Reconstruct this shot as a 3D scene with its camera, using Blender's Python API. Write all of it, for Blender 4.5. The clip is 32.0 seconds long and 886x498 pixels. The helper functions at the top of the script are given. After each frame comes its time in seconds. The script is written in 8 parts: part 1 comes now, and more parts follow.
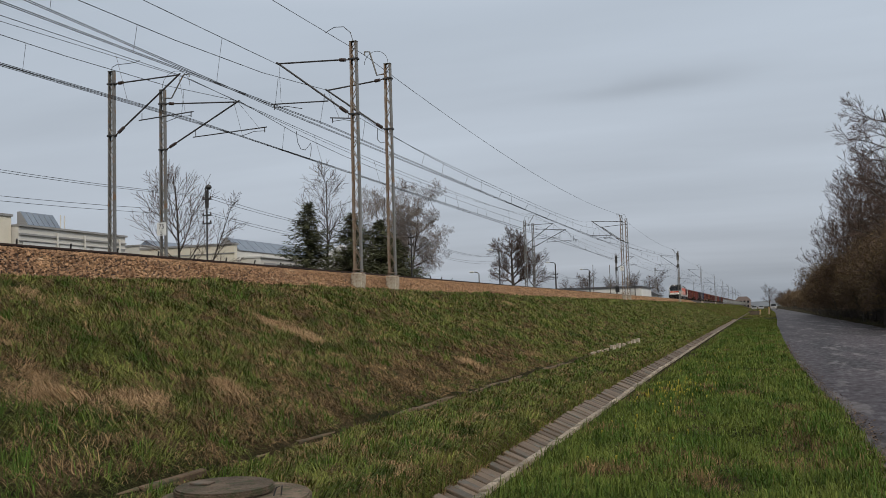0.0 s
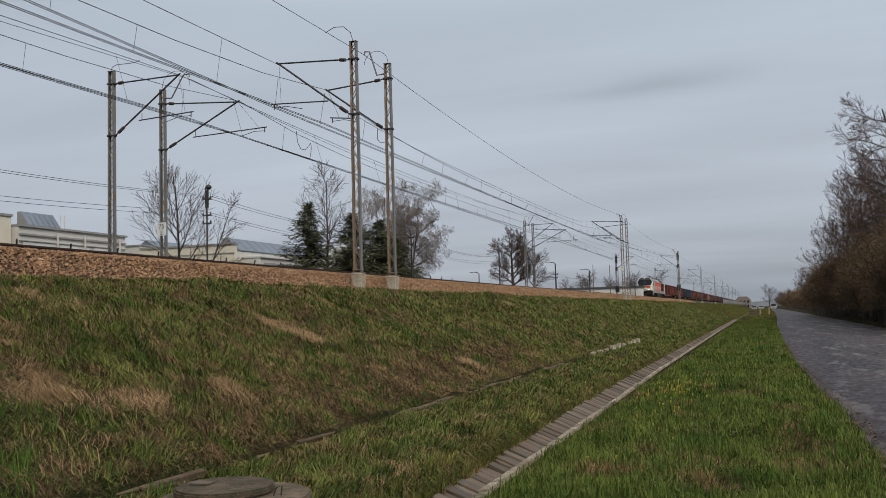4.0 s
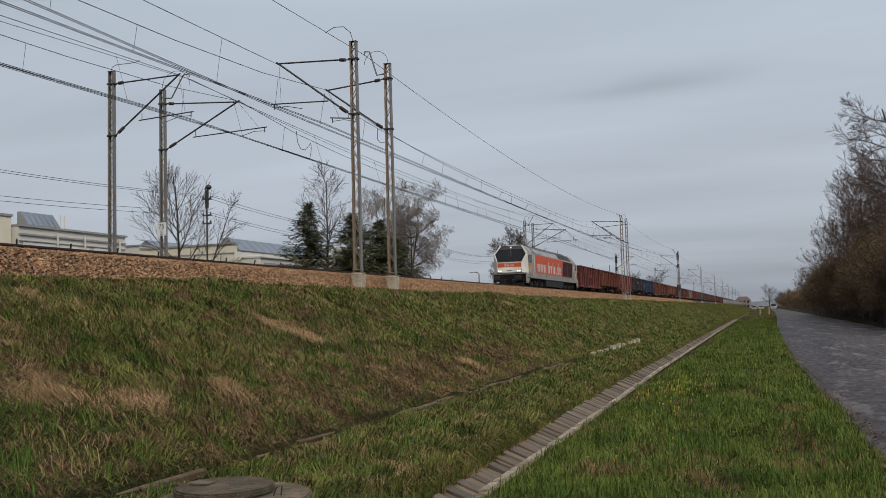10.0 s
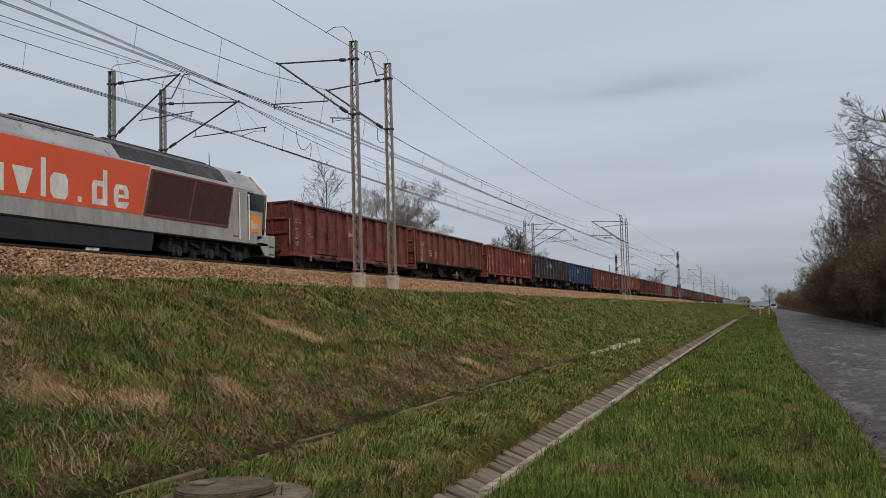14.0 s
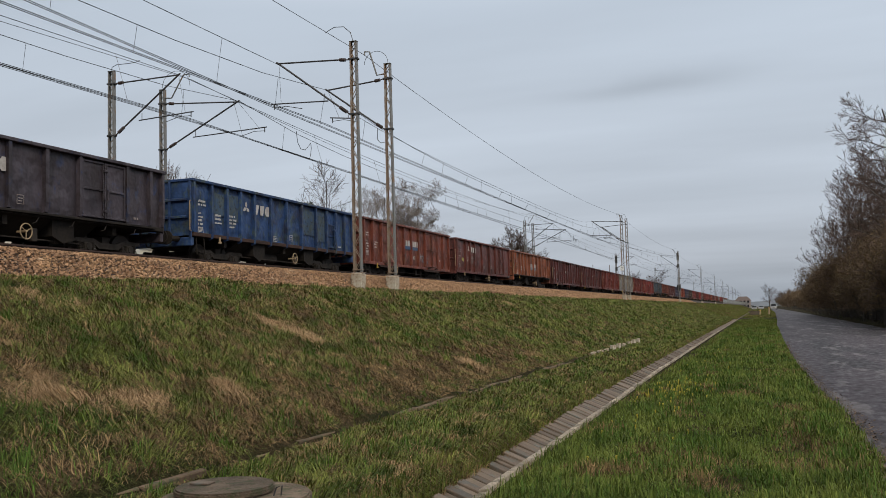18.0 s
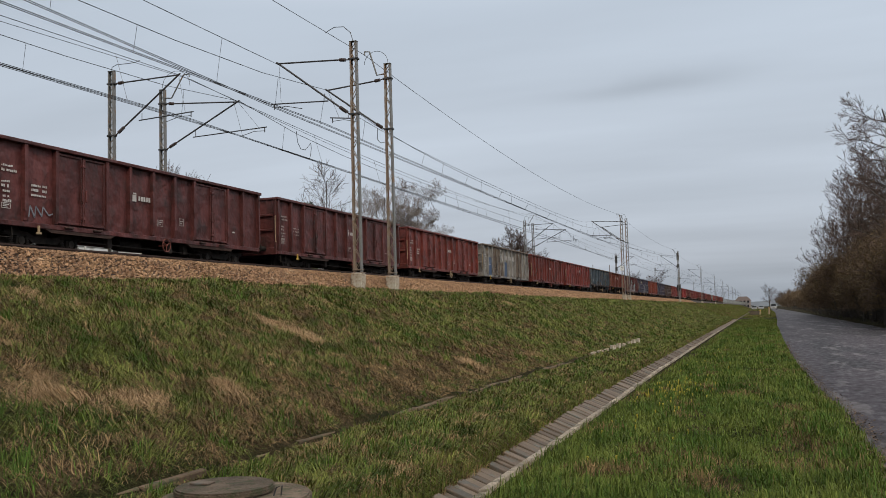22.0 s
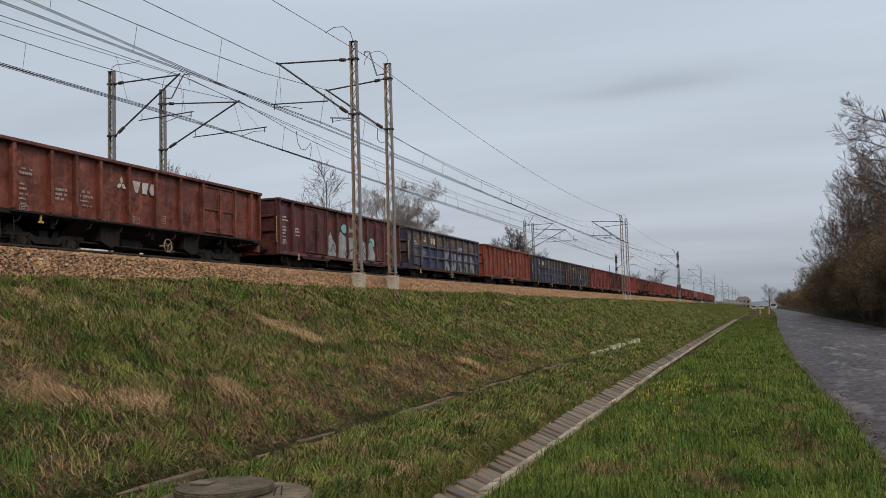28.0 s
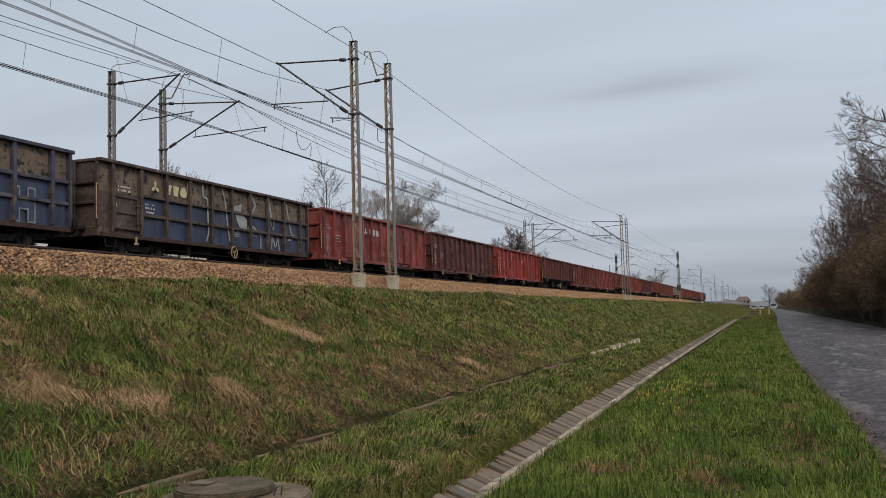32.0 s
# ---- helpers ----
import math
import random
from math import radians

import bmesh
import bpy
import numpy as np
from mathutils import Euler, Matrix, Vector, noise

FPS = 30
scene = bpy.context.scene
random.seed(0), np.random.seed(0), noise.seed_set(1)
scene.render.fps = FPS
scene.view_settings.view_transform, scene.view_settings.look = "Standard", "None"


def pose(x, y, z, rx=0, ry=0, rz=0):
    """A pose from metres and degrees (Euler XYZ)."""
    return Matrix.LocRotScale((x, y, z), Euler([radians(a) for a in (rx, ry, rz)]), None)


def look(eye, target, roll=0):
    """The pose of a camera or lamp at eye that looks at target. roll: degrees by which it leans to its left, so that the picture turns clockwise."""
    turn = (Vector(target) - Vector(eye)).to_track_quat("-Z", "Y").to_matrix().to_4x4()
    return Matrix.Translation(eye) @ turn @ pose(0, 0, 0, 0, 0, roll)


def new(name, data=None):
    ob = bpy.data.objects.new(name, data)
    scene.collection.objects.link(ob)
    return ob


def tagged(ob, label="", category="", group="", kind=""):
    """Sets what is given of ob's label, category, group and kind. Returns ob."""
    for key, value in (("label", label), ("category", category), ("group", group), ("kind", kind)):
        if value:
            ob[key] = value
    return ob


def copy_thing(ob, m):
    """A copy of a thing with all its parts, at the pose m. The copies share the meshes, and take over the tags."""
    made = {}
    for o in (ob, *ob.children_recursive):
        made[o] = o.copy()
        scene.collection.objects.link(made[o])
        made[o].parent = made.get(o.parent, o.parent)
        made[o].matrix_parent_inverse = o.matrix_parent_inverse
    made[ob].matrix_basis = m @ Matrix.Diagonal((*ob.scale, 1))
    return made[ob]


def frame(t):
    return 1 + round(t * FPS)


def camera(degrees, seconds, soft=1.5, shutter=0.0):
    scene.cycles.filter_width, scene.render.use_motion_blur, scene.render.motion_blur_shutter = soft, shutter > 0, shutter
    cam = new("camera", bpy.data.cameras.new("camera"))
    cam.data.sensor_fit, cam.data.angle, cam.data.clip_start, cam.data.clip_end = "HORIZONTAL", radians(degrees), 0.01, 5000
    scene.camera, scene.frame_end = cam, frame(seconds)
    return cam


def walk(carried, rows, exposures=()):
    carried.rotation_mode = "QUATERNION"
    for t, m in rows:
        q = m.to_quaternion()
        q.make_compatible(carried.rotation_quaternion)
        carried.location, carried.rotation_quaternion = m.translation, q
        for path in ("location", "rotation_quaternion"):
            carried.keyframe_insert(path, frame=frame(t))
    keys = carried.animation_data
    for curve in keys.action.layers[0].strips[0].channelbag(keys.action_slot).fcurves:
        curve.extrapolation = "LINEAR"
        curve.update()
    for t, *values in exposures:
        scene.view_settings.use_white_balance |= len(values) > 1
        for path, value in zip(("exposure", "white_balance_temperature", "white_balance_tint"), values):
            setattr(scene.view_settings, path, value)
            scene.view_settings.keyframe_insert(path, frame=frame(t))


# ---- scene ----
cam = camera(51.69, 32.0, soft=0.45)
EYE = Vector((0.0, 0.0, 1.55))
YAW, PITCH, ROLL = -0.33094, 0.07158, -1.617
AIM = Vector((math.sin(YAW) * math.cos(PITCH), math.cos(YAW) * math.cos(PITCH), math.sin(PITCH)))
VIEW = look(EYE, EYE + 10 * AIM, ROLL)
walk(cam, [(0.0, VIEW), (32.0, VIEW)], exposures=[(0.0, -0.14), (12.0, -0.14), (16.0, 0.02), (32.0, 0.02)])

# ---- light: overcast spring day, weak sun behind thin cloud ----
def build_sky():
    world = bpy.data.worlds.new("overcast_sky")
    scene.world = world
    world.use_nodes = True
    nt = world.node_tree
    nt.nodes.clear()
    N, L = nt.nodes.new, nt.links.new
    out = N("ShaderNodeOutputWorld")
    sky = N("ShaderNodeTexSky")
    sky.sky_type, sky.sun_disc = "NISHITA", False
    sky.sun_elevation, sky.sun_rotation = radians(38), radians(140)
    sky.air_density, sky.dust_density = 1.0, 3.0
    bg_sky = N("ShaderNodeBackground")
    L(sky.outputs[0], bg_sky.inputs[0])
    bg_sky.inputs[1].default_value = 0.05
    co = N("ShaderNodeTexCoord")
    sep = N("ShaderNodeSeparateXYZ")
    L(co.outputs["Generated"], sep.inputs[0])
    # the cloud deck brightens from the horizon to the zenith
    ramp = N("ShaderNodeValToRGB")
    L(sep.outputs[2], ramp.inputs[0])
    e = ramp.color_ramp.elements
    e[0].position, e[0].color = 0.0, (0.345, 0.385, 0.44, 1)
    e[1].position, e[1].color = 1.0, (1.05, 1.06, 1.1, 1)
    for pos, c in ((0.05, (0.435, 0.475, 0.532)), (0.12, (0.505, 0.562, 0.638)), (0.32, (0.505, 0.575, 0.665)), (0.5, (0.74, 0.80, 0.88))):
        k = e.new(pos)
        k.color = (*c, 1)
    # long soft streaks: the deck seen as a plane overhead
    add = N("ShaderNodeMath")
    add.operation = "ADD"
    L(sep.outputs[2], add.inputs[0])
    add.inputs[1].default_value = 0.10
    div = N("ShaderNodeVectorMath")
    div.operation = "DIVIDE"
    L(co.outputs["Generated"], div.inputs[0])
    L(add.outputs[0], div.inputs[1])
    mp = N("ShaderNodeMapping")
    mp.inputs["Rotation"].default_value = (0, 0, radians(-14))
    mp.inputs["Scale"].default_value = (0.30, 0.95, 0.0)
    L(div.outputs[0], mp.inputs[0])
    n1 = N("ShaderNodeTexNoise")
    n1.inputs["Scale"].default_value, n1.inputs["Detail"].default_value, n1.inputs["Roughness"].default_value = 0.9, 5, 0.5
    L(mp.outputs[0], n1.inputs["Vector"])
    mr = N("ShaderNodeMapRange")
    L(n1.outputs[0], mr.inputs[0])
    mr.inputs[1].default_value, mr.inputs[2].default_value = 0.3, 0.7
    mr.inputs[3].default_value, mr.inputs[4].default_value = 0.87, 1.11
    mul = N("ShaderNodeVectorMath")
    mul.operation = "MULTIPLY"
    L(ramp.outputs[0], mul.inputs[0])
    L(mr.outputs[0], mul.inputs[1])
    # one long darker streak of cloud
    def dot(v):
        d = N("ShaderNodeVectorMath")
        d.operation = "DOT_PRODUCT"
        L(co.outputs["Generated"], d.inputs[0])
        d.inputs[1].default_value = v
        return d.outputs["Value"]
    def calc(op, a, b=0.0, c=0.0):
        k = N("ShaderNodeMath")
        k.operation = op
        for s, v in zip(k.inputs, (a, b, c)):
            if isinstance(v, (int, float)):
                s.default_value = v
            else:
                L(v, s)
        return k.outputs[0]
    wob = N("ShaderNodeTexNoise")
    wob.inputs["Scale"].default_value, wob.inputs["Detail"].default_value = 14, 4
    L(co.outputs["Generated"], wob.inputs["Vector"])
    s_along = dot((0.9904, 0.1297, 0.0468))
    s_along = calc("SUBTRACT", s_along, 0.0105)
    s_up = calc("ADD", dot((-0.0152, -0.2352, 0.9718)), calc("MULTIPLY", calc("SUBTRACT", wob.outputs[0], 0.5), 0.012))
    s_up = calc("SUBTRACT", s_up, calc("MULTIPLY", calc("MULTIPLY", s_along, s_along), 0.28))
    width = calc("MULTIPLY_ADD", s_along, 0.035, 0.0105)
    r2 = calc("ADD", calc("POWER", calc("DIVIDE", s_up, width), 2.0), calc("POWER", calc("DIVIDE", calc("SUBTRACT", s_along, 0.03), 0.085), 2.0))
    dim = calc("SUBTRACT", 1.0, calc("MULTIPLY", calc("EXPONENT", calc("MULTIPLY", r2, -1.0)), 0.17))
    streak = N("ShaderNodeVectorMath")
    streak.operation = "MULTIPLY"
    L(mul.outputs[0], streak.inputs[0])
    L(dim, streak.inputs[1])
    # the deck is thinner towards the sun's side
    side = N("ShaderNodeVectorMath")
    side.operation = "MULTIPLY"
    L(streak.outputs[0], side.inputs[0])
    L(calc("MULTIPLY_ADD", calc("MULTIPLY", dot((0.945, 0.325, 0.0)), calc("SUBTRACT", sep.outputs[2], 0.14)), 1.3, 1.0), side.inputs[1])
    mul = side
    bg_cloud = N("ShaderNodeBackground")
    L(mul.outputs[0], bg_cloud.inputs[0])
    bg_cloud.inputs[1].default_value = 1.06
    mix = N("ShaderNodeMixShader")
    mix.inputs[0].default_value = 0.97
    L(bg_sky.outputs[0], mix.inputs[1])
    L(bg_cloud.outputs[0], mix.inputs[2])
    L(mix.outputs[0], out.inputs[0])


build_sky()
sun_data = bpy.data.lights.new("sun", "SUN")
sun_data.energy, sun_data.angle, sun_data.color = 1.75, radians(14), (1.0, 0.905, 0.75)
sun = new("sun", sun_data)
sun.matrix_world = look((60, -70, 75), (0, 0, 0))


# ---- materials ----
MATS = {}


def mat(name, base, other=None, rough=0.7, metal=0.0, grain=30.0, stain=2.0, amount=0.5, bump=0.15, third=None, third_at=0.62, spread=0.0, island=0.0, stretch=(1, 1, 1), spec=0.3, streak=0.0, grime=0.0):
    """Two colours mixed at two scales, a third one in patches, fine relief, and variation from piece to piece."""
    if name in MATS:
        return MATS[name]
    m = bpy.data.materials.new(name)
    m.use_nodes = True
    nt = m.node_tree
    N, L = nt.nodes.new, nt.links.new
    bsdf = nt.nodes["Principled BSDF"]
    other = other or tuple(c * 0.6 for c in base)
    co = N("ShaderNodeTexCoord")
    mp = N("ShaderNodeMapping")
    mp.inputs["Scale"].default_value = stretch
    L(co.outputs["Object"], mp.inputs[0])
    where = co.outputs["Object"]
    if spread:
        # no two pieces share the same stains
        oi = N("ShaderNodeObjectInfo")
        sh = N("ShaderNodeVectorMath")
        sh.operation = "MULTIPLY_ADD"
        L(oi.outputs["Random"], sh.inputs[0])
        sh.inputs[1].default_value = (37.0, 91.0, 53.0)
        L(co.outputs["Object"], sh.inputs[2])
        where = sh.outputs[0]
        L(where, mp.inputs[0])
    big = N("ShaderNodeTexNoise")
    big.inputs["Scale"].default_value, big.inputs["Detail"].default_value = stain, 4
    fine = N("ShaderNodeTexNoise")
    fine.inputs["Scale"].default_value, fine.inputs["Detail"].default_value = grain, 3
    L(mp.outputs[0], big.inputs["Vector"])
    L(mp.outputs[0], fine.inputs["Vector"])
    s = N("ShaderNodeMath")
    s.operation = "MULTIPLY_ADD"
    L(fine.outputs[0], s.inputs[0])
    s.inputs[1].default_value = 0.5
    L(big.outputs[0], s.inputs[2])
    mr = N("ShaderNodeMapRange")
    L(s.outputs[0], mr.inputs[0])
    mr.inputs[1].default_value, mr.inputs[2].default_value = 0.5, 1.0
    mr.inputs[3].default_value, mr.inputs[4].default_value = 0.5 - amount / 2, 0.5 + amount / 2
    mix = N("ShaderNodeMix")
    mix.data_type = "RGBA"
    L(mr.outputs[0], mix.inputs[0])
    mix.inputs[6].default_value, mix.inputs[7].default_value = (*base, 1), (*other, 1)
    col = mix.outputs[2]
    if third:
        pn = N("ShaderNodeTexNoise")
        pn.inputs["Scale"].default_value, pn.inputs["Detail"].default_value = stain * 2.3, 6
        pn.inputs["Roughness"].default_value = 0.65
        L(mp.outputs[0], pn.inputs["Vector"])
        pr = N("ShaderNodeMapRange")
        L(pn.outputs[0], pr.inputs[0])
        pr.inputs[1].default_value, pr.inputs[2].default_value = third_at - 0.05, third_at + 0.05
        m2 = N("ShaderNodeMix")
        m2.data_type = "RGBA"
        L(pr.outputs[0], m2.inputs[0])
        L(col, m2.inputs[6])
        m2.inputs[7].default_value = (*third, 1)
        col = m2.outputs[2]
    if streak:
        # runs of dirt and rust washed down the plates
        sm = N("ShaderNodeMapping")
        sm.inputs["Scale"].default_value = (1.3, 1.3, 0.28)
        L(where, sm.inputs[0])
        sn = N("ShaderNodeTexNoise")
        sn.inputs["Scale"].default_value, sn.inputs["Detail"].default_value, sn.inputs["Roughness"].default_value = 1.6, 6, 0.7
        L(sm.outputs[0], sn.inputs["Vector"])
        sr = N("ShaderNodeMapRange")
        L(sn.outputs[0], sr.inputs[0])
        sr.inputs[1].default_value, sr.inputs[2].default_value = 0.36, 0.62
        sr.inputs[3].default_value, sr.inputs[4].default_value = 1.0 - streak, 1.12
        sx = N("ShaderNodeMix")
        sx.data_type, sx.blend_type = "RGBA", "MULTIPLY"
        sx.inputs[0].default_value = 1.0
        L(col, sx.inputs[6])
        L(sr.outputs[0], sx.inputs[7])
        col = sx.outputs[2]
    relief = None
    if grime:
        # blotches of soot and worn-through paint, and plates that are not flat
        gn = N("ShaderNodeTexNoise")
        gn.inputs["Scale"].default_value, gn.inputs["Detail"].default_value, gn.inputs["Roughness"].default_value = 1.3, 9, 0.72
        L(where, gn.inputs["Vector"])
        gr = N("ShaderNodeMapRange")
        L(gn.outputs[0], gr.inputs[0])
        gr.inputs[1].default_value, gr.inputs[2].default_value = 0.50, 0.66
        gr.inputs[4].default_value = grime
        gx = N("ShaderNodeMix")
        gx.data_type = "RGBA"
        L(gr.outputs[0], gx.inputs[0])
        L(col, gx.inputs[6])
        gx.inputs[7].default_value = (0.030, 0.021, 0.019, 1)
        col = gx.outputs[2]
        dn = N("ShaderNodeTexNoise")
        dn.inputs["Scale"].default_value, dn.inputs["Detail"].default_value = 2.6, 2
        L(where, dn.inputs["Vector"])
        relief = N("ShaderNodeBump")
        relief.inputs["Strength"].default_value, relief.inputs["Distance"].default_value = 0.7, 0.12
        L(dn.outputs[0], relief.inputs["Height"])
    for amt, node, sock in ((spread, "ShaderNodeObjectInfo", "Random"), (island, "ShaderNodeNewGeometry", "Random Per Island")):
        if amt:
            rnd = N(node)
            vr = N("ShaderNodeMapRange")
            L(rnd.outputs[sock], vr.inputs[0])
            vr.inputs[3].default_value, vr.inputs[4].default_value = 1 - amt, 1 + amt
            hsv = N("ShaderNodeHueSaturation")
            L(vr.outputs[0], hsv.inputs["Value"])
            L(col, hsv.inputs["Color"])
            col = hsv.outputs[0]
    L(col, bsdf.inputs["Base Color"])
    bsdf.inputs["Roughness"].default_value = rough
    bsdf.inputs["Metallic"].default_value = metal
    bsdf.inputs["Specular IOR Level"].default_value = spec
    if bump:
        b = N("ShaderNodeBump")
        b.inputs["Strength"].default_value = bump
        b.inputs["Distance"].default_value = 0.02
        L(fine.outputs[0], b.inputs["Height"])
        if relief:
            L(relief.outputs[0], b.inputs["Normal"])
        L(b.outputs[0], bsdf.inputs["Normal"])
    MATS[name] = m
    return m


# ---- small building kit ----
def box(bm, x0, x1, y0, y1, z0, z1, bevel=0.0):
    vs = bmesh.ops.create_cube(bm, size=1.0)["verts"]
    for v in vs:
        v.co = Vector((x0 + (v.co.x + 0.5) * (x1 - x0), y0 + (v.co.y + 0.5) * (y1 - y0), z0 + (v.co.z + 0.5) * (z1 - z0)))
    if bevel:
        es = {e for v in vs for e in v.link_edges}
        bmesh.ops.bevel(bm, geom=list(es), offset=bevel, segments=1, affect="EDGES")


def rod(bm, a, b, r, n=6, r2=None):
    a, b = Vector(a), Vector(b)
    d = b - a
    if d.length < 1e-6:
        return
    m = Matrix.Translation((a + b) / 2) @ d.to_track_quat("Z", "Y").to_matrix().to_4x4()
    bmesh.ops.create_cone(bm, cap_ends=True, segments=n, radius1=r, radius2=r if r2 is None else r2, depth=d.length, matrix=m)


def path_rod(bm, pts, r, n=6):
    """One bent tube through all the points."""
    pts = [Vector(p) for p in pts]
    closed = (pts[0] - pts[-1]).length < 1e-6
    rows = []
    side = None
    for i, p in enumerate(pts):
        d = (pts[min(i + 1, len(pts) - 1)] - pts[max(i - 1, 0)]) if not (closed and i in (0, len(pts) - 1)) else pts[1] - pts[-2]
        d.normalize()
        side = d.orthogonal().normalized() if side is None else (side - d * side.dot(d)).normalized()
        w = d.cross(side)
        rows.append([bm.verts.new(p + (side * math.cos(6.2832 * k / n) + w * math.sin(6.2832 * k / n)) * r) for k in range(n)])
    for a, b in zip(rows, rows[1:]):
        for k in range(n):
            bm.faces.new((a[k], a[(k + 1) % n], b[(k + 1) % n], b[k]))
    bm.faces.new(rows[0][::-1])
    bm.faces.new(rows[-1])


def ring(bm, centre, radius, r, axis="x", n=20, arc=(0, 360)):
    c = Vector(centre)
    pts = []
    for i in range(n + 1):
        a = radians(arc[0] + (arc[1] - arc[0]) * i / n)
        u, v = math.cos(a) * radius, math.sin(a) * radius
        pts.append(c + {"x": Vector((0, u, v)), "y": Vector((u, 0, v)), "z": Vector((u, v, 0))}[axis])
    path_rod(bm, pts, r, 5)


def prism(bm, outline, x0, x1, axis="x"):
    """An outline (pairs) pushed along one axis."""
    def at(p, k):
        return {"x": (k, p[0], p[1]), "y": (p[0], k, p[1]), "z": (p[0], p[1], k)}[axis]
    a = [bm.verts.new(at(p, x0)) for p in outline]
    b = [bm.verts.new(at(p, x1)) for p in outline]
    n = len(outline)
    bm.faces.new(a)
    bm.faces.new(b[::-1])
    for i in range(n):
        bm.faces.new((a[i], b[i], b[(i + 1) % n], a[(i + 1) % n]))


def mesh_of(bm, name, smooth=False):
    bmesh.ops.recalc_face_normals(bm, faces=bm.faces[:])
    me = bpy.data.meshes.new(name)
    bm.to_mesh(me)
    bm.free()
    if smooth:
        me.shade_smooth()
    return me


def put(name, me, material, parent=None, label="", at=None):
    """Links a mesh as one object; the material sits on the object, so that meshes can be shared."""
    if not me.materials:
        me.materials.append(None)
    ob = new(name, me)
    ob.material_slots[0].link = "OBJECT"
    ob.material_slots[0].material = material
    if parent:
        ob.parent = parent
    if at is not None:
        ob.matrix_basis = at
    if label:
        tagged(ob, label)
    return ob


def part(name, bm, material, parent=None, label="", at=None, smooth=False):
    return put(name, mesh_of(bm, name, smooth), material, parent, label, at)


def raw(name, verts, faces, smooth=False):
    me = bpy.data.meshes.new(name)
    me.from_pydata(verts, [], faces)
    if smooth:
        me.shade_smooth()
    return me


def thing(name, at, label, category, group="", kind=""):
    ob = new(name)
    ob.empty_display_size = 0.3
    ob.matrix_basis = at
    return tagged(ob, label, category, group, kind)


# ---- plan: y runs along the railway, x to its right, z up; the path lies at z = 0 ----
RAIL_Z = 3.30
NEAR_C, FAR_C = -15.0, -19.0

M_concrete = mat("concrete", (0.158, 0.120, 0.089), (0.078, 0.057, 0.042), 0.9, grain=40, stain=1.4, amount=0.9, bump=0.4, third=(0.10, 0.095, 0.08), third_at=0.58, spread=0.3)
M_old_concrete = mat("old_concrete", (0.160, 0.116, 0.080), (0.064, 0.046, 0.031), 0.92, grain=60, stain=5, amount=1.3, bump=1.0, third=(0.06, 0.06, 0.03), third_at=0.55, spread=0.2)
M_steel = mat("galvanised_steel", (0.225, 0.22, 0.21), (0.14, 0.135, 0.125), 0.6, 0.25, grain=18, stain=1.1, amount=1.0, bump=0.1, third=(0.21, 0.13, 0.075), third_at=0.6)
M_rusty_steel = mat("rust_run_steel", (0.25, 0.205, 0.16), (0.20, 0.125, 0.08), 0.75, 0.1, grain=14, stain=1.2, amount=1.2, bump=0.2, third=(0.30, 0.29, 0.27), third_at=0.58)
M_dark_steel = mat("dark_steel", (0.045, 0.045, 0.048), (0.075, 0.07, 0.065), 0.5, 0.4, grain=24, amount=0.8)
M_wire = mat("wire", (0.030, 0.030, 0.032), (0.045, 0.044, 0.043), 0.45, 0.5, grain=10, amount=0.6, bump=0)
M_found = mat("foundation_concrete", (0.46, 0.42, 0.34), (0.26, 0.20, 0.14), 0.9, grain=20, stain=2.6, amount=1.1, bump=0.4, third=(0.20, 0.105, 0.05), third_at=0.57)
M_rail = mat("rail_steel", (0.055, 0.032, 0.024), (0.028, 0.018, 0.015), 0.7, 0.2, grain=20, stain=1.0, amount=0.9, bump=0.15)
# the bed is near black: shade in the gaps between stones, painted in
M_ballast_gap_shade = mat("ballast", (0.045, 0.027, 0.018), (0.024, 0.015, 0.011), 0.95, grain=9, stain=0.5, amount=1.3, bump=1.0, third=(0.09, 0.055, 0.034), third_at=0.6)
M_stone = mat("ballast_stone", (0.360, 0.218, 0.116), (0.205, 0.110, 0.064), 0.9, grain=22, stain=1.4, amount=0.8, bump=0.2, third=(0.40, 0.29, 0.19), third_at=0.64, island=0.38)


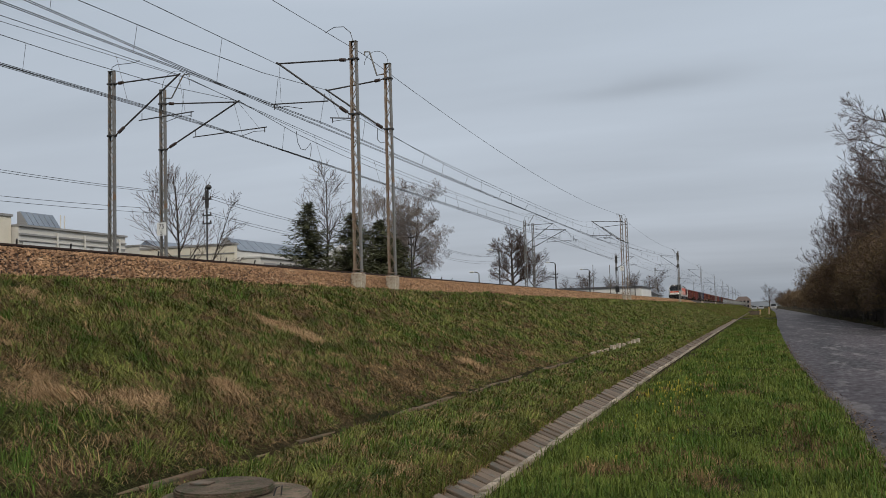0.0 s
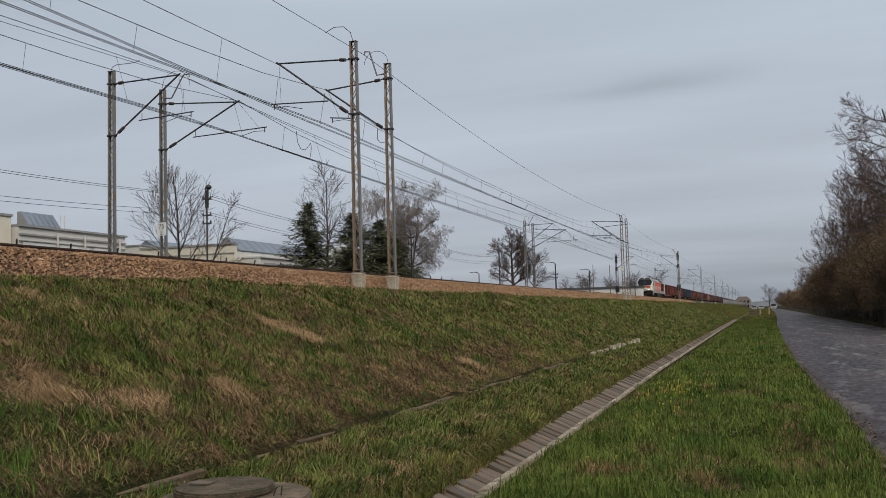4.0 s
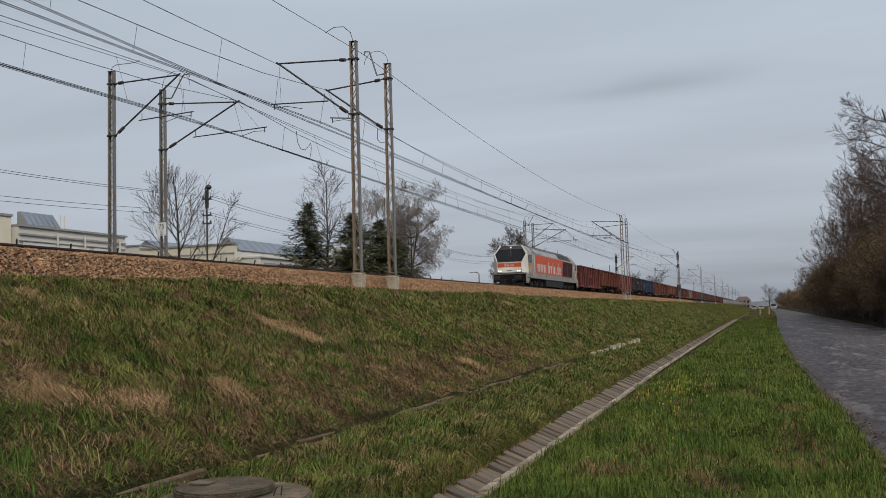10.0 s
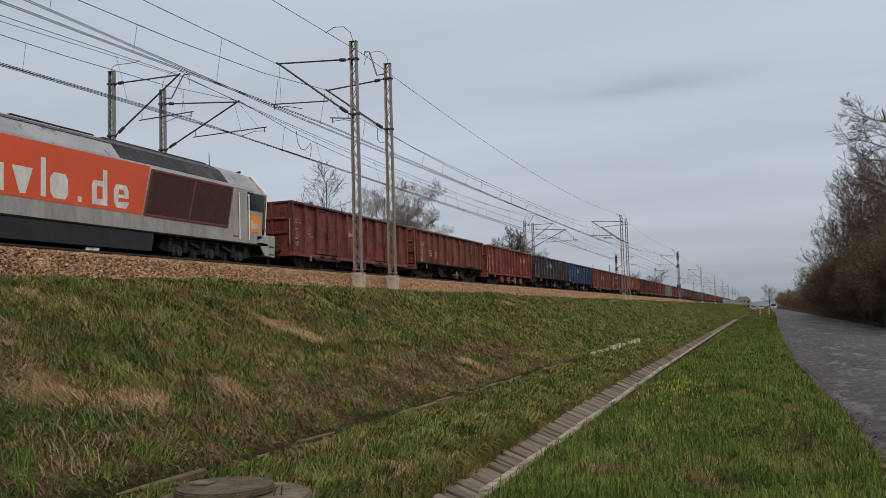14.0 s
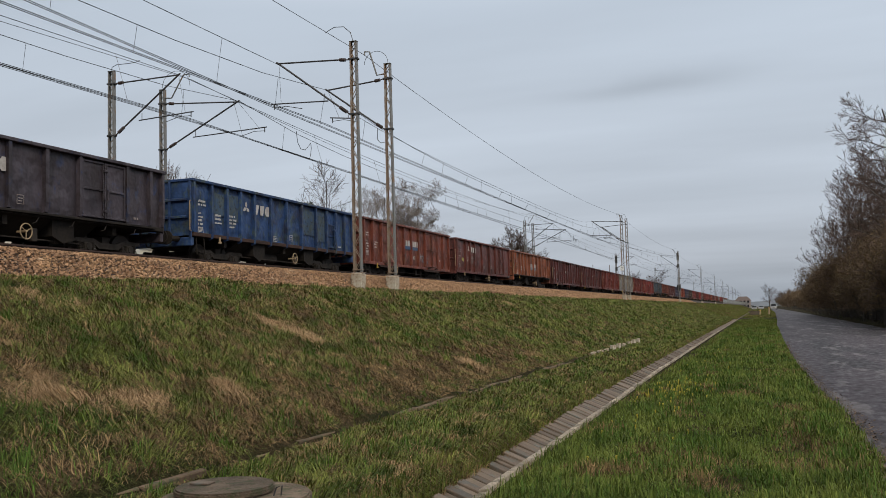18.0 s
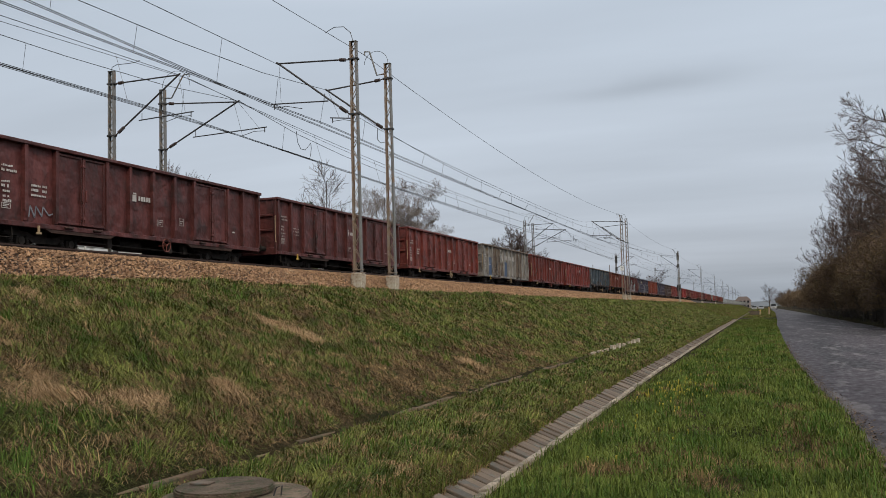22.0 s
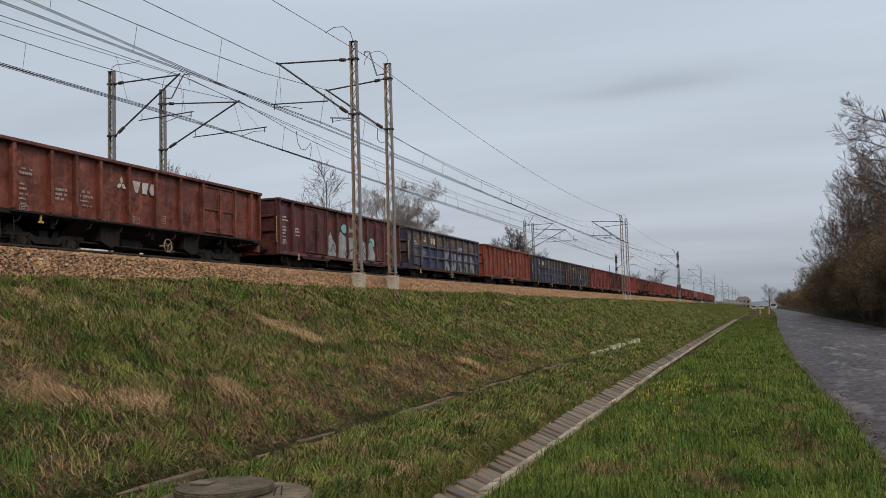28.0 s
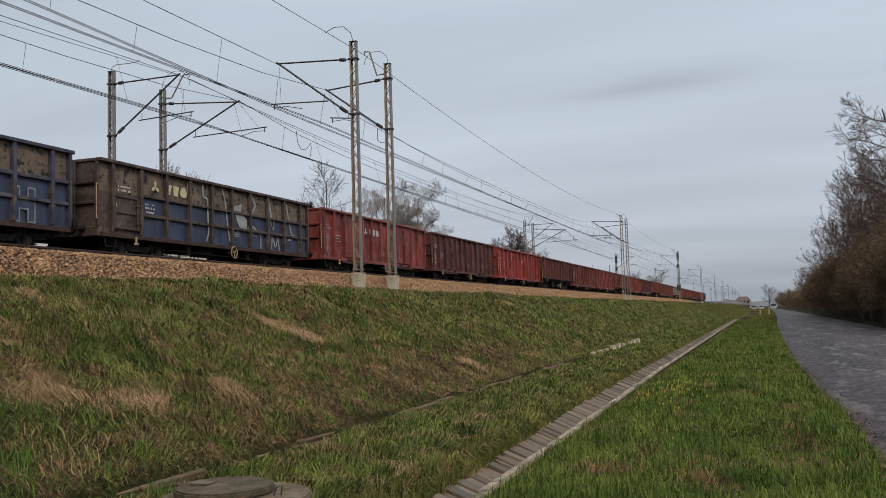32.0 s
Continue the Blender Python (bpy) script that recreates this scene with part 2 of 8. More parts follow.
def ground_material():
    m = bpy.data.materials.new("meadow_ground")
    m.use_nodes = True
    nt = m.node_tree
    N, L = nt.nodes.new, nt.links.new
    bsdf = nt.nodes["Principled BSDF"]
    co = N("ShaderNodeTexCoord")
    cols = []
    def noise_fac(scale, detail, lo, hi, rough=0.55, stretch=(1, 1, 1)):
        mp = N("ShaderNodeMapping")
        mp.inputs["Scale"].default_value = stretch
        L(co.outputs["Object"], mp.inputs[0])
        n = N("ShaderNodeTexNoise")
        n.inputs["Scale"].default_value, n.inputs["Detail"].default_value, n.inputs["Roughness"].default_value = scale, detail, rough
        L(mp.outputs[0], n.inputs["Vector"])
        r = N("ShaderNodeMapRange")
        L(n.outputs[0], r.inputs[0])
        r.inputs[1].default_value, r.inputs[2].default_value = lo, hi
        return r.outputs[0], n.outputs[0]
    def mixed(fac, a, b):
        x = N("ShaderNodeMix")
        x.data_type = "RGBA"
        L(fac, x.inputs[0])
        for s, c in ((6, a), (7, b)):
            if isinstance(c, tuple):
                x.inputs[s].default_value = (*c, 1)
            else:
                L(c, x.inputs[s])
        return x.outputs[2]
    f1, _ = noise_fac(0.35, 5, 0.36, 0.62)
    f2, _ = noise_fac(2.6, 5, 0.42, 0.6)
    f3, _ = noise_fac(1.1, 6, 0.52, 0.66)
    f4, h4 = noise_fac(34, 4, 0.38, 0.62)
    # ground tones darkened to paint in the shade between grass blades
    green = mixed(f2, (0.022, 0.030, 0.008), (0.032, 0.034, 0.011))
    dry = mixed(f2, (0.056, 0.039, 0.019), (0.036, 0.029, 0.013))
    base = mixed(f1, green, dry)
    base = mixed(f3, base, (0.11, 0.075, 0.040))
    dark = N("ShaderNodeMix")
    dark.data_type, dark.blend_type = "RGBA", "MULTIPLY"
    dark.inputs[0].default_value = 0.85
    L(base, dark.inputs[6])
    L(mixed(f4, (0.16, 0.16, 0.16), (1.0, 1.0, 1.0)), dark.inputs[7])
    L(dark.outputs[2], bsdf.inputs["Base Color"])
    bsdf.inputs["Roughness"].default_value = 1.0
    bsdf.inputs["Specular IOR Level"].default_value = 0.05
    b = N("ShaderNodeBump")
    b.inputs["Strength"].default_value, b.inputs["Distance"].default_value = 0.8, 0.06
    L(h4, b.inputs["Height"])
    L(b.outputs[0], bsdf.inputs["Normal"])
    return m


M_ground = ground_material()

# cross-section of the land: far field, railway bank, slope, drain, verge, path, field
PROFILE = [(-1400, 0.5), (-500, 1.2), (-120, 2.2), (-60, 2.3), (-30, 2.3), (-24.5, 2.35), (-22.6, 2.62), (-21.6, 2.85), (-17, 2.95), (-13.4, 2.85), (-12.35, 2.52), (-12.0, 2.41), (-11.3, 2.34), (-10.6, 2.25), (-9.9, 2.02),
           (-9.2, 1.75), (-8.5, 1.44), (-7.8, 1.14), (-7.1, 0.84), (-6.5, 0.56), (-6.0, 0.36), (-5.55, 0.17), (-5.3, 0.05), (-5.0, 0.04), (-4.6, 0.03), (-4.2, 0.0), (-3.9, 0.0), (-3.55, -0.02), (-3.14, -0.05),
           (-3.03, -0.20), (-2.70, -0.38), (-2.48, -0.38), (-2.40, -0.20), (-2.30, -0.075), (-2.0, -0.015), (-1.6, 0.02), (-1.2, 0.02), (-0.6, 0.01), (0.0, 0.0), (0.6, -0.005), (1.2, -0.02), (2.0, -0.03), (4, -0.03), (6.6, -0.03), (7.4, 0.02),
           (9, 0.1), (12, 0.15), (20, 0.1), (60, 0.0), (300, 0.0), (1400, 0.0)]


def land(x):
    for (xa, za), (xb, zb) in zip(PROFILE, PROFILE[1:]):
        if xa <= x <= xb:
            return za + (zb - za) * (x - xa) / (xb - xa)
    return 0.0


def bumps(x, y):
    """Unevenness of the grass, none at the drain, the path and the track."""
    k = 0.0
    if -12.0 < x < -3.4:
        k = min(1, (x + 12.0) / 0.8, (-3.4 - x) / 0.5)
    elif -2.2 < x < 0.8:
        k = min(1, (x + 2.2) / 0.4, (0.8 - x) / 0.4)
    if k <= 0 or y > 160:
        return 0.0
    return k * (0.10 * noise.noise((x * 0.55, y * 0.4, 0.3)) + 0.05 * noise.noise((x * 1.7, y * 1.4, 4.1)))


def height(x, y):
    return land(x) + bumps(x, y)


def shift(y):
    """The drain bears a little away from the lane."""
    return -float(np.interp(y, [7, 25, 60], [0.07, 0.24, 0.30]))


def build_ground():
    ys = [-700, -400, -150, -60, -25, -16] + [-12 + 1.0 * i for i in range(16)] + [4 + 0.35 * i for i in range(90)] + [36 + 1.2 * i for i in range(60)] + [110 + 8 * i for i in range(25)] + [330, 400, 500, 650, 900, 1300, 2000, 3500]
    xs = [p[0] for p in PROFILE]
    verts = [(x + (shift(y) if -3.6 < x < -1.9 else 0), y, height(x, y)) for y in ys for x in xs]
    n = len(xs)
    faces = [(j * n + i, j * n + i + 1, (j + 1) * n + i + 1, (j + 1) * n + i) for j in range(len(ys) - 1) for i in range(n - 1)]
    ob = put("ground", raw("ground", verts, faces, True), M_ground)
    tagged(ob, "grassy railway embankment and verge, half green, half dry", "ground", kind="structure")


build_ground()


# ---- path, drain, kerb ----
def asphalt_material():
    """Damp grey asphalt: long worn strips, a darker cracked overlay and pale dry patches."""
    m = mat("asphalt", (0.063, 0.050, 0.054), (0.038, 0.030, 0.034), 0.6, grain=60, stain=0.5, amount=1.0, bump=0.5, stretch=(1.0, 0.12, 1), spec=0.2)
    nt = m.node_tree
    N, L = nt.nodes.new, nt.links.new
    bsdf = nt.nodes["Principled BSDF"]
    co = N("ShaderNodeTexCoord")
    col = bsdf.inputs["Base Color"].links[0].from_socket
    for scale, size, lo, hi, tone, detail in ((0.9, (0.7, 0.10, 1), 0.50, 0.56, (0.024, 0.020, 0.021), 6), (1.5, (0.8, 0.14, 1), 0.56, 0.60, (0.125, 0.110, 0.110), 8), (7.0, (1, 0.4, 1), 0.60, 0.68, (0.030, 0.026, 0.026), 4)):
        mp = N("ShaderNodeMapping")
        mp.inputs["Scale"].default_value = size
        L(co.outputs["Object"], mp.inputs[0])
        n = N("ShaderNodeTexNoise")
        n.inputs["Scale"].default_value, n.inputs["Detail"].default_value, n.inputs["Roughness"].default_value = scale, detail, 0.6
        L(mp.outputs[0], n.inputs["Vector"])
        r = N("ShaderNodeMapRange")
        L(n.outputs[0], r.inputs[0])
        r.inputs[1].default_value, r.inputs[2].default_value, r.inputs[4].default_value = lo, hi, 0.85
        x = N("ShaderNodeMix")
        x.data_type = "RGBA"
        L(r.outputs[0], x.inputs[0])
        L(col, x.inputs[6])
        x.inputs[7].default_value = (*tone, 1)
        col = x.outputs[2]
    L(col, bsdf.inputs["Base Color"])
    r = N("ShaderNodeMapRange")
    L(n.outputs[0], r.inputs[0])
    r.inputs[1].default_value, r.inputs[2].default_value, r.inputs[3].default_value, r.inputs[4].default_value = 0.35, 0.65, 0.55, 0.85
    L(r.outputs[0], bsdf.inputs["Roughness"])
    return m


M_asphalt = asphalt_material()


def along(table, y):
    return float(np.interp(y, [p[0] for p in table], [p[1] for p in table]))


PATH_L = [(-30, 1.1), (6, 1.12), (10.7, 1.10), (14.5, 1.10), (18, 0.97), (30, 0.85), (45, 0.95), (80, 1.25), (110, 1.8), (216, 3.2), (420, 4.0)]
PATH_R = [(-30, 6.9), (60, 7.0), (126, 7.2), (232, 8.8), (420, 9.6)]


def build_path():
    ys = [-30 + 2 * i for i in range(15)] + [0.25 * i for i in range(160)] + [40 + 1.0 * i for i in range(60)] + [100 + 6 * i for i in range(54)]
    verts, faces = [], []
    for y in ys:
        ragged = 0.10 * noise.noise((0.0, y * 1.1, 2.0)) + 0.05 * noise.noise((0.0, y * 4.0, 7.0))
        xl, xr = along(PATH_L, y) + ragged, along(PATH_R, y) + 0.4 * noise.noise((3.0, y * 0.3, 2.0))
        for x, z in ((xl - 0.04, -0.05), (xl, 0.0), (xl + (xr - xl) * 0.33, 0.02), (xl + (xr - xl) * 0.66, 0.02), (xr, 0.0), (xr + 0.05, -0.05)):
            verts.append((x, y, z + 0.012))
    for j in range(len(ys) - 1):
        for i in range(5):
            faces.append((j * 6 + i, j * 6 + i + 1, (j + 1) * 6 + i + 1, (j + 1) * 6 + i))
    tagged(put("path", raw("path", verts, faces, True), M_asphalt), "damp worn grey asphalt lane with ragged grass edge", "path", kind="structure")


build_path()


def build_drain():
    """Concrete drain: a row of slabs laid on the bank side, a flat bed, and a narrow lip on the verge side."""
    sink = lambda y: -float(np.interp(y, [5, 16], [0.10, 0.0]))
    drain = thing("drain", pose(0, 0, 0), "concrete slab drain running along the embankment foot", "drain", kind="structure")
    shapes = []
    for k in range(5):
        rnd = random.Random(k)
        bm = bmesh.new()
        w = 0.176 + rnd.uniform(-0.014, 0.010)
        a, b = rnd.uniform(-0.02, 0.02), rnd.uniform(-0.004, 0.004)
        prism(bm, [(-3.0 + a, -0.135 + b), (-2.62, -0.29), (-2.62, -0.36), (-3.0 + a, -0.20 + b)], 0, w, "y")
        bmesh.ops.bevel(bm, geom=bm.edges[:], offset=0.008, segments=1, affect="EDGES")
        shapes.append(mesh_of(bm, "slab"))
    rnd = random.Random(11)
    y = 5.0
    for i in range(300):
        put("slab", shapes[rnd.randrange(5)], M_concrete, drain, at=pose(shift(y) + rnd.uniform(-0.006, 0.006), y, sink(y) + rnd.uniform(-0.004, 0.004), rnd.uniform(-1.1, 1.1), rnd.uniform(-0.4, 0.4), rnd.uniform(-1.4, 1.4)))
        y += 0.20
    bm = bmesh.new()
    while y < 330:
        prism(bm, [(-3.30, -0.135), (-2.92, -0.29), (-2.92, -0.36), (-3.30, -0.20)], y, y + 0.175, "y")
        y += 0.20
    y = -12.0
    while y < 4.75:
        prism(bm, [(-3.07, -0.235), (-2.69, -0.39), (-2.69, -0.46), (-3.07, -0.30)], y, y + 0.27, "y")
        y += 0.30
    tagged(part("far_slabs", bm, M_concrete, drain), kind="stuff")
    bm = bmesh.new()
    yy = -12.0
    while yy < 120:
        box(bm, -2.66 + shift(yy), -2.44 + shift(yy), yy, yy + 0.985, -0.37, -0.285 + rnd.uniform(-0.008, 0.008))
        yy += 1.0
    part("bed", bm, M_concrete, drain)
    M_lip = mat("pale_lip_concrete", (0.38, 0.315, 0.235), (0.15, 0.120, 0.088), 0.9, grain=20, stain=2.5, amount=1.4, bump=0.4, third=(0.10, 0.085, 0.055), third_at=0.58, spread=0.25)
    bm = bmesh.new()
    prism(bm, [(-2.47, -0.29), (-2.40, -0.04), (-2.315, -0.03), (-2.305, -0.10), (-2.40, -0.36)], 0, 0.988, "y")
    bmesh.ops.bevel(bm, geom=bm.edges[:], offset=0.008, segments=1, affect="EDGES")
    me = mesh_of(bm, "lip")
    for i in range(132):
        put("lip_slab", me, M_lip, drain, at=pose(shift(i - 12) + rnd.uniform(-0.01, 0.01), i - 12, rnd.uniform(-0.01, 0.01)))
    bm = bmesh.new()
    for i in range(105):
        box(bm, -2.70, -2.54, 120 + 2 * i, 121.97 + 2 * i, -0.4, -0.03)
    tagged(part("far_lip", bm, M_concrete, drain), kind="stuff")


build_drain()


def build_kerb():
    """Old concrete edging half sunk in the foot of the slope."""
    rnd = random.Random(5)
    kerb = thing("kerb", pose(0, 0, 0), "old concrete edging half sunk in grass at the slope's foot", "kerb", kind="structure")
    M_kerb = mat("weathered_brown_edging", (0.165, 0.112, 0.068), (0.085, 0.056, 0.034), 0.95, grain=18, stain=2.2, amount=1.1, bump=0.5, third=(0.06, 0.06, 0.03), third_at=0.56, spread=0.2)
    bm = bmesh.new()
    box(bm, -0.042, 0.042, 0, 0.985, -0.2, 0.085, 0.012)
    me = mesh_of(bm, "kerb_stone")
    y = 5.0
    while y < 26.5:
        sunk = 0.0 if not 7.6 < y < 8.6 else -0.1
        put("kerb_stone", me, M_kerb, kerb, at=pose(-5.37 + 0.02 * math.sin(y), y, -0.018 + sunk + rnd.uniform(-0.02, 0.015), rnd.uniform(-0.6, 0.6), rnd.uniform(-5, 5), rnd.uniform(-0.8, 0.8)))
        y += 1.0
    bm = bmesh.new()
    box(bm, -0.06, 0.06, 0, 0.5, -0.2, 0.12, 0.014)
    me = mesh_of(bm, "edge_block")
    y = 30.5
    for i in range(9):
        put("edge_block", me, M_found, kerb, at=pose(-5.35 + 0.045 * i, y, 0.045 + 0.012 * i + rnd.uniform(-0.03, 0.05), 0, rnd.uniform(-8, 8), rnd.uniform(-4, 4)))
        y += 1.15


build_kerb()


def build_manhole():
    """Round concrete cover plate with a lid lying off-centre on it."""
    m = thing("manhole", pose(-4.02, 6.45, -0.07), "round weathered concrete manhole with lid laid on top", "manhole")
    def disc(name, c, r, z0, z1, material, label=""):
        bm = bmesh.new()
        bmesh.ops.create_cone(bm, cap_ends=True, segments=56, radius1=r, radius2=r, depth=z1 - z0, matrix=Matrix.Translation((c[0], c[1], (z0 + z1) / 2)))
        bmesh.ops.bevel(bm, geom=[e for e in bm.edges if e.calc_face_angle(0) > 1], offset=0.015, segments=2, affect="EDGES")
        return part(name, bm, material, m, label)
    disc("shaft_ring", (0, 0), 0.56, -0.35, 0.10, M_old_concrete)
    disc("cover_plate", (0, 0), 0.60, 0.10, 0.235, M_old_concrete)
    disc("lid", (-0.13, 0.05), 0.40, 0.24, 0.30, M_old_concrete, "grey concrete lid")
    bm = bmesh.new()
    box(bm, -0.42, -0.25, -0.02, 0.10, 0.302, 0.318, 0.004)
    part("lid_patch", bm, M_concrete, m)
    bm = bmesh.new()
    path_rod(bm, [(0.33, 0.02, 0.235), (0.35, 0.03, 0.30), (0.39, 0.05, 0.31), (0.38, 0.05, 0.235)], 0.007, 6)
    part("lifting_eye", bm, M_dark_steel, m, "bent rusty steel lifting eye")


build_manhole()

# ---- ballast, sleepers, rails ----
def build_ballast():
    prof = [(-22.2, 2.72), (-21.2, 3.02), (-20.8, 3.06), (-17, 3.06), (-13.45, 3.05), (-13.1, 2.97), (-12.4, 2.62), (-11.95, 2.40)]
    ys = [-600, -150, -60, -20] + [0.6 * i for i in range(170)] + [102 + 6 * i for i in range(70)] + [560, 800, 1300]
    verts, faces = [], []
    n = len(prof)
    for y in ys:
        for i, (x, z) in enumerate(prof):
            w = 0.05 * noise.noise((x, y * 0.8, 1.0)) if i in (5, 6, 7) else 0
            verts.append((x + w, y, z + w * 0.4 - (0.03 if i > 3 else 0)))
    for j in range(len(ys) - 1):
        for i in range(n - 1):
            faces.append((j * n + i, j * n + i + 1, (j + 1) * n + i + 1, (j + 1) * n + i))
    bed = put("ballast_bed", raw("ballast_bed", verts, faces, True), M_ballast_gap_shade)
    tagged(bed, "dark reddish-brown crushed stone ballast bed under both tracks, gap shade painted in", "ballast", kind="structure")
    # loose stones on the shoulder
    rng = np.random.default_rng(3)
    phi = (1 + 5 ** 0.5) / 2
    base = np.array([(1, 1, 1), (1, -1, -1), (-1, 1, -1), (-1, -1, 1), (1.5, 0.2, 0), (-1.4, 0, 0.2), (0, 1.3, -0.3), (0.1, -1.4, 0)], float) / 1.6
    bm = bmesh.new()
    for c in base:
        bm.verts.new(c)
    hull = bmesh.ops.convex_hull(bm, input=bm.verts[:])
    bm.verts.index_update()
    bv = np.array([v.co[:] for v in bm.verts])
    bf = [[v.index for v in f.verts] for f in bm.faces]
    bm.free()
    spots = []
    for y0, y1, step, big in ((9.5, 46, 0.066, 1.0), (46, 90, 0.10, 1.5), (90, 190, 0.17, 2.4)):
        for v in np.arange(0, 1.62, step):
            for y in np.arange(y0, y1, step):
                spots.append((-13.5 + v, y, big, step))
    spots = np.array(spots)
    count = len(spots)
    jit = (rng.random((count, 2)) - 0.5) * spots[:, 3:4] * 0.9
    xs, ys = spots[:, 0] + jit[:, 0], spots[:, 1] + jit[:, 1]
    verts = np.zeros((count, len(bv), 3))
    zs = np.interp(xs, [p[0] for p in prof], [p[1] for p in prof])
    size = (0.025 + 0.018 * rng.random(count)) * spots[:, 2]
    ang = rng.random((count, 3)) * 6.283
    ca, sa = np.cos(ang), np.sin(ang)
    for i, p in enumerate(bv):
        q = np.tile(p, (count, 1)) * (0.75 + 0.5 * rng.random((count, 3)))
        x, y, z = q[:, 0], q[:, 1], q[:, 2]
        x, y = x * ca[:, 0] - y * sa[:, 0], x * sa[:, 0] + y * ca[:, 0]
        y, z = y * ca[:, 1] - z * sa[:, 1], y * sa[:, 1] + z * ca[:, 1]
        verts[:, i, 0], verts[:, i, 1], verts[:, i, 2] = xs + x * size, ys + y * size, zs + z * size * 0.72 + 0.006 + 0.03 * (rng.random(count) - 0.4)
    faces = [[k * len(bv) + i for i in f] for k in range(count) for f in bf]
    stones = put("ballast_stones", raw("ballast_stones", verts.reshape(-1, 3).tolist(), faces), M_stone)
    tagged(stones, "loose brown crushed stones on the ballast shoulder", "ballast", kind="stuff")


build_ballast()


def build_tracks():
    prof = [(-0.075, 0), (0.075, 0), (0.075, 0.02), (0.012, 0.04), (0.012, 0.125), (0.036, 0.135), (0.036, 0.172), (-0.036, 0.172), (-0.036, 0.135), (-0.012, 0.125), (-0.012, 0.04), (-0.075, 0.02)]
    for c, which in ((NEAR_C, "near"), (FAR_C, "far")):
        track = thing("track", pose(c, 0, -0.075 if which == "near" else 0), "rusty steel rails on concrete sleepers in ballast", "railway track", group="railway tracks", kind="structure")
        for s in (-1, 1):
            bm = bmesh.new()
            prism(bm, [(s * 0.755 + x, RAIL_Z - 0.172 + z) for x, z in prof], -600, 1300, "y")
            part("rail", bm, M_rail, track)
        bm = bmesh.new()
        verts, faces = [], []
        for i in range(420):
            y, k = -20 + 0.6 * i, len(verts)
            for dx in (-1.25, 1.25):
                for dy in (-0.13, 0.13):
                    for dz in (RAIL_Z - 0.32, RAIL_Z - 0.175):
                        verts.append((dx, y + dy, dz))
            faces += [tuple(k + i for i in f) for f in ((0, 1, 3, 2), (4, 6, 7, 5), (0, 4, 5, 1), (2, 3, 7, 6), (1, 5, 7, 3), (0, 2, 6, 4))]
        bm.free()
        tagged(put("sleepers", raw("sleepers", verts, faces), M_concrete, track), kind="stuff")


build_tracks()

# ---- overhead line ----
M_white_sign = mat("white_enamel", (0.78, 0.78, 0.76), (0.66, 0.66, 0.63), 0.4, grain=12, amount=0.5, bump=0.02)
M_black = mat("black_paint", (0.02, 0.02, 0.022), (0.032, 0.031, 0.03), 0.5, grain=14, amount=0.6, bump=0.05)
M_porcelain = mat("brown_porcelain", (0.07, 0.045, 0.035), (0.045, 0.03, 0.025), 0.25, grain=8, amount=0.4, bump=0.0, spec=0.5)


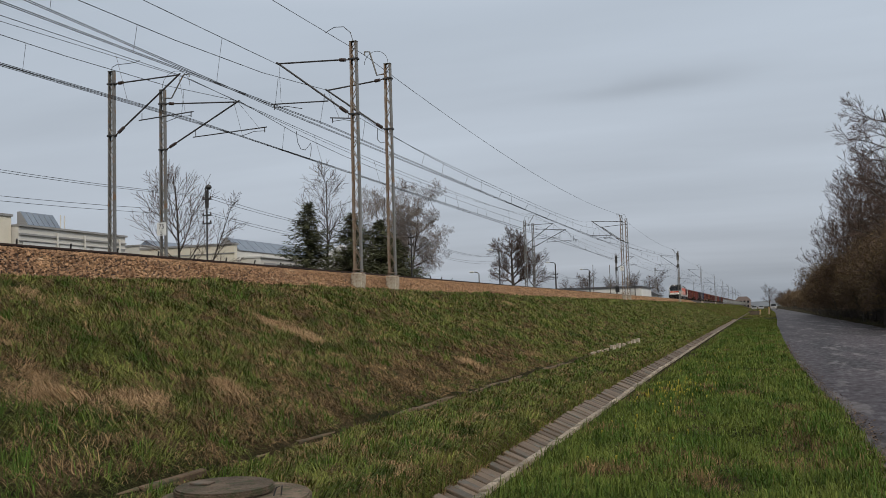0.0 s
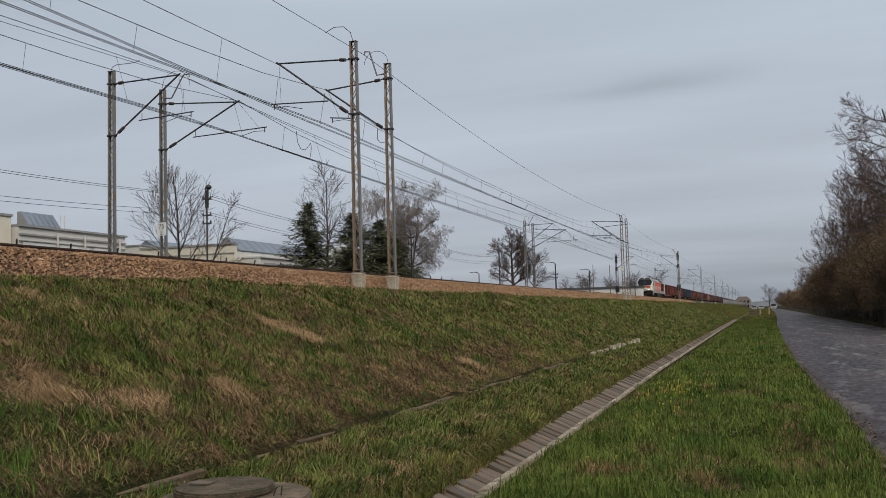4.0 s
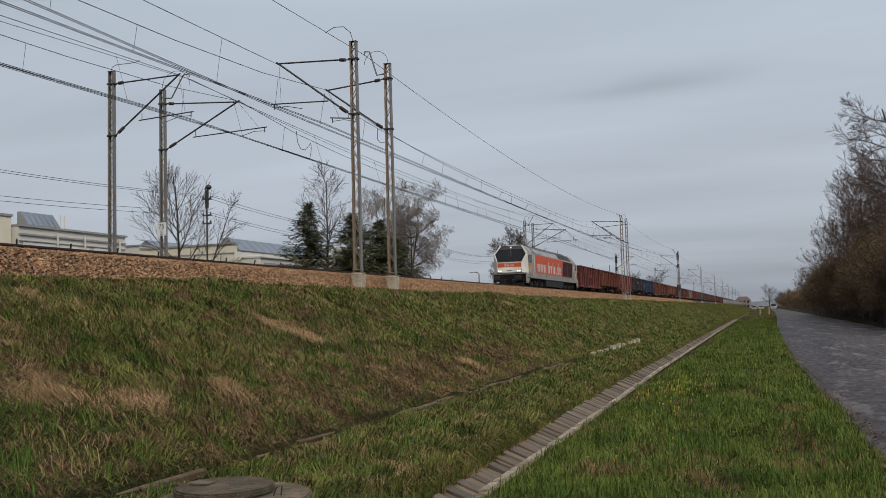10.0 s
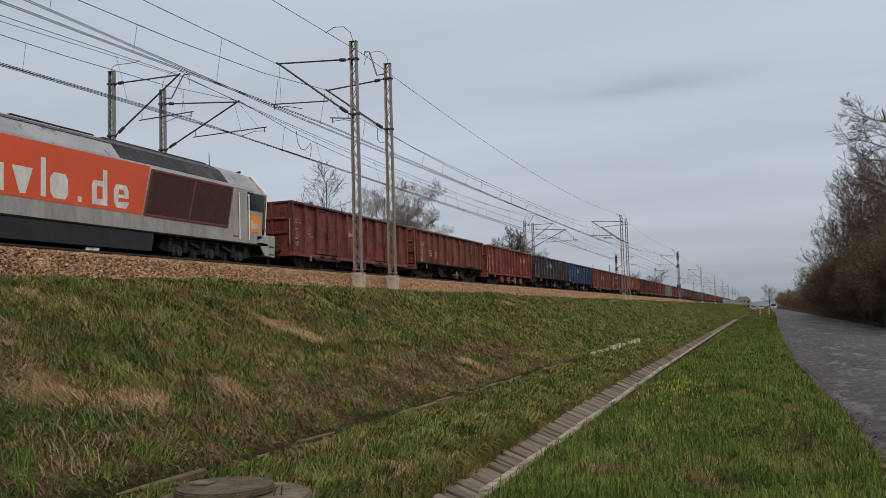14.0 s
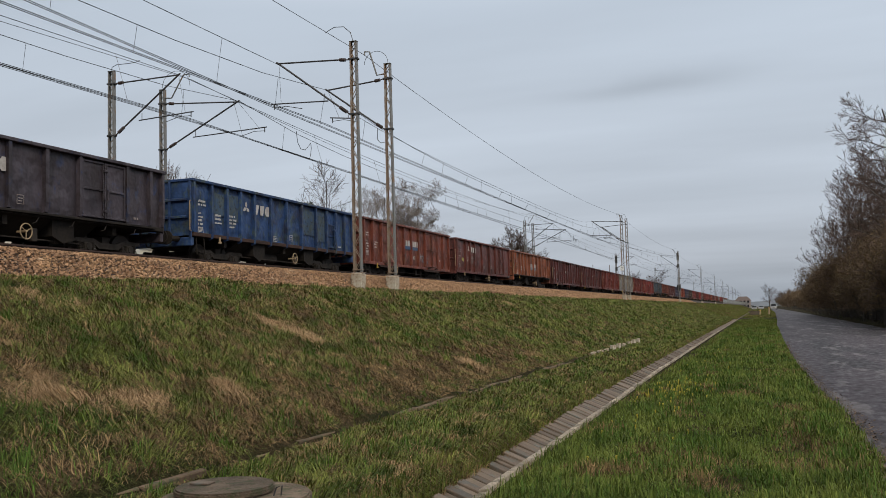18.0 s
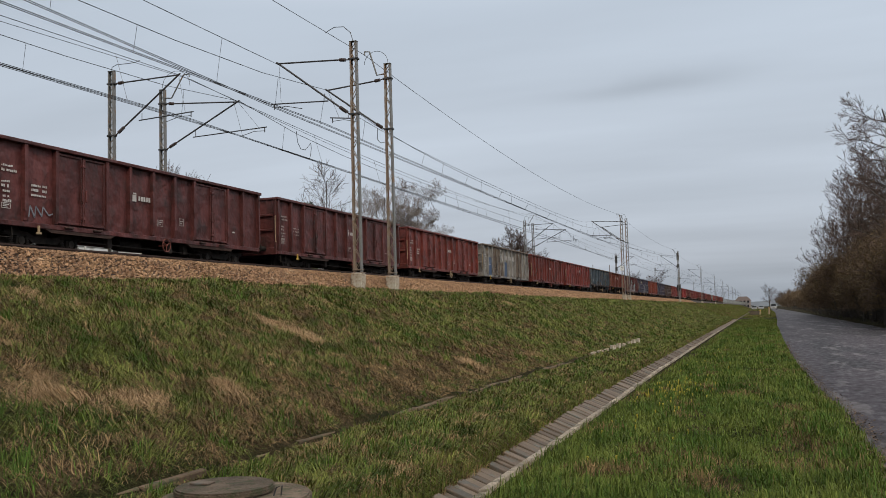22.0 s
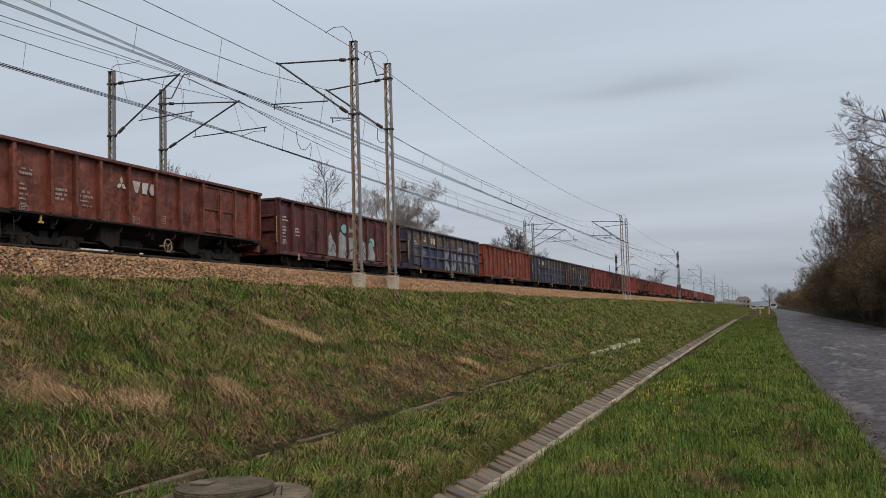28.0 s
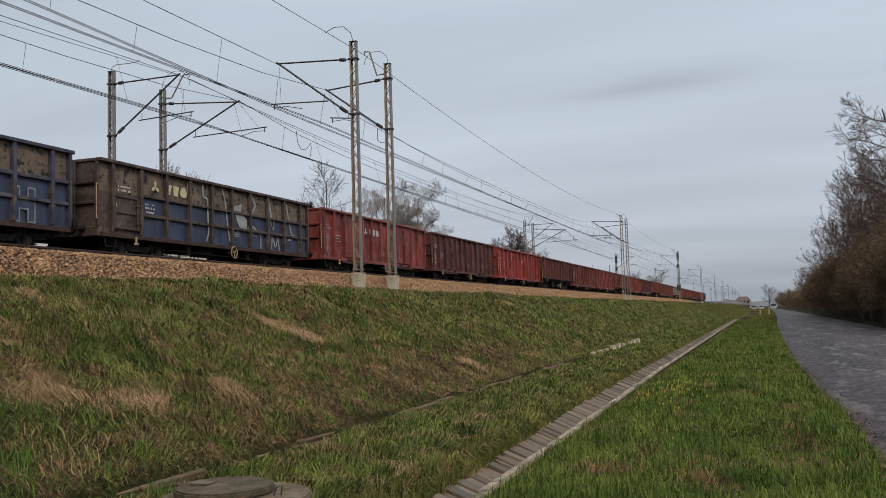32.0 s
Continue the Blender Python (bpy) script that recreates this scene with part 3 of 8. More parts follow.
def mast(x, y, base, top, side, arm=None, wire_hook=None, rusty=False, label=""):
    """Lattice mast of two channels. side: the way to the track (-1 or 1). arm: tie height, strut foot, arm end (reach, height), registration (from, to, height)."""
    kind = "lattice steel catenary mast with cantilever on a concrete foot" if arm else "lattice steel catenary mast on a concrete foot"
    m = thing("catenary_mast", pose(x, y, base), label or kind, "mast", group="catenary masts along the railway")
    hgt = top - base
    steel = M_rusty_steel if rusty else M_steel
    bm = bmesh.new()
    box(bm, -0.19, 0.19, -0.18, 0.18, -0.75, 0, 0.03)
    part("foundation", bm, M_found, m, "stained concrete foot")
    for s in (-1, 1):
        bm = bmesh.new()
        b0, b1 = 0.135 * s, 0.110 * s
        for (o0, o1, dy0, dy1) in ((0, 0.010, -0.07, 0.07), (-0.045, 0.0, -0.07, -0.06), (-0.045, 0.0, 0.06, 0.07)):
            vs = []
            for zz, b in ((0, b0), (hgt, b1)):
                for dy in (dy0, dy1):
                    for o in (o0, o1):
                        vs.append(bm.verts.new((b + s * o, dy, zz)))
            for f in ((0, 1, 3, 2), (4, 6, 7, 5), (0, 4, 5, 1), (2, 3, 7, 6), (1, 5, 7, 3), (0, 2, 6, 4)):
                bm.faces.new([vs[i] for i in f])
        part("channel", bm, steel if rusty and s < 0 else M_steel, m)
    for dy in (-0.066, 0.066):
        bm = bmesh.new()
        n = 19
        for i in range(n):
            za, zb = hgt * i / n + 0.05, hgt * (i + 1) / n + 0.05 if i < n - 1 else hgt - 0.05
            s = 1 if i % 2 else -1
            wa, wb = 0.125 - 0.025 * i / n, 0.125 - 0.025 * (i + 1) / n
            rod(bm, (s * wa, dy, za), (-s * wb, dy, zb), 0.014, 4)
        part("lattice", bm, steel, m)
    bm = bmesh.new()
    box(bm, -0.2, 0.2, -0.15, 0.15, 0.0, 0.025, 0.004)
    box(bm, -0.17, 0.17, -0.1, 0.1, 0.09, 0.12, 0.004)
    part("base_plate", bm, M_rusty_steel, m)
    bm = bmesh.new()
    box(bm, -0.13, 0.13, -0.08, 0.08, hgt - 0.01, hgt + 0.012, 0.003)
    part("cap_plate", bm, M_steel, m)
    if arm:
        tie, foot, (reach, end), (r0, r1, rz) = arm
        d = side
        t0, e0 = tie - base, end - base
        bm = bmesh.new()
        rod(bm, (d * 0.55, 0, t0 + (e0 - t0) * 0.55 / reach), (d * reach, 0, e0), 0.028, 8)
        part("tie_tube", bm, M_dark_steel, m)
        bm = bmesh.new()
        f0 = foot - base
        ev = Vector((d * (reach + 0.06), 0, e0 + 0.05))
        sv = Vector((d * 0.16, 0, f0))
        rod(bm, sv + (ev - sv) * 0.16, ev, 0.032, 8)
        part("strut_tube", bm, M_dark_steel, m)
        for name, a, b in (("insulator", Vector((d * 0.2, 0, t0)), Vector((d * 0.55, 0, t0 + (e0 - t0) * 0.55 / reach))), ("insulator", sv, sv + (ev - sv) * 0.16)):
            bm = bmesh.new()
            rod(bm, a, b, 0.022, 8)
            for k in range(6):
                p = a + (b - a) * (0.3 + 0.1 * k)
                rod(bm, p, p + (b - a) * 0.05, 0.062, 10)
            part(name, bm, M_porcelain, m, "brown ribbed insulator")
        bm = bmesh.new()
        rod(bm, (d * r0, 0, rz - base - 0.04), (d * r1, 0, rz - base + 0.06), 0.022, 6)
        rod(bm, (d * (r0 + 0.12), 0, rz - base - 0.02), (d * (r0 + 0.12), 0, rz - base + 0.22), 0.012, 5)
        part("registration_tube", bm, M_dark_steel, m)
        bm = bmesh.new()
        rod(bm, (d * (r1 - 0.1), 0, rz - base + 0.06), (d * (r1 - 0.1), 0, rz - base - 0.14), 0.018, 5)
        path_rod(bm, [(d * (r1 - 0.1), 0, rz - base - 0.08), (d * (r1 - 0.55), 0, rz - base - 0.06), (d * (r1 - 1.15), 0, rz - base - 0.20)], 0.012, 5)
        part("steady_arm", bm, M_dark_steel, m)
        bm = bmesh.new()
        rod(bm, (d * (r1 - 0.35), 0.02, rz - base + 0.05), (d * (reach - 0.02), 0.02, e0), 0.006, 4)
        part("hanger", bm, M_wire, m)
        for zz in (t0, f0):
            bm = bmesh.new()
            box(bm, -0.17, 0.17, -0.085, 0.085, zz - 0.03, zz + 0.03, 0.006)
            part("clamp", bm, M_dark_steel, m)
    if wire_hook:
        hx, hz = wire_hook
        bm = bmesh.new()
        dx = hx - x
        path_rod(bm, [(0.1 * side, 0, hgt - 0.35), (0.42 * side, 0, hgt - 0.37), (dx * 0.78, 0, hz - base + 0.03), (dx, 0, hz - base + 0.05), (dx, 0, hz - base - 0.08)], 0.03, 6)
        part("earth_wire_bracket", bm, M_steel, m)
        bm = bmesh.new()
        path_rod(bm, [(dx * 0.5 + abs(dx) * 0.52 * math.cos(radians(15 * k)), 0, hgt + 0.05 + abs(dx) * 0.52 * math.sin(radians(15 * k))) for k in range(13)], 0.009, 5)
        part("jumper", bm, M_wire, m)
    return m


NEAR_MASTS = [26.85, 29.75, 87.9, 91.4, 152.3, 213.0, 278.5, 340, 402, 464, 526, 588, 650]
FAR_MASTS = [27.45, 30.5, 90.2, 93.7, 152.3, 213.0, 278.5, 340, 402, 464, 526, 588, 650]
NEAR_X, FAR_X = -12.12, -22.15
for k, y in enumerate(NEAR_MASTS):
    a = k in (0, 2) or k > 3
    arm = (9.95, 8.13, (2.78, 10.12), (0.95, 3.05, 8.70)) if a else (9.99, 8.17, (2.40, 9.82), (1.45, 2.30, 8.74))
    mast(NEAR_X, y, 2.95, 10.53 + (0.15 if k > 3 else 0), -1, arm, (-13.0, 11.02) if k == 1 or k > 2 else None, rusty=k < 4,
         label="lattice steel catenary mast with cantilever, rust-stained at the base" if k < 4 else "")
for k, y in enumerate(FAR_MASTS):
    a = k in (0, 2) or k > 3
    arm = (10.36, 8.43, (2.9, 10.38), (1.2, 3.5, 8.93)) if a else (10.26, 8.41, (3.45, 9.99), (1.4, 4.7, 8.83))
    if k > 3:
        arm = (10.2, 8.4, (2.9, 10.2), (1.2, 3.4, 8.85))
    mast(FAR_X, y, 2.75, 10.83, 1, arm, (-20.9, 11.3) if k in (1, 2) or k > 3 else None)

# kilometre plate
def plate(x, y, z, w, hgt, lines, material=None):
    p = thing("kilometre_plate", pose(x, y, z), "white kilometre plate with black numbers on a mast", "sign")
    bm = bmesh.new()
    box(bm, -w / 2, w / 2, -0.008, 0.008, 0, hgt, 0.003)
    part("plate", bm, M_white_sign, p)
    for text, zz, size in lines:
        c = bpy.data.curves.new("number", "FONT")
        c.body, c.size, c.align_x, c.extrude = text, size, "CENTER", 0.002
        o = new("number", c)
        dg = bpy.context.evaluated_depsgraph_get()
        me = bpy.data.meshes.new_from_object(o.evaluated_get(dg))
        bpy.data.objects.remove(o)
        put("number", me, M_black, p, at=pose(0, -0.0115, zz, 90, 0, 0))


plate(FAR_X - 0.02, 30.5 - 0.1, 4.97, 0.44, 0.52, [("75", 0.27, 0.27), ("5", 0.03, 0.25)])
plate(NEAR_X - 0.1, 87.9 - 0.1, 5.25, 0.36, 0.42, [("7", 0.1, 0.30)])


def wire_run(supports, sag, steps=14, sharp=False):
    """Points of a wire hung over supports (x, y, z). sag: one for all spans, or one for each (negative: a plain curve)."""
    pts = []
    spans = list(zip(supports, supports[1:]))
    sags = list(sag) if isinstance(sag, (list, tuple)) else [sag]
    sags += [sags[-1]] * len(spans)
    for ((xa, ya, za), (xb, yb, zb)), g in zip(spans, sags):
        for i in range(steps):
            u = i / steps
            d = min(u, 1 - u) * (yb - ya)
            drop = g * (1 - math.exp(-d / 6.5)) if sharp and g > 0 else abs(g) * 4 * u * (1 - u)
            pts.append((xa + (xb - xa) * u, ya + (yb - ya) * u, za + (zb - za) * u - drop))
    pts.append(supports[-1])
    return pts


def wire_mesh(pts, r):
    verts, faces = [], []
    for i, (x, y, z) in enumerate(pts):
        for a in range(4):
            verts.append((x + r * math.cos(a * 1.5708 + 0.785), y, z + r * math.sin(a * 1.5708 + 0.785)))
        if i:
            k = (i - 1) * 4
            faces += [(k + a, k + (a + 1) % 4, k + 4 + (a + 1) % 4, k + 4 + a) for a in range(4)]
    return raw("wire", verts, faces)


def catenary(messenger, contact, sag, double=0.035):
    """A messenger wire, two contact wires, and droppers between them."""
    c = thing("overhead_wires", pose(0, 0, 0), "thin dark overhead wires with droppers above the railway", "overhead wires", group="overhead wires of the railway")
    mp, cp = wire_run(messenger, sag, 14, True), wire_run(contact, 0.06)
    put("messenger_wire", wire_mesh(mp, 0.0105), M_wire, c)
    for s in (-1, 1):
        put("contact_wire", wire_mesh([(x + s * double, y, z + s * 0.004) for x, y, z in cp], 0.0105), M_wire, c)
    my, mz, mx = [p[1] for p in mp], [p[2] for p in mp], [p[0] for p in mp]
    cz, cx = [p[2] for p in cp], [p[0] for p in cp]
    for (xa, ya, za), (xb, yb, zb) in zip(messenger, messenger[1:]):
        for i in range(9):
            y = ya + (yb - ya) * (i + 0.5) / 9
            if y < 8 or y > 300:
                continue
            bm = bmesh.new()
            rod(bm, (np.interp(y, my, mx), y, np.interp(y, my, mz)), (np.interp(y, [p[1] for p in cp], cx), y, np.interp(y, [p[1] for p in cp], cz)), 0.0070, 4)
            part("dropper", bm, M_wire, c)


REST_N = [(x, y) for y, x in zip(NEAR_MASTS[4:], (-15.2, -14.8) * 5)]
REST_F = [(x, y) for y, x in zip(FAR_MASTS[4:], (-18.8, -19.2) * 5)]
catenary([(-14.9, -35, 9.75), (-14.88, 26.85, 10.08), (-14.88, 87.9, 10.1)] + [(-14.95, y, 10.2) for x, y in REST_N],
         [(-14.9, -35, 9.55), (-15.1, 26.85, 8.66), (-14.75, 87.9, 8.62)] + [(x, y, 8.66) for x, y in REST_N], [-0.1, 0.85, 0.9])
catenary([(-14.5, -35, 9.9), (-14.52, 29.75, 9.83), (-14.6, 91.4, 9.82), (-12.4, 152.3, 10.3)],
         [(-14.6, -35, 7.55), (-14.65, 29.75, 8.60), (-15.0, 91.4, 8.62), (-12.6, 152.3, 9.6)], [0.95, 0.92, 0.8])
catenary([(-19.2, -35, 8.3), (-19.2, 27.45, 10.36), (-19.2, 90.2, 10.36)] + [(-19.1, y, 10.2) for x, y in REST_F],
         [(-18.7, -35, 7.62), (-18.75, 27.45, 8.72), (-19.2, 90.2, 8.70)] + [(x, y, 8.7) for x, y in REST_F], [-0.1, -0.55, 0.9])
catenary([(-18.75, -35, 10.0), (-18.62, 30.5, 10.0), (-18.6, 93.7, 9.98), (-22.0, 152.3, 10.3)],
         [(-18.8, -35, 7.75), (-18.75, 30.5, 8.70), (-18.6, 93.7, 8.70), (-21.9, 152.3, 9.5)], [0.88, 0.88, 0.8])
for label, pts, sag in (("thin earth wire hung on the mast tops", [(-13.0, -35, 10.85), (-13.0, 29.75, 10.95)] + [(-13.0, y, 11.1) for y in [91.4] + NEAR_MASTS[4:]], [0.25, 0.8, 0.5]),
                        ("thin earth wire hung on the mast tops", [(-20.75, -35, 9.2), (-20.8, 30.5, 11.1)] + [(-20.9, y, 11.2) for y in [90.2] + FAR_MASTS[4:]], [0.5, 0.8, 0.5])):
    w = put("earth_wire", wire_mesh(wire_run(pts, sag), 0.0095), M_wire)
    tagged(w, label, "wire", group="earth wires")


def loop_jumpers():
    """Slack loops of cable joining messenger and contact wire."""
    loop = [(35.3, 9.72), (35.4, 9.25), (35.7, 9.0), (36.1, 9.02), (36.5, 9.3), (36.65, 9.43), (36.7, 9.2), (36.6, 8.85), (36.5, 8.66)]
    for dy in (0.0, 63.0):
        bm = bmesh.new()
        path_rod(bm, [(-18.75, y + dy, z) for y, z in loop], 0.013, 5)
        tagged(part("jumper_cable", bm, M_wire), "slack dark jumper cable hanging between wires", "cable", group="jumper cables")
    for pts in ([(-12.12, 26.85, 10.5), (-12.22, 26.85, 10.85), (-12.45, 26.82, 11.06), (-12.75, 26.75, 11.06), (-12.95, 26.7, 10.95), (-13.0, 26.6, 10.86)],
                [(-22.15, 27.45, 10.8), (-22.1, 27.4, 10.97), (-21.85, 27.35, 11.03), (-21.4, 27.3, 11.0), (-21.0, 27.3, 11.0), (-20.8, 27.3, 11.06)]):
        bm = bmesh.new()
        path_rod(bm, pts, 0.012, 5)
        tagged(part("jumper_cable", bm, M_wire), "bowed dark cable from mast top to earth wire", "cable", group="jumper cables")
    bm = bmesh.new()
    path_rod(bm, [(-12.55, 29.75, 8.25), (-12.58, 29.75, 7.85), (-12.45, 29.75, 7.70), (-12.28, 29.75, 7.72), (-12.22, 29.75, 7.9)], 0.012, 5)
    tagged(part("jumper_cable", bm, M_wire), "slack dark jumper cable hanging at a mast", "cable", group="jumper cables")


loop_jumpers()


# ---- the train ----
M_under = mat("underframe_grime", (0.010, 0.009, 0.009), (0.032, 0.026, 0.021), 0.85, 0.1, grain=9, stain=1.2, amount=1.1, bump=0.2, spec=0.12)
M_wheel = mat("wheel_steel", (0.05, 0.04, 0.034), (0.025, 0.021, 0.019), 0.6, 0.3, grain=10, amount=0.8)
M_mark = mat("white_marking", (0.52, 0.50, 0.47), (0.33, 0.29, 0.26), 0.7, grain=20, stain=4, amount=1.0, bump=0.0)
M_yellow = mat("yellow_paint", (0.52, 0.33, 0.05), (0.33, 0.22, 0.06), 0.6, grain=14, amount=0.8, bump=0.05)
M_rail_grip = mat("grip_paint", (0.38, 0.27, 0.16), (0.24, 0.17, 0.10), 0.6, grain=10, amount=0.7, bump=0.05)
M_grime = mat("grimy_brown_sill", (0.070, 0.040, 0.032), (0.030, 0.020, 0.017), 0.8, grain=9, stain=2.0, amount=1.2, bump=0.15, spec=0.15)
M_bogie = mat("dusty_bogie_steel", (0.042, 0.034, 0.029), (0.016, 0.014, 0.012), 0.85, grain=10, stain=2.0, amount=1.2, bump=0.2, spec=0.15)
M_red_wheel = mat("red_handwheel", (0.20, 0.055, 0.040), (0.12, 0.040, 0.030), 0.6, grain=10, amount=0.7, bump=0.05)
M_mark_dim = mat("worn_white_marking", (0.36, 0.31, 0.28), (0.20, 0.15, 0.13), 0.7, grain=24, stain=5, amount=1.1, bump=0.0)
M_cream_mark = mat("cream_marking", (0.58, 0.50, 0.30), (0.36, 0.32, 0.22), 0.7, grain=20, stain=4, amount=1.0, bump=0.0)
M_dusty_gear = mat("dusty_brake_gear", (0.050, 0.040, 0.033), (0.020, 0.017, 0.015), 0.85, grain=10, amount=1.1, bump=0.2, spec=0.15)
RUST = (0.15, 0.062, 0.036)


def paint(name, base, third=RUST, at=0.6):
    base = (base[0] * 1.06, base[1] * 0.96, base[2] * 0.94)
    return mat(name, base, tuple(c * 0.62 for c in base), 0.52, grain=9, stain=1.1, amount=1.2, bump=0.14, third=third, third_at=at, spread=0.10, stretch=(1, 1, 0.7), spec=0.28, streak=0.45, grime=0.75)


PAINTS = {
    "oxide": paint("oxide_red_paint", (0.190, 0.050, 0.040), (0.12, 0.045, 0.032), 0.6),
    "rusty": paint("rusty_brown_paint", (0.185, 0.058, 0.038), (0.22, 0.095, 0.052), 0.62),
    "red": paint("faded_red_paint", (0.25, 0.058, 0.050), (0.17, 0.055, 0.045), 0.58),
    "black": paint("dark_grey_paint", (0.062, 0.055, 0.066), (0.036, 0.046, 0.095), 0.62),
    "blue": paint("patched_blue_paint", (0.030, 0.072, 0.185), (0.060, 0.085, 0.090), 0.57),
    "brown": paint("dark_brown_paint", (0.135, 0.046, 0.036), (0.17, 0.050, 0.045), 0.58),
    "ochre": paint("orange_brown_paint", (0.275, 0.100, 0.052), (0.20, 0.07, 0.042), 0.57),
    "maroon": paint("maroon_paint", (0.120, 0.040, 0.036), (0.085, 0.034, 0.030), 0.6),
    "grey": paint("pale_grey_paint", (0.285, 0.290, 0.265), (0.17, 0.125, 0.085), 0.6),
    "slate": paint("blue_grey_paint", (0.085, 0.125, 0.155), (0.13, 0.10, 0.075), 0.58),
    "navy": paint("grimy_navy_paint", (0.064, 0.070, 0.115), (0.115, 0.088, 0.068), 0.56),
    "vermilion": paint("vermilion_brown_paint", (0.255, 0.068, 0.040), (0.18, 0.058, 0.038), 0.6),
    "bright": paint("bright_red_paint", (0.34, 0.055, 0.048), (0.22, 0.055, 0.045), 0.6),
    "umber": paint("sooty_umber_paint", (0.085, 0.066, 0.058), (0.13, 0.085, 0.060), 0.6),
    "dust": mat("peeling_brown_panel", (0.175, 0.130, 0.096), (0.105, 0.080, 0.062), 0.75, grain=14, stain=2.2, amount=1.2, bump=0.15, third=(0.022, 0.018, 0.018), third_at=0.57, spread=0.08, spec=0.2),
}
BODY, TOP = 12.66, 3.0
LOWS = {"a": 0.86, "b": 1.15, "c": 1.16, "d": 0.83, "e": 1.06, "f": 0.93}
POSTS = {
    "a": [0.05, 1.09, 2.18, 4.17, 5.2, 6.3, 7.4, 8.47, 10.5, 11.5, 12.6],
    "b": [0.05, 0.62, 1.93, 2.86, 3.83, 5.08, 6.38, 7.65, 8.92, 10.9, 12.0, 12.6],
    "c": [0.05, 1.1, 2.05, 2.95, 3.9, 5.1, 6.35, 7.62, 8.9, 9.9, 10.78, 11.68, 12.6],
    "d": [0.5, 1.8, 3.06, 4.32, 5.6, 6.85, 8.1, 9.36, 10.63, 11.95, 12.6],
    "e": [0.05, 0.93, 1.83, 3.8, 4.58, 5.4, 6.25, 7.12, 7.94, 8.76, 9.74, 10.75, 11.62, 12.6],
    "f": [0.06, 0.24, 1.94, 2.87, 3.89, 5.58, 7.33, 8.89, 10.93, 12.6],
}
DOORS = {"a": [(2.26, 4.09), (8.55, 10.42)], "b": [(9.0, 10.82)], "c": [(10.0, 10.68)], "d": [(0.62, 1.70)], "e": [(1.91, 3.72)], "f": [(8.97, 10.85)]}
WAG = {}


def cached(key, fn):
    if key not in WAG:
        bm = bmesh.new()
        fn(bm)
        WAG[key] = mesh_of(bm, key.split("/")[0])
    return WAG[key]


def wagon_bogie_frame(bm):
    for s in (-1, 1):
        x0, x1 = sorted((s * 0.99, s * 1.10))
        # arched side beam, thin enough to leave the wheels open
        prism(bm, [(-1.45, 0.60), (-1.38, 0.70), (-0.62, 0.70), (-0.38, 0.60), (0.38, 0.60), (0.62, 0.70), (1.38, 0.70), (1.45, 0.60), (0.66, 0.58), (0.42, 0.42), (-0.42, 0.42), (-0.66, 0.58)], x0, x1)
        for y in (-0.9, 0.9):
            box(bm, min(x0, x1 + s * 0.06), max(x0, x1 + s * 0.06), y - 0.13, y + 0.13, 0.34, 0.58, 0.03)
            rod(bm, (s * 1.16, y, 0.46), (s * 1.19, y, 0.46), 0.11, 12)
            for k in (-0.27, 0.27):
                rod(bm, (s * 1.07, y + k, 0.40), (s * 1.07, y + k, 0.62), 0.045, 8)
                for q in range(4):
                    rod(bm, (s * 1.07, y + k, 0.42 + 0.05 * q), (s * 1.07, y + k, 0.445 + 0.05 * q), 0.075, 10)
                box(bm, *sorted((s * 1.0, s * 1.14)), y + k - 0.07, y + k + 0.07, 0.37, 0.40)
        rod(bm, (s * 1.14, -0.5, 0.34), (s * 1.14, 0.5, 0.30), 0.02, 6)
    box(bm, -1.0, 1.0, -0.16, 0.16, 0.5, 0.78)


def wheelset(bm, r=0.46):
    for s in (-1, 1):
        x = s * 0.75
        bmesh.ops.create_cone(bm, cap_ends=True, segments=28, radius1=r, radius2=r, depth=0.13, matrix=Matrix.Translation((x, 0, r)) @ Matrix.Rotation(radians(90), 4, "Y"))
        bmesh.ops.create_cone(bm, cap_ends=True, segments=28, radius1=r + 0.028, radius2=r + 0.028, depth=0.03, matrix=Matrix.Translation((s * 0.69, 0, r)) @ Matrix.Rotation(radians(90), 4, "Y"))
    rod(bm, (-1.05, 0, r), (1.05, 0, r), 0.08, 10)


def buffer_shape(bm):
    rod(bm, (0, 0, 0), (0, -0.42, 0), 0.095, 10)
    rod(bm, (0, -0.36, 0), (0, -0.60, 0), 0.075, 10)
    rod(bm, (0, -0.58, 0), (0, -0.625, 0), 0.23, 18)


def leaf(y0, y1, z0, z1, cross):
    """One door leaf with a raised edge frame, hinges, and a cross bar on some."""
    def f(bm):
        box(bm, 1.385, 1.418, y0, y1, z0, z1)
        strips = [(y0, y1, z1 - 0.06, z1), (y0, y1, z0, z0 + 0.06), (y0, y0 + 0.05, z0 + 0.06, z1 - 0.06), (y1 - 0.05, y1, z0 + 0.06, z1 - 0.06)]
        if cross:
            strips.append((y0 + 0.05, y1 - 0.05, (z0 + z1) / 2 - 0.03, (z0 + z1) / 2 + 0.03))
        for a, b, c, d in strips:
            box(bm, 1.418, 1.455, a, b, c, d, 0.008)
    return f


def lock_rod(y, z0, z1):
    def f(bm):
        for dy in (-0.035, 0.035):
            rod(bm, (1.50, y + dy, z0), (1.50, y + dy, z1), 0.016, 6)
        for z in (z0 + 0.2, z1 - 0.2):
            box(bm, 1.45, 1.53, y - 0.07, y + 0.07, z - 0.035, z + 0.035, 0.01)
        mid = (z0 + z1) / 2 - 0.1
        for dy in (-0.07, 0.07):
            box(bm, 1.50, 1.545, y + dy - 0.025, y + dy + 0.025, mid - 0.17, mid + 0.17, 0.012)
    return f


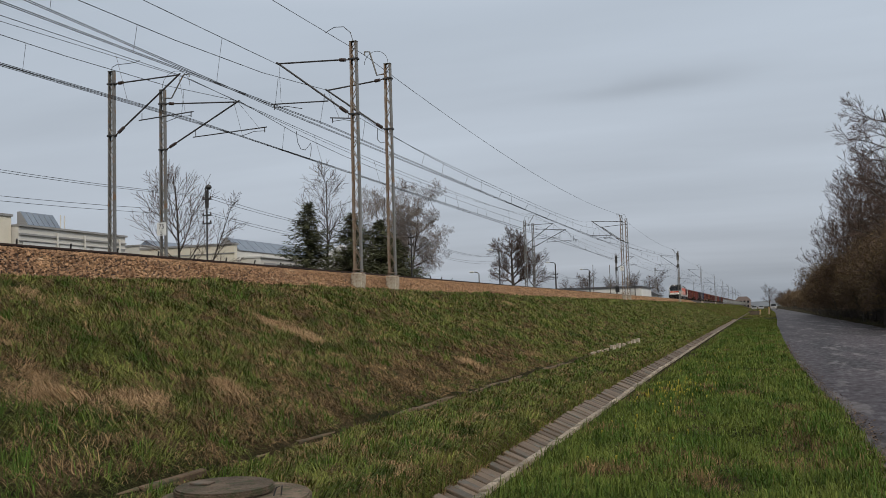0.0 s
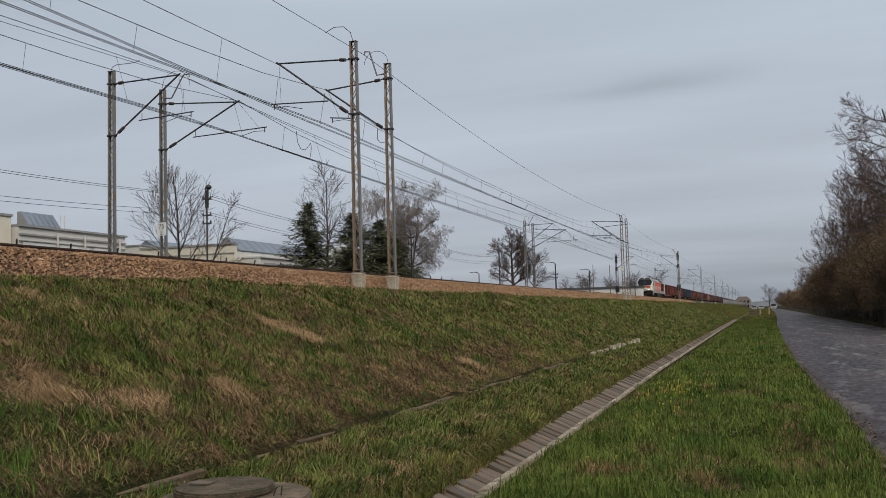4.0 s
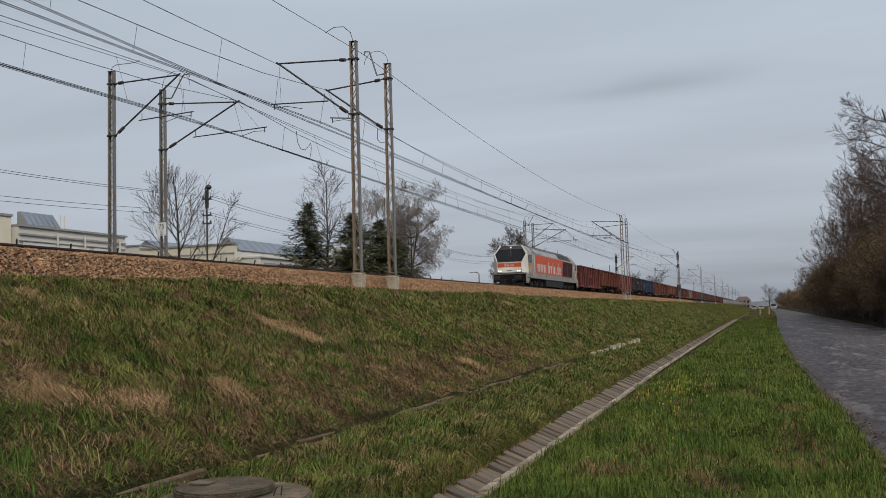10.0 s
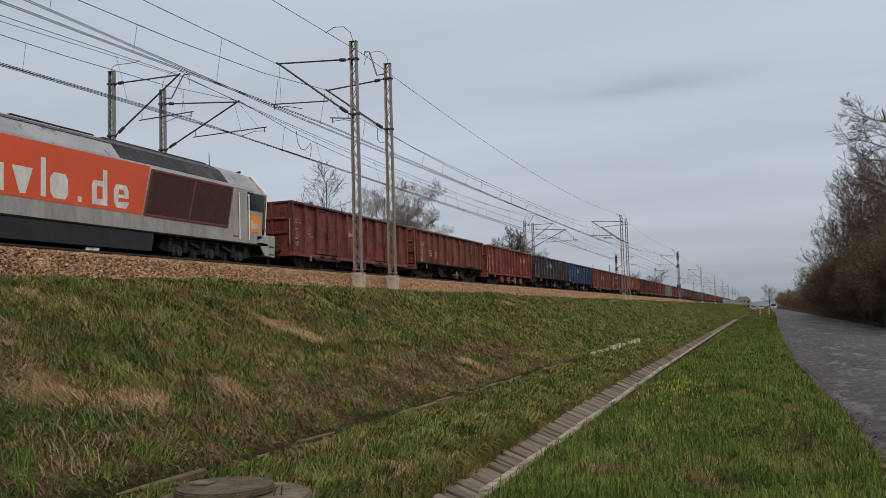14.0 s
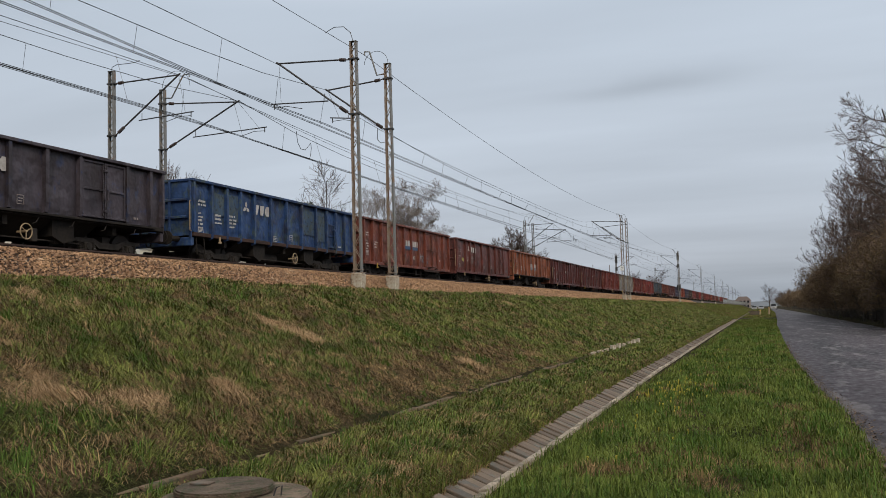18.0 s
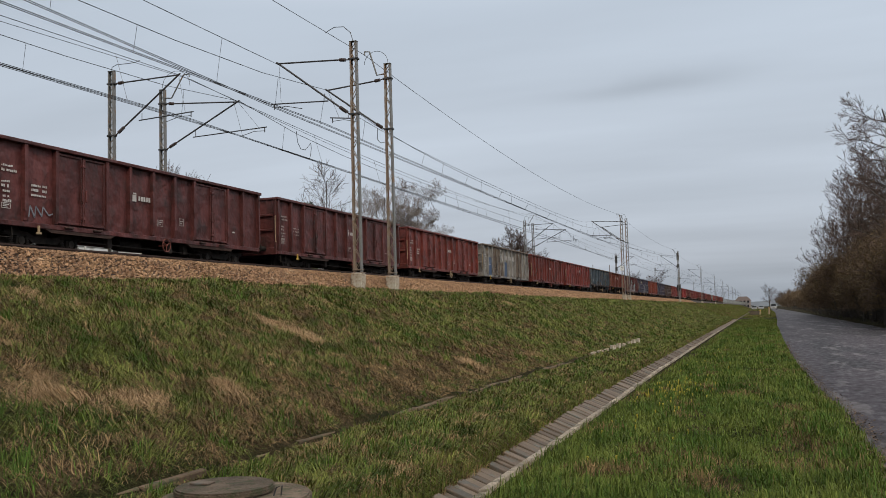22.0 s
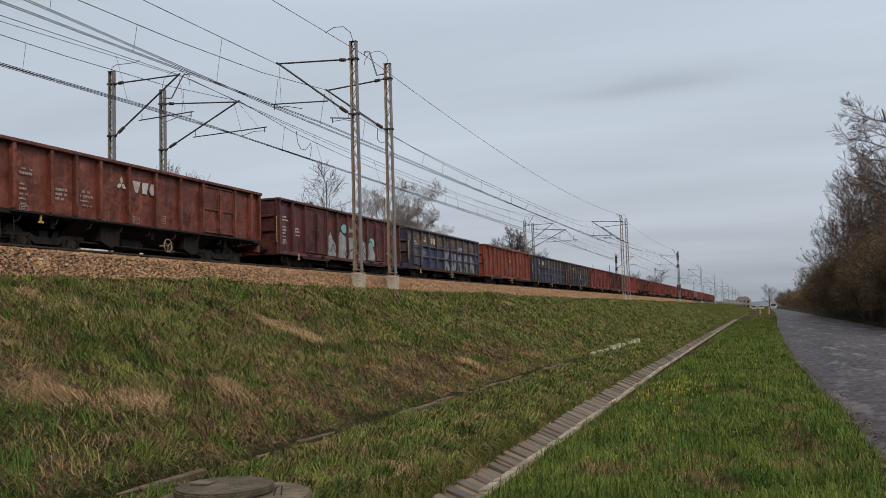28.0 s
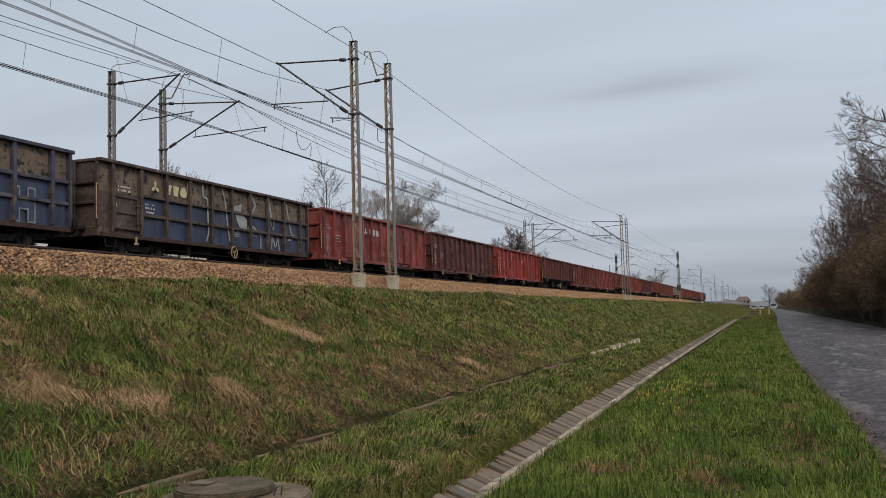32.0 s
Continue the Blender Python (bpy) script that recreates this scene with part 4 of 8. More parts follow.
def bars(bm, spec, x=1.4065):
    """Flat painted marks: y, z, width, height."""
    for y, z, w, hh in spec:
        box(bm, x - 0.003, x, y, y + w, z, z + hh)


def framed(y, z, w, hh, t=0.014):
    """A painted outline with two short bars in it."""
    return [(y, z, w, t), (y, z + hh - t, w, t), (y, z, t, hh), (y + w - t, z, t, hh), (y + 0.05, z + hh * 0.3, w * 0.5, 0.02), (y + 0.05, z + hh * 0.6, w * 0.65, 0.02)]


def mark_block(y, z, rows, w, seed):
    rnd = random.Random(seed)
    out = []
    for r in range(rows):
        u, tall = 0.0, rnd.choice((0.05, 0.065, 0.08))
        end = w * rnd.uniform(0.55, 1.0)
        while u < end:
            k = rnd.uniform(0.03, 0.055)
            if rnd.random() < 0.82:
                out.append((y + u, z - r * 0.125 + rnd.uniform(0, 0.01), k, tall * rnd.uniform(0.7, 1)))
            u += k + 0.014
    return out


def lettering(text, size, grow, thick):
    """Sprayed writing as a mesh, lying in x and y."""
    c = bpy.data.curves.new("writing", "FONT")
    c.body, c.size, c.offset, c.extrude, c.resolution_u = text, size, grow, thick, 2
    o = new("writing", c)
    me = bpy.data.meshes.new_from_object(o.evaluated_get(bpy.context.evaluated_depsgraph_get()))
    bpy.data.objects.remove(o)
    return me


def side_panel(y0, y1, z0, z1, seed, belly):
    """One steel sheet between two posts, dented by loads and grabs."""
    rnd = random.Random(seed)
    ny, nz = max(3, int((y1 - y0) / 0.16)), 9
    verts, faces = [], []
    for j in range(nz + 1):
        for i in range(ny + 1):
            u, v = i / ny, j / nz
            k = math.sin(math.pi * u) * math.sin(math.pi * v) ** 0.6
            y, z = y0 + (y1 - y0) * u, z0 + (z1 - z0) * v
            d = 0.052 * noise.noise((y * 1.7 + seed, z * 1.9, seed * 0.7)) + 0.022 * noise.noise((y * 4.1, z * 4.3 + seed, 2.0))
            verts.append((1.362 + min(k * 1.6, 1) * (d + 0.012) + belly * k, y, z))
    for j in range(nz):
        for i in range(ny):
            a = j * (ny + 1) + i
            faces.append((a, a + 1, a + ny + 2, a + ny + 1))
    return raw("side_panel", verts, faces, True)


def emblem(bm, y, z, s, x=1.408):
    """Three-lobed plain shape."""
    for a in (90, 210, 330):
        cy, cz = y + math.cos(radians(a)) * 0.5 * s, z + math.sin(radians(a)) * 0.5 * s
        pts = []
        for k in (0, 1, 2, 3, 4, 5):
            t = radians(a + k * 60)
            rr = s * (0.5 if k in (0, 3) else 0.3)
            pts.append((cy + math.cos(t) * rr, cz + math.sin(t) * rr))
        prism(bm, pts, x - 0.003, x)


def wagon(n, kind, colour, logo=None, rim=None, spray=None, extra=None, dy=0.0):
    col, low = PAINTS[colour], LOWS[kind]
    words = {"oxide": "red-brown", "rusty": "rusty brown", "red": "faded red", "black": "dark grey", "blue": "patched blue", "brown": "dark brown", "ochre": "orange-brown", "maroon": "maroon", "grey": "pale grey",
             "slate": "blue-grey", "navy": "grimy grey and navy", "umber": "sooty brown and navy", "vermilion": "vermilion brown", "bright": "bright red"}[colour]
    style = {"a": "two pairs of side doors", "b": "bottom flaps along the side", "c": "posts hanging below the side", "d": "horizontal side rails", "e": "ribs and floor boxes", "f": "bulging side sheets"}[kind]
    w = thing("open_goods_wagon", pose(FAR_C, 248.2 + dy + 14.04 * n, RAIL_Z), f"{words} open steel goods wagon with {style}", "goods wagon", group="goods wagons of the train")
    add = lambda name, key, fn, m, parent=None, lab="", at=None: put(name, cached(key, fn), m, parent or w, lab, at)
    turned = pose(0, BODY, 0, 0, 0, 180)
    rim_m = PAINTS[rim] if rim else col
    edge_m = col if kind == "d" else rim_m
    ps = POSTS[kind]
    close = n < 26
    sill_m = col if kind in "aef" else M_under if kind == "b" else M_grime
    belly = 0.055 if kind == "f" else 0.0
    skin = 1.4045 + belly * 0.8
    for side in (0, 1):
        at = turned if side else None
        place = (lambda y: pose(0, y, 0)) if not side else (lambda y: pose(0, BODY - y, 0, 0, 0, 180))
        if side or not close:
            add("side_wall", f"side_wall/{kind}", lambda bm: box(bm, 1.36, 1.40, 0, BODY, low, TOP - 0.05), col, at=at)
        else:
            add("side_backing", f"side_backing/{kind}", lambda bm: box(bm, 1.30, 1.332, 0, BODY, low, TOP - 0.05), col, at=at)
            ends = [0.0] + ps if ps[0] > 0.2 else ps
            for i, (a, b) in enumerate(zip(ends, ends[1:])):
                upper = rim_m if kind == "d" and not (n == 19 and 1 <= i <= 3) else col
                if kind == "d":
                    put("side_panel", side_panel(a, b, 2.08, TOP - 0.06, n * 20 + i, 0), upper, w, "worn grey-brown upper panel")
                    put("side_panel", side_panel(a, b, low, 2.10, n * 20 + i + 900, 0), M_patch_navy if i > 1 else col, w, "dark blue lower panel")
                else:
                    put("side_panel", side_panel(a, b, low, TOP - 0.06, n * 20 + i, belly if i not in (2, 3, 7) else 0.0), col, w)
        add("side_sill", f"side_sill/{kind}", lambda bm: box(bm, 1.33, 1.455, 0.02, BODY - 0.02, low - 0.08, low + 0.05, 0.012), sill_m, at=at)
        for i, y in enumerate(ps):
            wide = 0.058 if 0 < i < len(ps) - 1 else 0.05
            foot = low + 0.03
            if kind in "ce" and 0 < i < len(ps) - 1:
                foot = low - 0.16
            add("side_post", f"side_post/{kind}{wide}{foot}", lambda bm: prism(bm, [(1.33, foot), (1.455, foot + 0.05), (1.495, foot + 0.3), (1.49, TOP - 0.1), (1.33, TOP - 0.1)], -wide, wide, "y"), col, at=place(y))
        for a, b in DOORS[kind]:
            zt, zb = (2.86, low + 0.1) if kind not in "cd" else (2.32, low + 0.12) if kind == "c" else (2.0, low + 0.18)
            mid = (a + b) / 2
            for u, v in (((a, mid - 0.015), (mid + 0.015, b)) if kind not in "cd" else ((a, b),)):
                add("door_leaf", f"door_leaf/{u}{v}{zt}{n == 5}", leaf(u, v, zb, zt, kind != "a" or n == 5), col if colour != "grey" else PAINTS["dust"], at=at)
            add("lock_rod", f"lock_rod/{mid}{zt}", lock_rod(mid if kind not in "cd" else b - 0.1, zb, zt - 0.05), col, at=at)
            if kind == "a":
                add("door_sill", f"door_sill/{a}", lambda bm: prism(bm, [(a - 0.5, low - 0.06), (b + 0.5, low - 0.06), (b + 0.25, low - 0.17), (a - 0.25, low - 0.17)], 1.36, 1.44), M_grime, at=at)
                add("door_stop", f"door_stop/{a}", lambda bm: [box(bm, 1.40, 1.53, y - 0.16, y + 0.16, low - 0.02, low + 0.03, 0.01) for y in (a + 0.35, b - 0.35)], M_grime, at=at)
        if kind == "d":
            for z in (2.11, 1.52):
                add("side_rail", f"side_rail/{z}", lambda bm: box(bm, 1.36, 1.465, 1.86, BODY - 0.1, z - 0.05, z + 0.05, 0.012), col, at=at)
        if kind == "b":
            for i in range(9):
                add("flap_rod", "flap_rod", lambda bm: (rod(bm, (1.40, 0, low + 0.02), (1.53, -0.30, low - 0.24), 0.016, 5), rod(bm, (1.53, -0.30, low - 0.24), (1.45, -0.36, low - 0.27), 0.016, 5)), M_under, at=place(1.0 + 1.3 * i))
            add("bottom_ledge", "bottom_ledge", lambda bm: box(bm, 1.40, 1.54, 0.5, BODY - 0.5, low - 0.03, low + 0.02, 0.008), M_under, at=at)
        if kind in "bce":
            for y in (3.9, 5.8, 7.6, 9.4) if kind == "e" else (4.4, 8.4):
                add("pocket", f"pocket/{kind}", lambda bm: prism(bm, [(-0.42, low - 0.06), (0.42, low - 0.06), (0.40, 0.55), (0.0, 0.45), (-0.40, 0.62)], 0.9, 1.33), col if kind == "e" else M_under, at=place(y))
            add("lower_side", f"lower_side/{kind}", lambda bm: prism(bm, [(1.33, low), (1.33, low - 0.08), (0.7, 0.62), (0.6, 0.62)], 2.9, BODY - 2.9, "y"), M_under, at=at)
        add("grab_rail", "grab_rail", lambda bm: path_rod(bm, [(1.43, -0.10, 1.25), (1.43, -0.16, 1.25), (1.43, -0.16, 2.25), (1.43, -0.10, 2.25)], 0.018, 6), M_rail_grip, at=at)
        add("step", f"step/{kind}", lambda bm: path_rod(bm, [(1.38, 0.25, low - 0.06), (1.42, 0.25, 0.48), (1.42, 0.70, 0.48), (1.38, 0.70, low - 0.06)], 0.02, 5), M_under, at=at)
        add("tow_hook", f"tow_hook/{kind}", lambda bm: (box(bm, 1.45, 1.50, 1.5, 1.56, low - 0.22, low - 0.02, 0.01), box(bm, 1.45, 1.50, 1.44, 1.62, low - 0.25, low - 0.19, 0.01)), M_yellow if n % 2 else M_rail_grip, at=at)
        add("handwheel", "handwheel", lambda bm: (ring(bm, (1.5, 6.9, 0.66), 0.20, 0.016, "x", 18), [rod(bm, (1.5, 6.9, 0.66), (1.5, 6.9 + 0.21 * math.cos(k * 2.094 + 0.5), 0.66 + 0.21 * math.sin(k * 2.094 + 0.5)), 0.014, 5) for k in range(3)], rod(bm, (1.2, 6.9, 0.66), (1.52, 6.9, 0.66), 0.03, 6)), M_red_wheel if n in (0, 8, 9, 12, 13) else M_rail_grip, at=at if n != 5 else (pose(0, -3.0, 0) if not side else turned @ pose(0, -3.0, 0)))
    for end in (0, 1):
        at = turned if end else None
        add("end_wall", f"end_wall/{kind}", lambda bm: box(bm, -1.34, 1.34, 0.0, 0.05, low - 0.05, TOP - 0.05), col, at=at)
        add("end_sill", "end_sill", lambda bm: box(bm, -1.40, 1.40, -0.05, 0.12, 0.76, 1.04, 0.02), col, at=at)
        for z in (1.72, 2.30):
            add("end_rib", f"end_rib/{z}", lambda bm: prism(bm, [(0.0, z - 0.06), (-0.09, z - 0.03), (-0.09, z + 0.03), (0.0, z + 0.06)], -1.25, 1.25), col, at=at)
        for x in (-1.36, -0.55, 0.55, 1.36):
            add("end_post", f"end_post/{x}", lambda bm: box(bm, x - 0.05, x + 0.05, -0.07, 0.0, 1.0, TOP - 0.08, 0.015), col, at=at)
        for s in (-1, 1):
            add("buffer", "buffer", buffer_shape, M_under, at=pose(s * 0.875, -0.05, 1.0) if not end else pose(s * 0.875, BODY + 0.05, 1.0, 0, 0, 180))
        add("coupling", "coupling", lambda bm: (box(bm, -0.04, 0.04, -0.42, 0, 0.94, 1.04, 0.01), ring(bm, (0, -0.42, 0.86), 0.13, 0.022, "x", 10)), M_under, at=at)
        b = add("bogie", "bogie_frame", wagon_bogie_frame, M_bogie, at=pose(0, 2.15 if not end else BODY - 2.15, 0))
        for y in (-0.9, 0.9):
            add("wheelset", "wheelset", wheelset, M_wheel, b, at=pose(0, y, 0))
    if n in (3, 7, 18):
        add("warning_triangle", "warning_triangle", lambda bm: prism(bm, [(0.85, 2.46), (1.09, 2.46), (0.97, 2.67)], -0.03, -0.004, "y"), M_yellow, lab="faded yellow warning triangle")
    add("top_rim", "top_rim", lambda bm: [box(bm, x - 0.09, x + 0.09, -0.08, BODY + 0.08, TOP - 0.10, TOP, 0.015) for x in (-1.43, 1.43)] + [box(bm, -1.35, 1.35, y - 0.06, y + 0.06, TOP - 0.09, TOP - 0.003, 0.012) for y in (0.0, BODY)], edge_m)
    add("floor", "floor", lambda bm: box(bm, -1.33, 1.33, 0.05, BODY - 0.05, 1.1, 1.16), M_under)
    add("centre_sill", "centre_sill", lambda bm: (box(bm, -0.22, 0.22, 0, BODY, 0.72, 1.1), [box(bm, -1.3, 1.3, y - 0.08, y + 0.08, 0.82, 1.1) for y in (2.15, 4.6, 6.4, 8.2, BODY - 2.15)]), M_under)
    add("brake_tank", "brake_tank", lambda bm: rod(bm, (0.9, 5.2, 0.62), (0.9, 6.2, 0.62), 0.19, 14), M_under)
    add("brake_gear", "brake_gear", lambda bm: (rod(bm, (1.15, 3.4, 0.56), (1.15, 9.2, 0.50), 0.02, 5), [box(bm, 1.05, 1.22, y - 0.1, y + 0.1, 0.45, 0.8, 0.02) for y in (4.6, 7.5, 8.3)]), M_dusty_gear)
    if close:
        y1, y2, y3 = ps[0] + (0.3 if ps[1] - ps[0] > 0.5 else 0.45), ps[1] + 0.25, ps[2] + 0.22
        if kind in "bf":
            y1 = y2
            y2, y3 = ps[2] + 0.2, ps[3] + 0.2
        groups = [mark_block(y1, 2.25, 2, 0.55, n + 31), mark_block(y1, 1.85, 5, 0.32, n), framed(y1, 1.20, 0.30, 0.14), mark_block(y2, 1.85, 3, 0.55, n + 80), framed(ps[5] + 0.25, 1.25, 0.30, 0.2), framed(ps[6] + 0.3, 1.35, 0.24, 0.24), mark_block(ps[-3] + 0.35, 1.35, 1, 0.3, n + 7)]
        if kind not in "ad":
            groups.append(mark_block(y3, 1.9, 4, 0.5, n + 90))
        for g in groups:
            bm = bmesh.new()
            bars(bm, g, skin + 0.002)
            tagged(part("markings", bm, M_mark if n % 3 else M_mark_dim, w, "faded white stencilled markings"), kind="stuff")
    if logo:
        shape, y, z, s = logo
        white = M_mark if kind != "d" else M_cream_mark
        solo = lambda fn, m=None: part("emblem", (lambda q: (fn(q), q)[1])(bmesh.new()), m or white, w, "plain painted emblem")
        blocks, bx = [], skin + 0.0045
        if shape == "lobes":
            solo(lambda q: emblem(q, y, z, 0.24 * s, bx))
            u, v, k = y + 0.58 * s, z - 0.18 * s, 0.36 * s
            solo(lambda q: prism(q, [(u - 0.05, v + k), (u + 0.34, v + k), (u + 0.20, v), (u + 0.08, v)], bx - 0.003, bx))
            solo(lambda q: prism(q, [(u + 0.40, v + k), (u + 0.72, v + k), (u + 0.62, v), (u + 0.42, v)], bx - 0.003, bx))
            solo(lambda q: prism(q, [(u + 0.84, v), (u + 1.06, v), (u + 1.14, v + k * 0.3), (u + 1.14, v + k * 0.55), (u + 1.06, v + k), (u + 0.86, v + k), (u + 0.78, v + k * 0.7), (u + 0.76, v + k * 0.3)], bx - 0.003, bx))
        elif shape == "row":
            solo(lambda q: bars(q, [(y - 0.12, z - 0.18, 2.1, 0.17)], bx - 0.002), M_patch_blue if n == 5 else M_spray_silver_dim)
            blocks = [(y + k * 0.36 + (0.22 if k > 1 else 0), z, 0.26, 0.30) for k in range(5)]
        elif shape == "tag":
            blocks = [(y, z - 0.1, 0.20, 0.20), (y + 0.06, z + 0.115, 0.14, 0.05)] + [(y + 0.30 + 0.12 * k, z - 0.06, 0.085, 0.14) for k in range(5)]
        elif shape == "round":
            solo(lambda q: ring(q, (bx, y, z), 0.42, 0.035, "x", 22, (-60, 250)))
            blocks = [(y - 0.20 + k * 0.16, z - 0.2, 0.07, 0.4) for k in range(3)] + [(y + 0.62 + k * 0.36, z - 0.22, 0.24, 0.32) for k in range(9)]
        for item in blocks:
            solo(lambda q: bars(q, [item], bx))
    for m, shapes in spray or ():
        for k, pts in enumerate(shapes):
            bm = bmesh.new()
            lift = {"spray_silver": 0.004, "spray_teal": 0.006, "spray_black": 0.009}.get(m.name, 0.007)
            prism(bm, pts, skin, skin + lift + (0.054 if kind == "a" and all(8.45 < p[0] < 10.45 for p in pts) else 0))
            part("graffiti", bm, m, w, "sprayed graffiti shape")
    for m, spec, lab in extra or ():
        for item in spec:
            bm = bmesh.new()
            bars(bm, [item], skin)
            part("repainted_panel", bm, m, w, lab)
    return w


def sprayed(w, text, y, z, size, stretch, layers, slant=0.0):
    """Writing on a wagon's side, letter bodies over a wider outline."""
    for k, (m, grow) in enumerate(layers):
        put("graffiti", lettering(text, size, grow, 0.002), m, w, "sprayed graffiti letters", at=pose(1.408 + 0.005 * k, y, z, 90, 0, 90) @ Matrix(((stretch, slant, 0, 0), (0, 1, 0, 0), (0, 0, 1, 0), (0, 0, 0, 1))))


def stroke(y0, z0, y1, z1, t=0.06):
    d = math.hypot(y1 - y0, z1 - z0)
    ny, nz = -(z1 - z0) / d * t / 2, (y1 - y0) / d * t / 2
    return [(y0 + ny, z0 + nz), (y1 + ny, z1 + nz), (y1 - ny, z1 - nz), (y0 - ny, z0 - nz)]


M_spray_white = mat("spray_silver", (0.34, 0.345, 0.34), (0.17, 0.17, 0.17), 0.6, grain=16, stain=3, amount=1.0, bump=0.0)
M_spray_silver_dim = mat("spray_dull_silver", (0.22, 0.23, 0.25), (0.11, 0.12, 0.14), 0.6, grain=14, stain=3, amount=1.1, bump=0.0)
M_spray_teal = mat("spray_teal", (0.14, 0.42, 0.42), (0.25, 0.40, 0.38), 0.6, grain=16, amount=1.0, bump=0.0)
M_spray_dark = mat("spray_black", (0.03, 0.03, 0.035), (0.05, 0.045, 0.045), 0.6, grain=16, amount=0.8, bump=0.0)
M_patch_blue = mat("repaint_blue", (0.045, 0.08, 0.155), (0.06, 0.085, 0.13), 0.6, grain=10, amount=0.9, bump=0.05)
M_patch_navy = mat("navy_panel_paint", (0.036, 0.050, 0.105), (0.052, 0.058, 0.085), 0.55, grain=10, stain=1.4, amount=1.1, bump=0.05, streak=0.4)
M_spray_fill = mat("spray_chrome", (0.24, 0.24, 0.25), (0.13, 0.13, 0.14), 0.55, grain=10, stain=3, amount=1.2, bump=0.0)
M_yellow_tag = mat("yellow_spray", (0.50, 0.46, 0.12), (0.36, 0.32, 0.10), 0.6, grain=14, amount=0.9, bump=0.0)
M_plum = mat("faded_purple_spray", (0.15, 0.060, 0.062), (0.22, 0.070, 0.050), 0.65, grain=9, stain=2.5, amount=1.4, bump=0.05, streak=0.4)
M_blue_dull = mat("worn_grey_green", (0.070, 0.085, 0.075), (0.035, 0.070, 0.135), 0.7, grain=9, stain=3.0, amount=1.4, bump=0.15, third=(0.022, 0.022, 0.022), third_at=0.6, streak=0.4)


def drip(pts, t):
    """A hand-drawn line: one stroke for each stretch."""
    return [stroke(*a, *b, t) for a, b in zip(pts, pts[1:])]


WAGONS = []


def build_wagons():
    # silver throw-up with jagged tops and teal clouds
    silver = [[(4.1, 0.95), (4.2, 1.6), (4.62, 2.05), (4.75, 1.75), (5.1, 1.45), (5.15, 0.95)], [(5.2, 0.92), (5.25, 1.5), (5.6, 2.1), (6.2, 1.85), (6.25, 1.1), (6.1, 0.92)], [(6.3, 0.92), (6.5, 1.9), (7.1, 1.95), (7.0, 1.3), (7.3, 0.92)],
              [(7.35, 0.92), (7.3, 1.75), (7.9, 1.9), (8.35, 1.7), (8.4, 0.92)], [(8.5, 0.95), (8.55, 1.7), (8.9, 1.85), (9.4, 1.2), (9.3, 0.95)], [(3.45, 1.0), (3.5, 1.35), (3.7, 1.6), (3.95, 1.3), (4.05, 1.0)]]
    black = drip([(4.2, 1.6), (4.65, 2.08), (4.8, 1.7), (5.15, 1.5), (5.6, 2.14), (6.2, 1.88), (6.3, 1.4), (6.05, 1.0)], 0.055) + drip([(4.6, 1.1), (4.85, 1.5), (5.1, 1.1)], 0.05) + drip([(6.5, 1.9), (7.12, 1.97), (7.0, 1.4), (6.55, 1.25), (6.45, 0.95)], 0.06) + drip([(7.3, 1.78), (7.9, 1.93), (8.4, 1.72), (8.0, 1.4), (8.45, 1.05)], 0.06) + drip([(8.55, 1.72), (8.9, 1.87), (9.42, 1.2)], 0.05)
    cloud = lambda y, z, ry, rz: [(y + ry * math.cos(k * 0.6283) * (1 + 0.15 * math.sin(3 * k)), z + rz * math.sin(k * 0.6283)) for k in range(10)]
    teal = [cloud(4.0, 1.25, 0.3, 0.25), cloud(6.05, 2.25, 0.35, 0.2), cloud(7.6, 2.0, 0.28, 0.18), cloud(9.05, 1.8, 0.25, 0.22)]
    tag_a = drip([(2.35, 1.5), (2.65, 1.62), (2.4, 1.2), (2.75, 1.25)], 0.04) + drip([(2.85, 1.5), (2.95, 1.3), (3.1, 1.6), (3.0, 1.15)], 0.04) + drip([(3.4, 1.55), (3.4, 1.2), (3.65, 1.5), (3.45, 1.35), (3.75, 1.2), (3.95, 1.4)], 0.04)
    lines = drip([(4.25, 2.9), (4.3, 2.3), (4.4, 1.9)], 0.06) + drip([(5.1, 2.9), (5.15, 2.45), (5.4, 2.4), (5.45, 1.2), (5.3, 0.95)], 0.08) + drip([(6.3, 2.9), (6.5, 2.4), (6.65, 1.5), (6.8, 1.0)], 0.07) + drip([(8.2, 2.9), (8.55, 2.5), (8.2, 2.1)], 0.1) + drip([(8.35, 1.7), (8.9, 1.4), (8.9, 0.9)], 0.07) + drip([(9.5, 2.9), (9.7, 2.2), (9.85, 1.7)], 0.12) + drip([(9.7, 0.95), (9.75, 1.45), (10.0, 1.0), (10.2, 1.4), (10.3, 0.9)], 0.08) + drip([(10.9, 2.8), (11.1, 2.1), (11.3, 1.6), (11.9, 1.45), (12.0, 0.95)], 0.09)
    lines += [[(6.95, 2.3), (7.6, 2.45), (7.5, 2.2), (7.9, 1.9), (7.95, 1.55), (7.4, 1.6)], [(7.95, 1.5), (8.2, 2.05), (8.35, 1.6)], [(9.6, 2.1), (9.95, 2.1), (9.9, 1.8), (9.7, 1.8)]]
    yarn = drip([(0.45, 1.9), (0.5, 1.5), (0.4, 1.2), (0.6, 1.0), (0.7, 0.95)], 0.05)
    grey_extra = [(M_patch_blue, [(1.16, 0.92, 0.96, 1.22), (5.27, 0.92, 0.96, 1.05)], "dark blue repainted panel"), (PAINTS["dust"], [(4.24, 0.92, 0.9, 0.95)], "rust-stained panel")]
